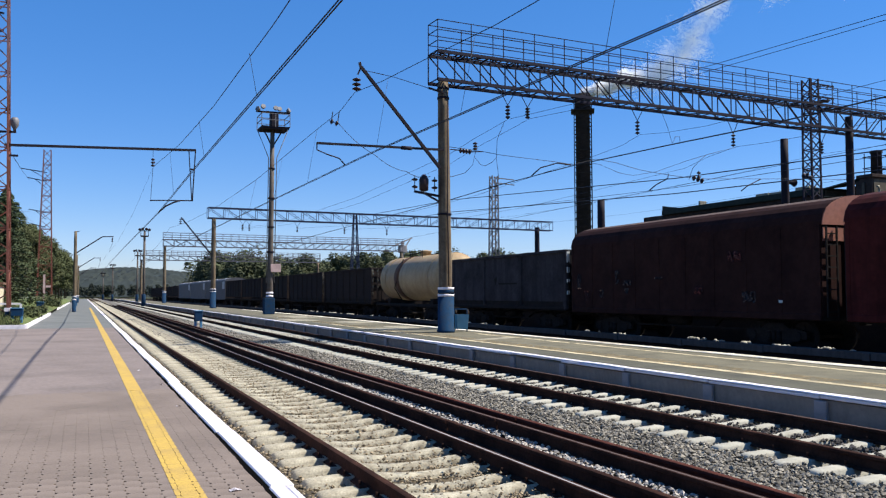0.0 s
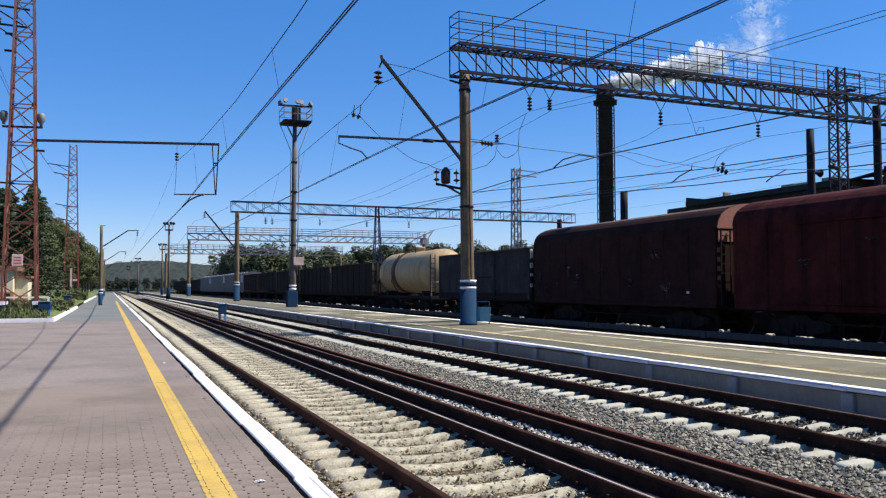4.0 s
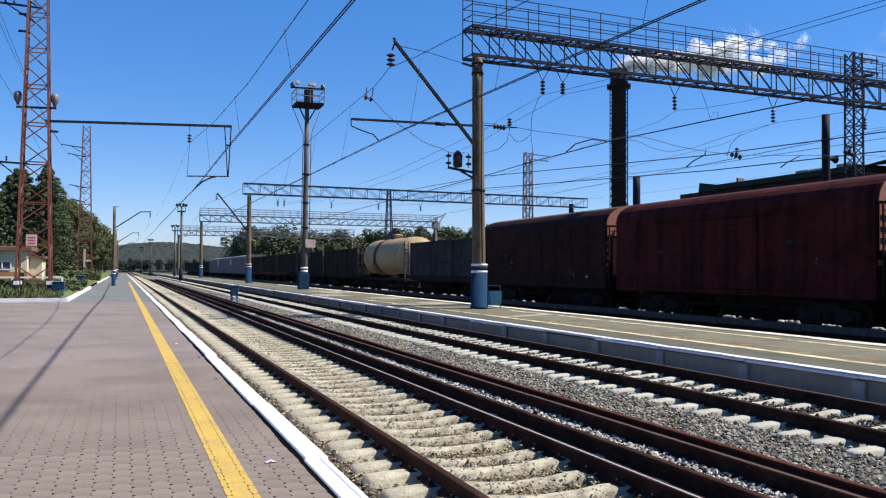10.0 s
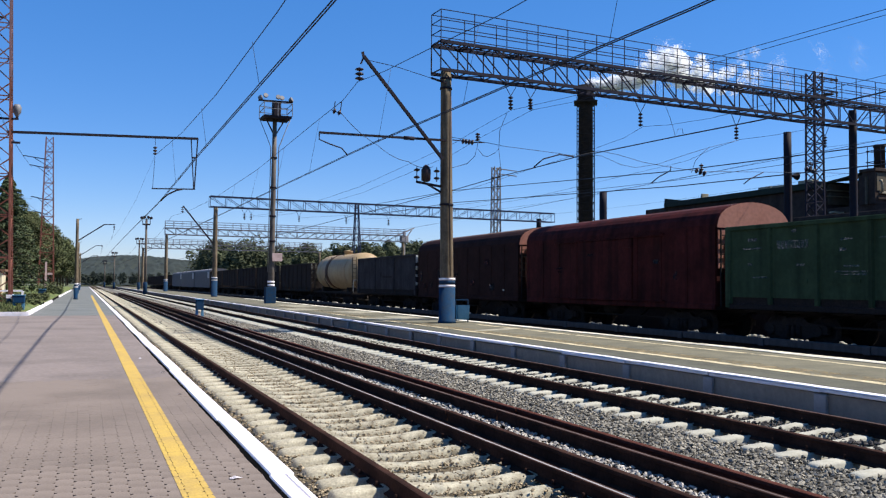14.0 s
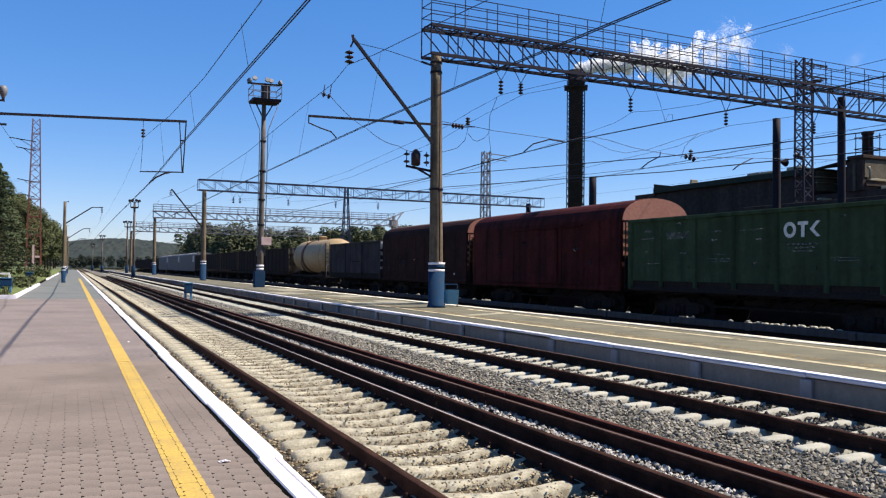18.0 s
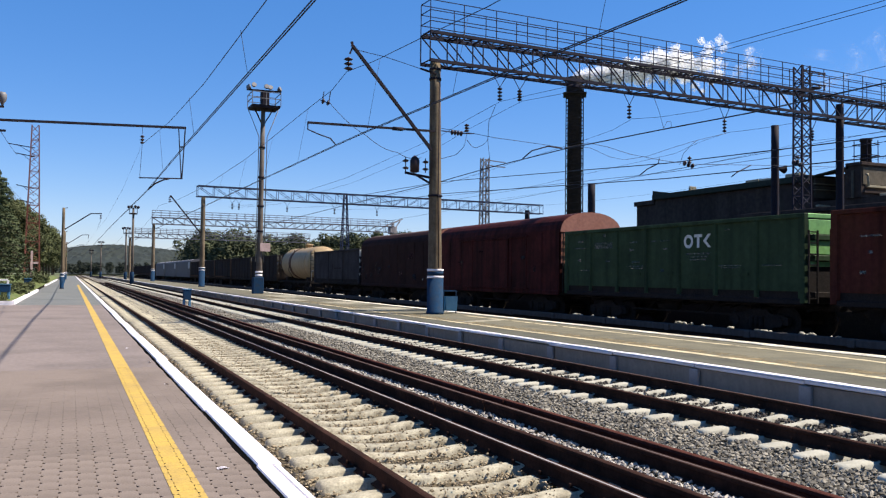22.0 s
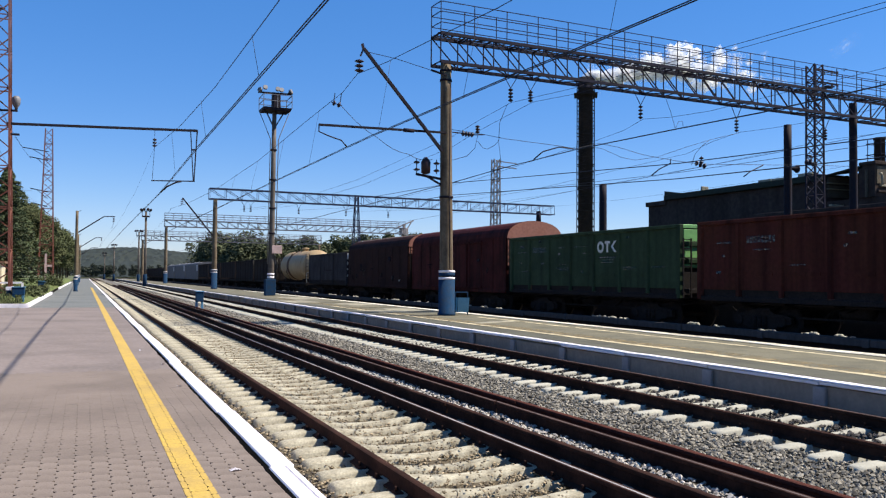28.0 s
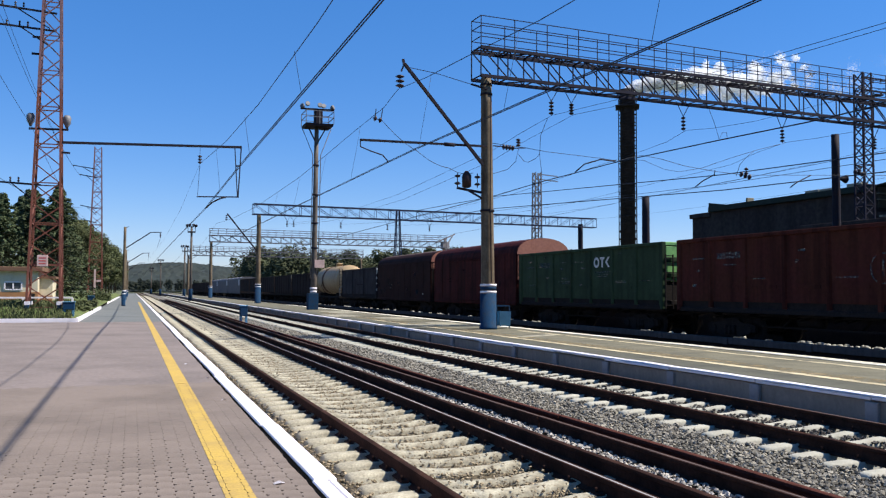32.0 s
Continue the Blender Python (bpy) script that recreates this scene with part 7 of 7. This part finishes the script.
for y0, y1, z0, z1 in ((-2.5, -1.3, 2.60, 2.65), (-2.4, -1.35, 2.50, 2.54), (-2.3, -1.5, 2.40, 2.45)):
    mark(green_gondola, y0, y1, z0, z1, x=-1.582)
for i in range(8):
    mark(green_gondola, 3.06 + 0.155 * i, 3.06 + 0.155 * i + 0.115, 2.93, 3.17, M_LETTER_DIM, x=-1.582)
for y0, y1, z0, z1 in ((5.1, 5.5, 3.2, 3.3), (4.9, 5.7, 2.95, 3.0), (5.3, 5.5, 2.45, 2.52), (4.7, 5.3, 2.05, 2.1), (3.2, 3.5, 2.4, 2.47), (1.5, 1.9, 3.1, 3.15), (1.7, 1.95, 2.8, 2.88), (1.3, 1.8, 2.35, 2.4),
                       (0.9, 2.1, 2.2, 2.24), (1.0, 1.9, 2.12, 2.16), (0.35, 0.65, 3.1, 3.14), (-0.4, 0.1, 3.1, 3.14), (-0.35, -0.05, 2.8, 2.86), (-0.1, 0.1, 2.0, 2.1), (-3.9, -2.9, 2.2, 2.23), (-3.8, -3.0, 2.13, 2.16),
                       (-5.6, -4.8, 2.2, 2.23), (3.5, 3.7, 3.4, 3.5), (-3.4, -3.2, 3.35, 3.4)):
    mark(green_gondola, y0, y1, z0, z1, x=-1.582)
for i in range(8):
    mark(red_gondola, 3.0 + 0.155 * i, 3.0 + 0.155 * i + 0.115, 2.93, 3.15, M_LETTER_DIM, x=-1.582)
ring_mark(red_gondola, -2.86, 2.45, 0.40, 0.44, M_LETTER_DIM)
poly_mark(red_gondola, [(-2.82, 2.7), (-2.90, 2.7), (-2.90, 2.2), (-2.82, 2.2)], M_LETTER_DIM)
for y0, y1, z0, z1 in ((4.9, 5.6, 2.95, 3.0), (5.2, 5.35, 2.5, 2.58), (3.2, 3.9, 2.7, 2.74), (0.0, 0.3, 3.05, 3.12), (0.3, 0.45, 2.7, 2.8), (-2.0, -1.2, 2.2, 2.24), (5.4, 5.6, 1.95, 2.05), (1.8, 2.4, 2.2, 2.24)):
    mark(red_gondola, y0, y1, z0, z1, x=-1.582)
M_PATCH_RED = material("faded_red_patch", (0.075, 0.017, 0.015), 0.85, alpha=(9.0, 0.42, 0.60, 0.8), grain=10, vary=0.3, stain=(0.06, 0.02, 0.018), stain_scale=2, stain_amount=0.5)
M_PATCH_GREY = material("faded_grey_patch", (0.06, 0.043, 0.040), 0.85, alpha=(9.0, 0.42, 0.60, 0.8), grain=10, vary=0.3, stain=(0.05, 0.025, 0.022), stain_scale=2, stain_amount=0.5)
for y0, y1, z0, z1, m in ((-3.6, -2.95, 2.8, 3.15, M_PATCH_RED), (3.1, 3.4, 2.15, 2.7, M_PATCH_GREY), (2.35, 2.9, 2.1, 2.3, M_PATCH_GREY), (2.5, 2.8, 1.8, 2.0, M_PATCH_GREY), (-1.75, -1.3, 1.75, 2.05, M_PATCH_RED),
                          (-4.2, -3.6, 1.5, 1.85, M_PATCH_GREY), (5.2, 5.6, 1.5, 1.9, M_PATCH_RED), (4.2, 4.5, 1.6, 1.95, M_PATCH_GREY), (-5.3, -5.15, 1.5, 1.58, M_LETTER), (0.4, 0.9, 2.3, 2.4, M_PATCH_GREY), (5.9, 6.2, 2.0, 2.6, M_PATCH_GREY)):
    mark(dark_covered, y0, y1, z0, z1, m, x=-1.64)
for y0, y1, z0, z1 in ((3.0, 3.9, 2.5, 2.56), (3.1, 3.6, 2.35, 2.4), (-3.6, -3.2, 2.6, 2.75), (-4.6, -4.4, 2.0, 2.3), (0.8, 1.2, 3.0, 3.1)):
    mark(red_covered, y0, y1, z0, z1, M_PATCH_GREY, x=-1.64)
poly_mark(grey_gondola, [(1.3, 3.1), (0.9, 2.6), (0.75, 2.2), (0.55, 2.6), (0.7, 2.65), (0.8, 2.5), (1.0, 2.75)], M_UNDER)
mark(grey_gondola, -1.6, 0.4, 2.25, 2.33, M_UNDER, x=-1.585)


# ---- steam from the chimney ----
STEAM_TOP, WIND = Vector((107.6, 170.0, 48.2)), Vector((0.92, -0.39, 0.0))
M_STEAM = material("white_steam", (0.99, 0.99, 0.99), 1.0, grain=0.6, vary=0.01, bump=0, steam=(STEAM_TOP, WIND, 28.0, 42.0, 0.0), gloss=0.0)
M_STEAM_SLOW = material("lingering_steam", (0.99, 0.99, 0.99), 1.0, grain=0.6, vary=0.01, bump=0, steam=(STEAM_TOP, WIND, 22.0, 70.0, 0.12), gloss=0.0)
PUFFS = []


def puff_mesh(seed, radius, mat, flakes, core=True):
    """A bulging head of steam wrapped in fine flakes of droplets, thin towards its rim."""
    rng = np.random.default_rng(seed)
    off = Vector((seed * 3.1, seed * 1.7, 0))
    def reach(d):
        return radius * (0.75 + 0.6 * noise.noise(d * 1.1 + off) + 0.6 * abs(noise.noise(d * 2.3 + off)))
    vs, fs = [], []
    if core:
        bm = bm_new()
        bmesh.ops.create_icosphere(bm, subdivisions=1, radius=1.0)
        vs = [tuple(v.co.normalized() * 0.7 * reach(v.co.normalized())) for v in bm.verts]
        fs = [tuple(v.index for v in f.verts) for f in bm.faces]
        bm.free()
    for k in range(flakes):
        d = Vector(rng.normal(size=3)).normalized()
        p = d * reach(d) * (1.0 + min(0.6, abs(rng.normal(0, 0.2))) if core else 4.2 * rng.uniform(0, 1) ** 0.8)
        a = Vector(rng.normal(size=3)).normalized()
        b = a.cross(d + Vector((0.01, 0.02, 0.03))).normalized()
        q = rng.uniform(0.11, 0.24) if core else rng.uniform(0.05, 0.10)
        across = math.hypot(p.x, p.y)
        p.z *= 1.0 if core else 1.25
        p = Vector((p.x, p.y, 0)) * min(1.0, 1.25 / max(0.01, across)) + Vector((0, 0, p.z))
        o = len(vs)
        vs += [tuple(p - a * q - b * q * 0.6), tuple(p + a * q - b * q * 0.6), tuple(p + b * q)]
        fs.append((o, o + 1, o + 2))
    me = bpy.data.meshes.new("puff")
    me.from_pydata(vs, [], fs)
    me.materials.append(mat)
    for p in me.polygons:
        p.use_smooth = True
    return me


def steam():
    rng = random.Random(11)
    plume = thing("steam_plume", "white steam cloud drifting away from the tall chimney", "smoke", at=STEAM_TOP)
    sizes = (0.6, 0.8, 0.95, 1.1, 1.2, 1.3)
    heads = [puff_mesh(40 + k, r, M_STEAM, int(240 * r)) for k, r in enumerate(sizes)]
    wisps = [puff_mesh(60 + k, 1.0, M_STEAM_SLOW, 620, False) for k in range(6)]
    n = 1150
    for i in range(n):
        born = -12 + 44 * i / n + rng.uniform(-0.12, 0.12)
        bulge = math.sin(born * 2.3 + 1) + 0.6 * math.sin(born * 3.7)
        tall = 6.5 * math.exp(-((born - 9.6) / 0.8) ** 2) * rng.uniform(0.3, 1.0)
        slow = born < -3.5 or tall > 1.5 and rng.random() < 0.6
        slow = slow or rng.random() < 0.08
        o = new("puff", (wisps if slow else heads)[rng.randrange(6)])
        o["kind"] = "stuff"
        o.parent = plume
        lift = 1.0 + 0.25 * math.sin(born * 0.9) + 0.2 * bulge + 0.9 * min(1.0, max(0.0, 1.5 - born) / 3)
        spread = Vector((rng.gauss(0, 1.2), rng.gauss(0, 1.5), rng.triangular(-3.1, 2.8, -0.3) * (1.0 + 0.12 * bulge)))
        turn = (rng.uniform(-60, 60), rng.uniform(-60, 60), rng.uniform(-60, 60))
        fade = rng.triangular(7.6, 9.6, 8.4) + (2.5 if slow else 0.0)
        def where(t, born=born, spread=spread, lift=lift, turn=turn, tall=tall, fade=fade, slow=slow):
            a = t - born
            if a < 0:
                return pose(0, 0, max(-30.0, 7.0 * a - 3.8))
            along = 3.6 * max(0.0, a - 0.2) + 0.15 * a * a + (9.0 if slow else 60.0) * max(0.0, a - fade) ** 2
            k = a / 4.0 if a < 5 else 1.25 + 0.13 * (a - 5) ** 1.2
            out = min(1.0, a / 0.4)
            p = WIND * along + spread * k + Vector((0, 0, -3.8 + 3.8 * out + lift * 1.0 * min(a, 5.0) ** 0.75 + tall * min(1.0, a / 5.0)))
            p.z += 0.05 * max(0.0, min(a, 14.0) - 6) ** 1.3
            if born < -3.5:
                p.z += min(24.0, max(0.0, along - 23.0) * 2.0) * min(1, (-born - 3.5) / 2)
            q = min(1.0, max(0.0, a - 0.4) / 4.0)
            return pose(p.x, p.y, p.z, turn[0] * q, turn[1] * q, turn[2] * q)
        times = sorted({0.0, 32.0} | {round(min(32.0, max(0.0, born + d)), 2) for d in (-2.0, -0.05, 0.4, 0.8, 1.2, 2.2, 3.4, 4.6, fade, fade + 1.0, fade + 2.0, fade + 4.0, fade + 8.0)})
        PUFFS.append((o, [(t, where(t)) for t in times]))


steam()


# ---- paving stones, ballast stones ----
def paver_outline(w, l, c=0.027):
    return [(-w / 2 + c, -l / 2), (w / 2 - c, -l / 2), (w / 2, -l / 2 + c), (w / 2, l / 2 - c), (w / 2 - c, l / 2), (-w / 2 + c, l / 2), (-w / 2, l / 2 - c), (-w / 2, -l / 2 + c)]


def paving():
    PW, PL, gap = 0.131, 0.236, 0.0
    rng = random.Random(3)
    prof = paver_outline(PW - gap, PL - gap)
    rim = paver_outline(PW - gap, PL - gap)
    def block(cx, cy, z, tilt):
        prof = rim = paver_outline(PW - gap, PL - gap, max(0.003, 0.027 * min(1.0, (14.6 - cy) / 7.0)))
        v = [(cx + x, cy + y, 0.150) for x, y in prof] + [(cx + x, cy + y, z - 0.0006 + tilt * x) for x, y in prof] + [(cx + x, cy + y, z + tilt * x) for x, y in rim]
        f = [(i, (i + 1) % 8, 8 + (i + 1) % 8, 8 + i) for i in range(8)] + [(8 + i, 8 + (i + 1) % 8, 16 + (i + 1) % 8, 16 + i) for i in range(8)] + [tuple(range(16, 24))]
        return v, f
    v, f = block(0, 0, 0.0, 0)
    v = [(x, y, -0.046 if z == 0.150 else z) for x, y, z in v]
    one = bpy.data.meshes.new("paver")
    one.from_pydata(v, [], f)
    one.materials.append(M_PAVER)
    vs, fs, yv, yf = [], [], [], []
    cols = int((1.397 + 3.80) / PW)
    for i in range(cols):
        cx = 1.397 - PW * (i + 0.5)
        for j in range(78):
            cy = -3.0 + PL * (j + 0.5) + (PL / 2 if i % 2 else 0)
            if cy > 14.95:
                continue
            z = 0.196 + rng.uniform(-0.0005, 0.0005)
            if cx > -1.55 and 5.0 < cy < 8.05:
                o = new("paver", one)
                o.parent = platform_1
                o.location = (cx, cy, z)
                o.rotation_euler = (rng.uniform(-0.002, 0.002), rng.uniform(-0.004, 0.004), 0)
            else:
                a, b = block(cx, cy, z, rng.uniform(-0.004, 0.004))
                k = len(vs)
                vs += a
                fs += [tuple(q + k for q in face) for face in b]
            x0, x1 = max(cx - PW / 2 + 0.001, 0.70), min(cx + PW / 2 - 0.001, 0.92)
            if x1 - x0 > 0.01:
                k = len(yv)
                c = 0.017
                yv += [(x, y, z + 0.0035) for x, y in ((x0 + c, cy - PL / 2 + 0.001), (x1 - c, cy - PL / 2 + 0.001), (x1, cy - PL / 2 + c), (x1, cy + PL / 2 - c), (x1 - c, cy + PL / 2 - 0.001), (x0 + c, cy + PL / 2 - 0.001), (x0, cy + PL / 2 - c), (x0, cy - PL / 2 + c))]
                yf.append(tuple(range(k, k + 8)))
    mesh_from("paver_field", vs, fs, M_PAVER, platform_1)["kind"] = "stuff"
    mesh_from("yellow_paint", yv, yf, M_YELLOW, platform_1)["kind"] = "stuff"


paving()


def stones(name, label, n, area, size, z, mat, seed, power=1.8):
    """Loose angular stones strewn over x0..x1, y0..y1, thinning with distance."""
    rng = np.random.default_rng(seed)
    x0, x1, y0, y1 = area
    x, y = rng.uniform(x0, x1, n), np.where(rng.uniform(0, 1, n) < 0.12, rng.uniform(y0, 3.0, n), 2.8 + (y1 - 2.8) * rng.uniform(0, 1, n) ** power) if y0 < 0 else y0 + (y1 - y0) * rng.uniform(0, 1, n) ** power
    s = rng.uniform(size[0], size[1], n)
    base = np.array([(1, 0, 0), (0, 1, 0), (-1, 0, 0), (0, -1, 0), (0, 0, 1), (0, 0, -1), (0.6, 0.6, 0.55), (-0.55, -0.6, 0.5)], float)
    tri = [(0, 6, 4), (6, 1, 4), (0, 1, 6), (1, 2, 4), (2, 7, 4), (7, 3, 4), (2, 3, 7), (3, 0, 4), (1, 0, 5), (2, 1, 5), (3, 2, 5), (0, 3, 5)]
    v = base[None] * (1 + rng.uniform(-0.3, 0.3, (n, 8, 1))) * s[:, None, None] * np.stack([np.ones(n), rng.uniform(0.6, 1, n), rng.uniform(0.5, 0.85, n)], 1)[:, None]
    an = rng.uniform(0, 6.28, n)
    c, sn = np.cos(an)[:, None], np.sin(an)[:, None]
    px, py = v[..., 0] * c - v[..., 1] * sn, v[..., 0] * sn + v[..., 1] * c
    out = np.stack([px + x[:, None], py + y[:, None], v[..., 2] + z + rng.uniform(-0.01, 0.03, n)[:, None]], -1).reshape(-1, 3)
    f = (np.array(tri)[None] + 8 * np.arange(n)[:, None, None]).reshape(-1, 3)
    return tagged(mesh_from(name, out.tolist(), f.tolist(), mat), label, "gravel", kind="stuff")


stones("ballast_stones", "loose grey crushed stone between the tracks", 26000, (5.88, 7.70, -5.0, 42), (0.016, 0.040), -0.212, M_STONE, 1)
stones("ballast_stones", "grey crushed stone between the pale sleepers", 9000, (8.08, 9.52, -5.0, 42), (0.02, 0.042), -0.215, M_STONE_DARK, 2)
stones("ballast_stones", "line of pale rubble beside the loose rails", 11000, (4.82, 5.42, -5.0, 40), (0.016, 0.036), -0.17, M_RUBBLE, 3)
stones("ballast_stones", "sandy gravel between the worn sleepers", 22000, (2.05, 4.70, -5.0, 36), (0.012, 0.028), -0.218, M_STONE_SANDY, 4)
stones("ballast_stones", "fine gravel strewn over the worn sleepers", 2600, (2.95, 4.15, -5.0, 26), (0.008, 0.020), -0.155, M_STONE_SANDY, 6)
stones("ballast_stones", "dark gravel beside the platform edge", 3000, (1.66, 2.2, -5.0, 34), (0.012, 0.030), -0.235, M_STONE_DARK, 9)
stones("ballast_stones", "sparse grey stones between the tracks", 8000, (1.8, 10.3, 30, 110), (0.03, 0.06), -0.21, M_STONE, 5, 1.3)

litter = thing("paper_scrap", "small white scrap of litter on the paving", "litter", at=(1.16, 7.03, 0.2))
bm = bm_new()
vv = [bm.verts.new(p) for p in ((-0.045, -0.03, 0.0), (0.0, -0.04, 0.012), (0.05, -0.02, 0.004), (0.04, 0.03, 0.002), (0.0, 0.035, 0.014), (-0.05, 0.025, 0.003))]
for q in ((0, 1, 4, 5), (1, 2, 3, 4)):
    bm.faces.new([vv[i] for i in q])
bmesh.ops.solidify(bm, geom=bm.faces[:], thickness=0.003)
sheet = part("sheet", bm, M_WHITE, litter)
for x, y, turn in ((1.11, 18.8, 0.6), (1.30, 15.76, 1.9), (1.27, 12.6, 2.7)):
    bit = thing("paper_scrap", "small white scrap of litter on the paving", "litter", at=(x, y, 0.1975))
    bit.rotation_euler = (0, 0, turn)
    o = new("sheet", sheet.data)
    o.parent = bit
    o.scale = (0.7, 0.7, 1.0)

# pale blocks along the far side of the train's track
blocks = thing("sleeper_ends", "row of pale concrete sleeper ends beyond the train", "sleepers", kind="stuff")
bm = bm_new()
for k in range(240):
    y = 3.0 + 0.543 * k + random.uniform(-0.05, 0.05)
    if noise.noise(Vector((y * 0.23, 4.0, 0.0))) + random.uniform(-0.25, 0.25) > 0.0:
        for j in range(3):
            w = random.uniform(0.08, 0.17)
            x, yy, z = 24.2 + random.uniform(-0.15, 0.15), y + 0.15 * j + random.uniform(-0.04, 0.04), -0.17 + random.uniform(-0.05, 0.03)
            lathe(bm, [(w, -0.1), (w * 0.95, 0.02), (w * 0.6, 0.05 + random.uniform(0, 0.03)), (0.01, 0.075)], 7, origin=(x, yy, z))
part("blocks", bm, M_CONC_NEW, blocks)

motions()
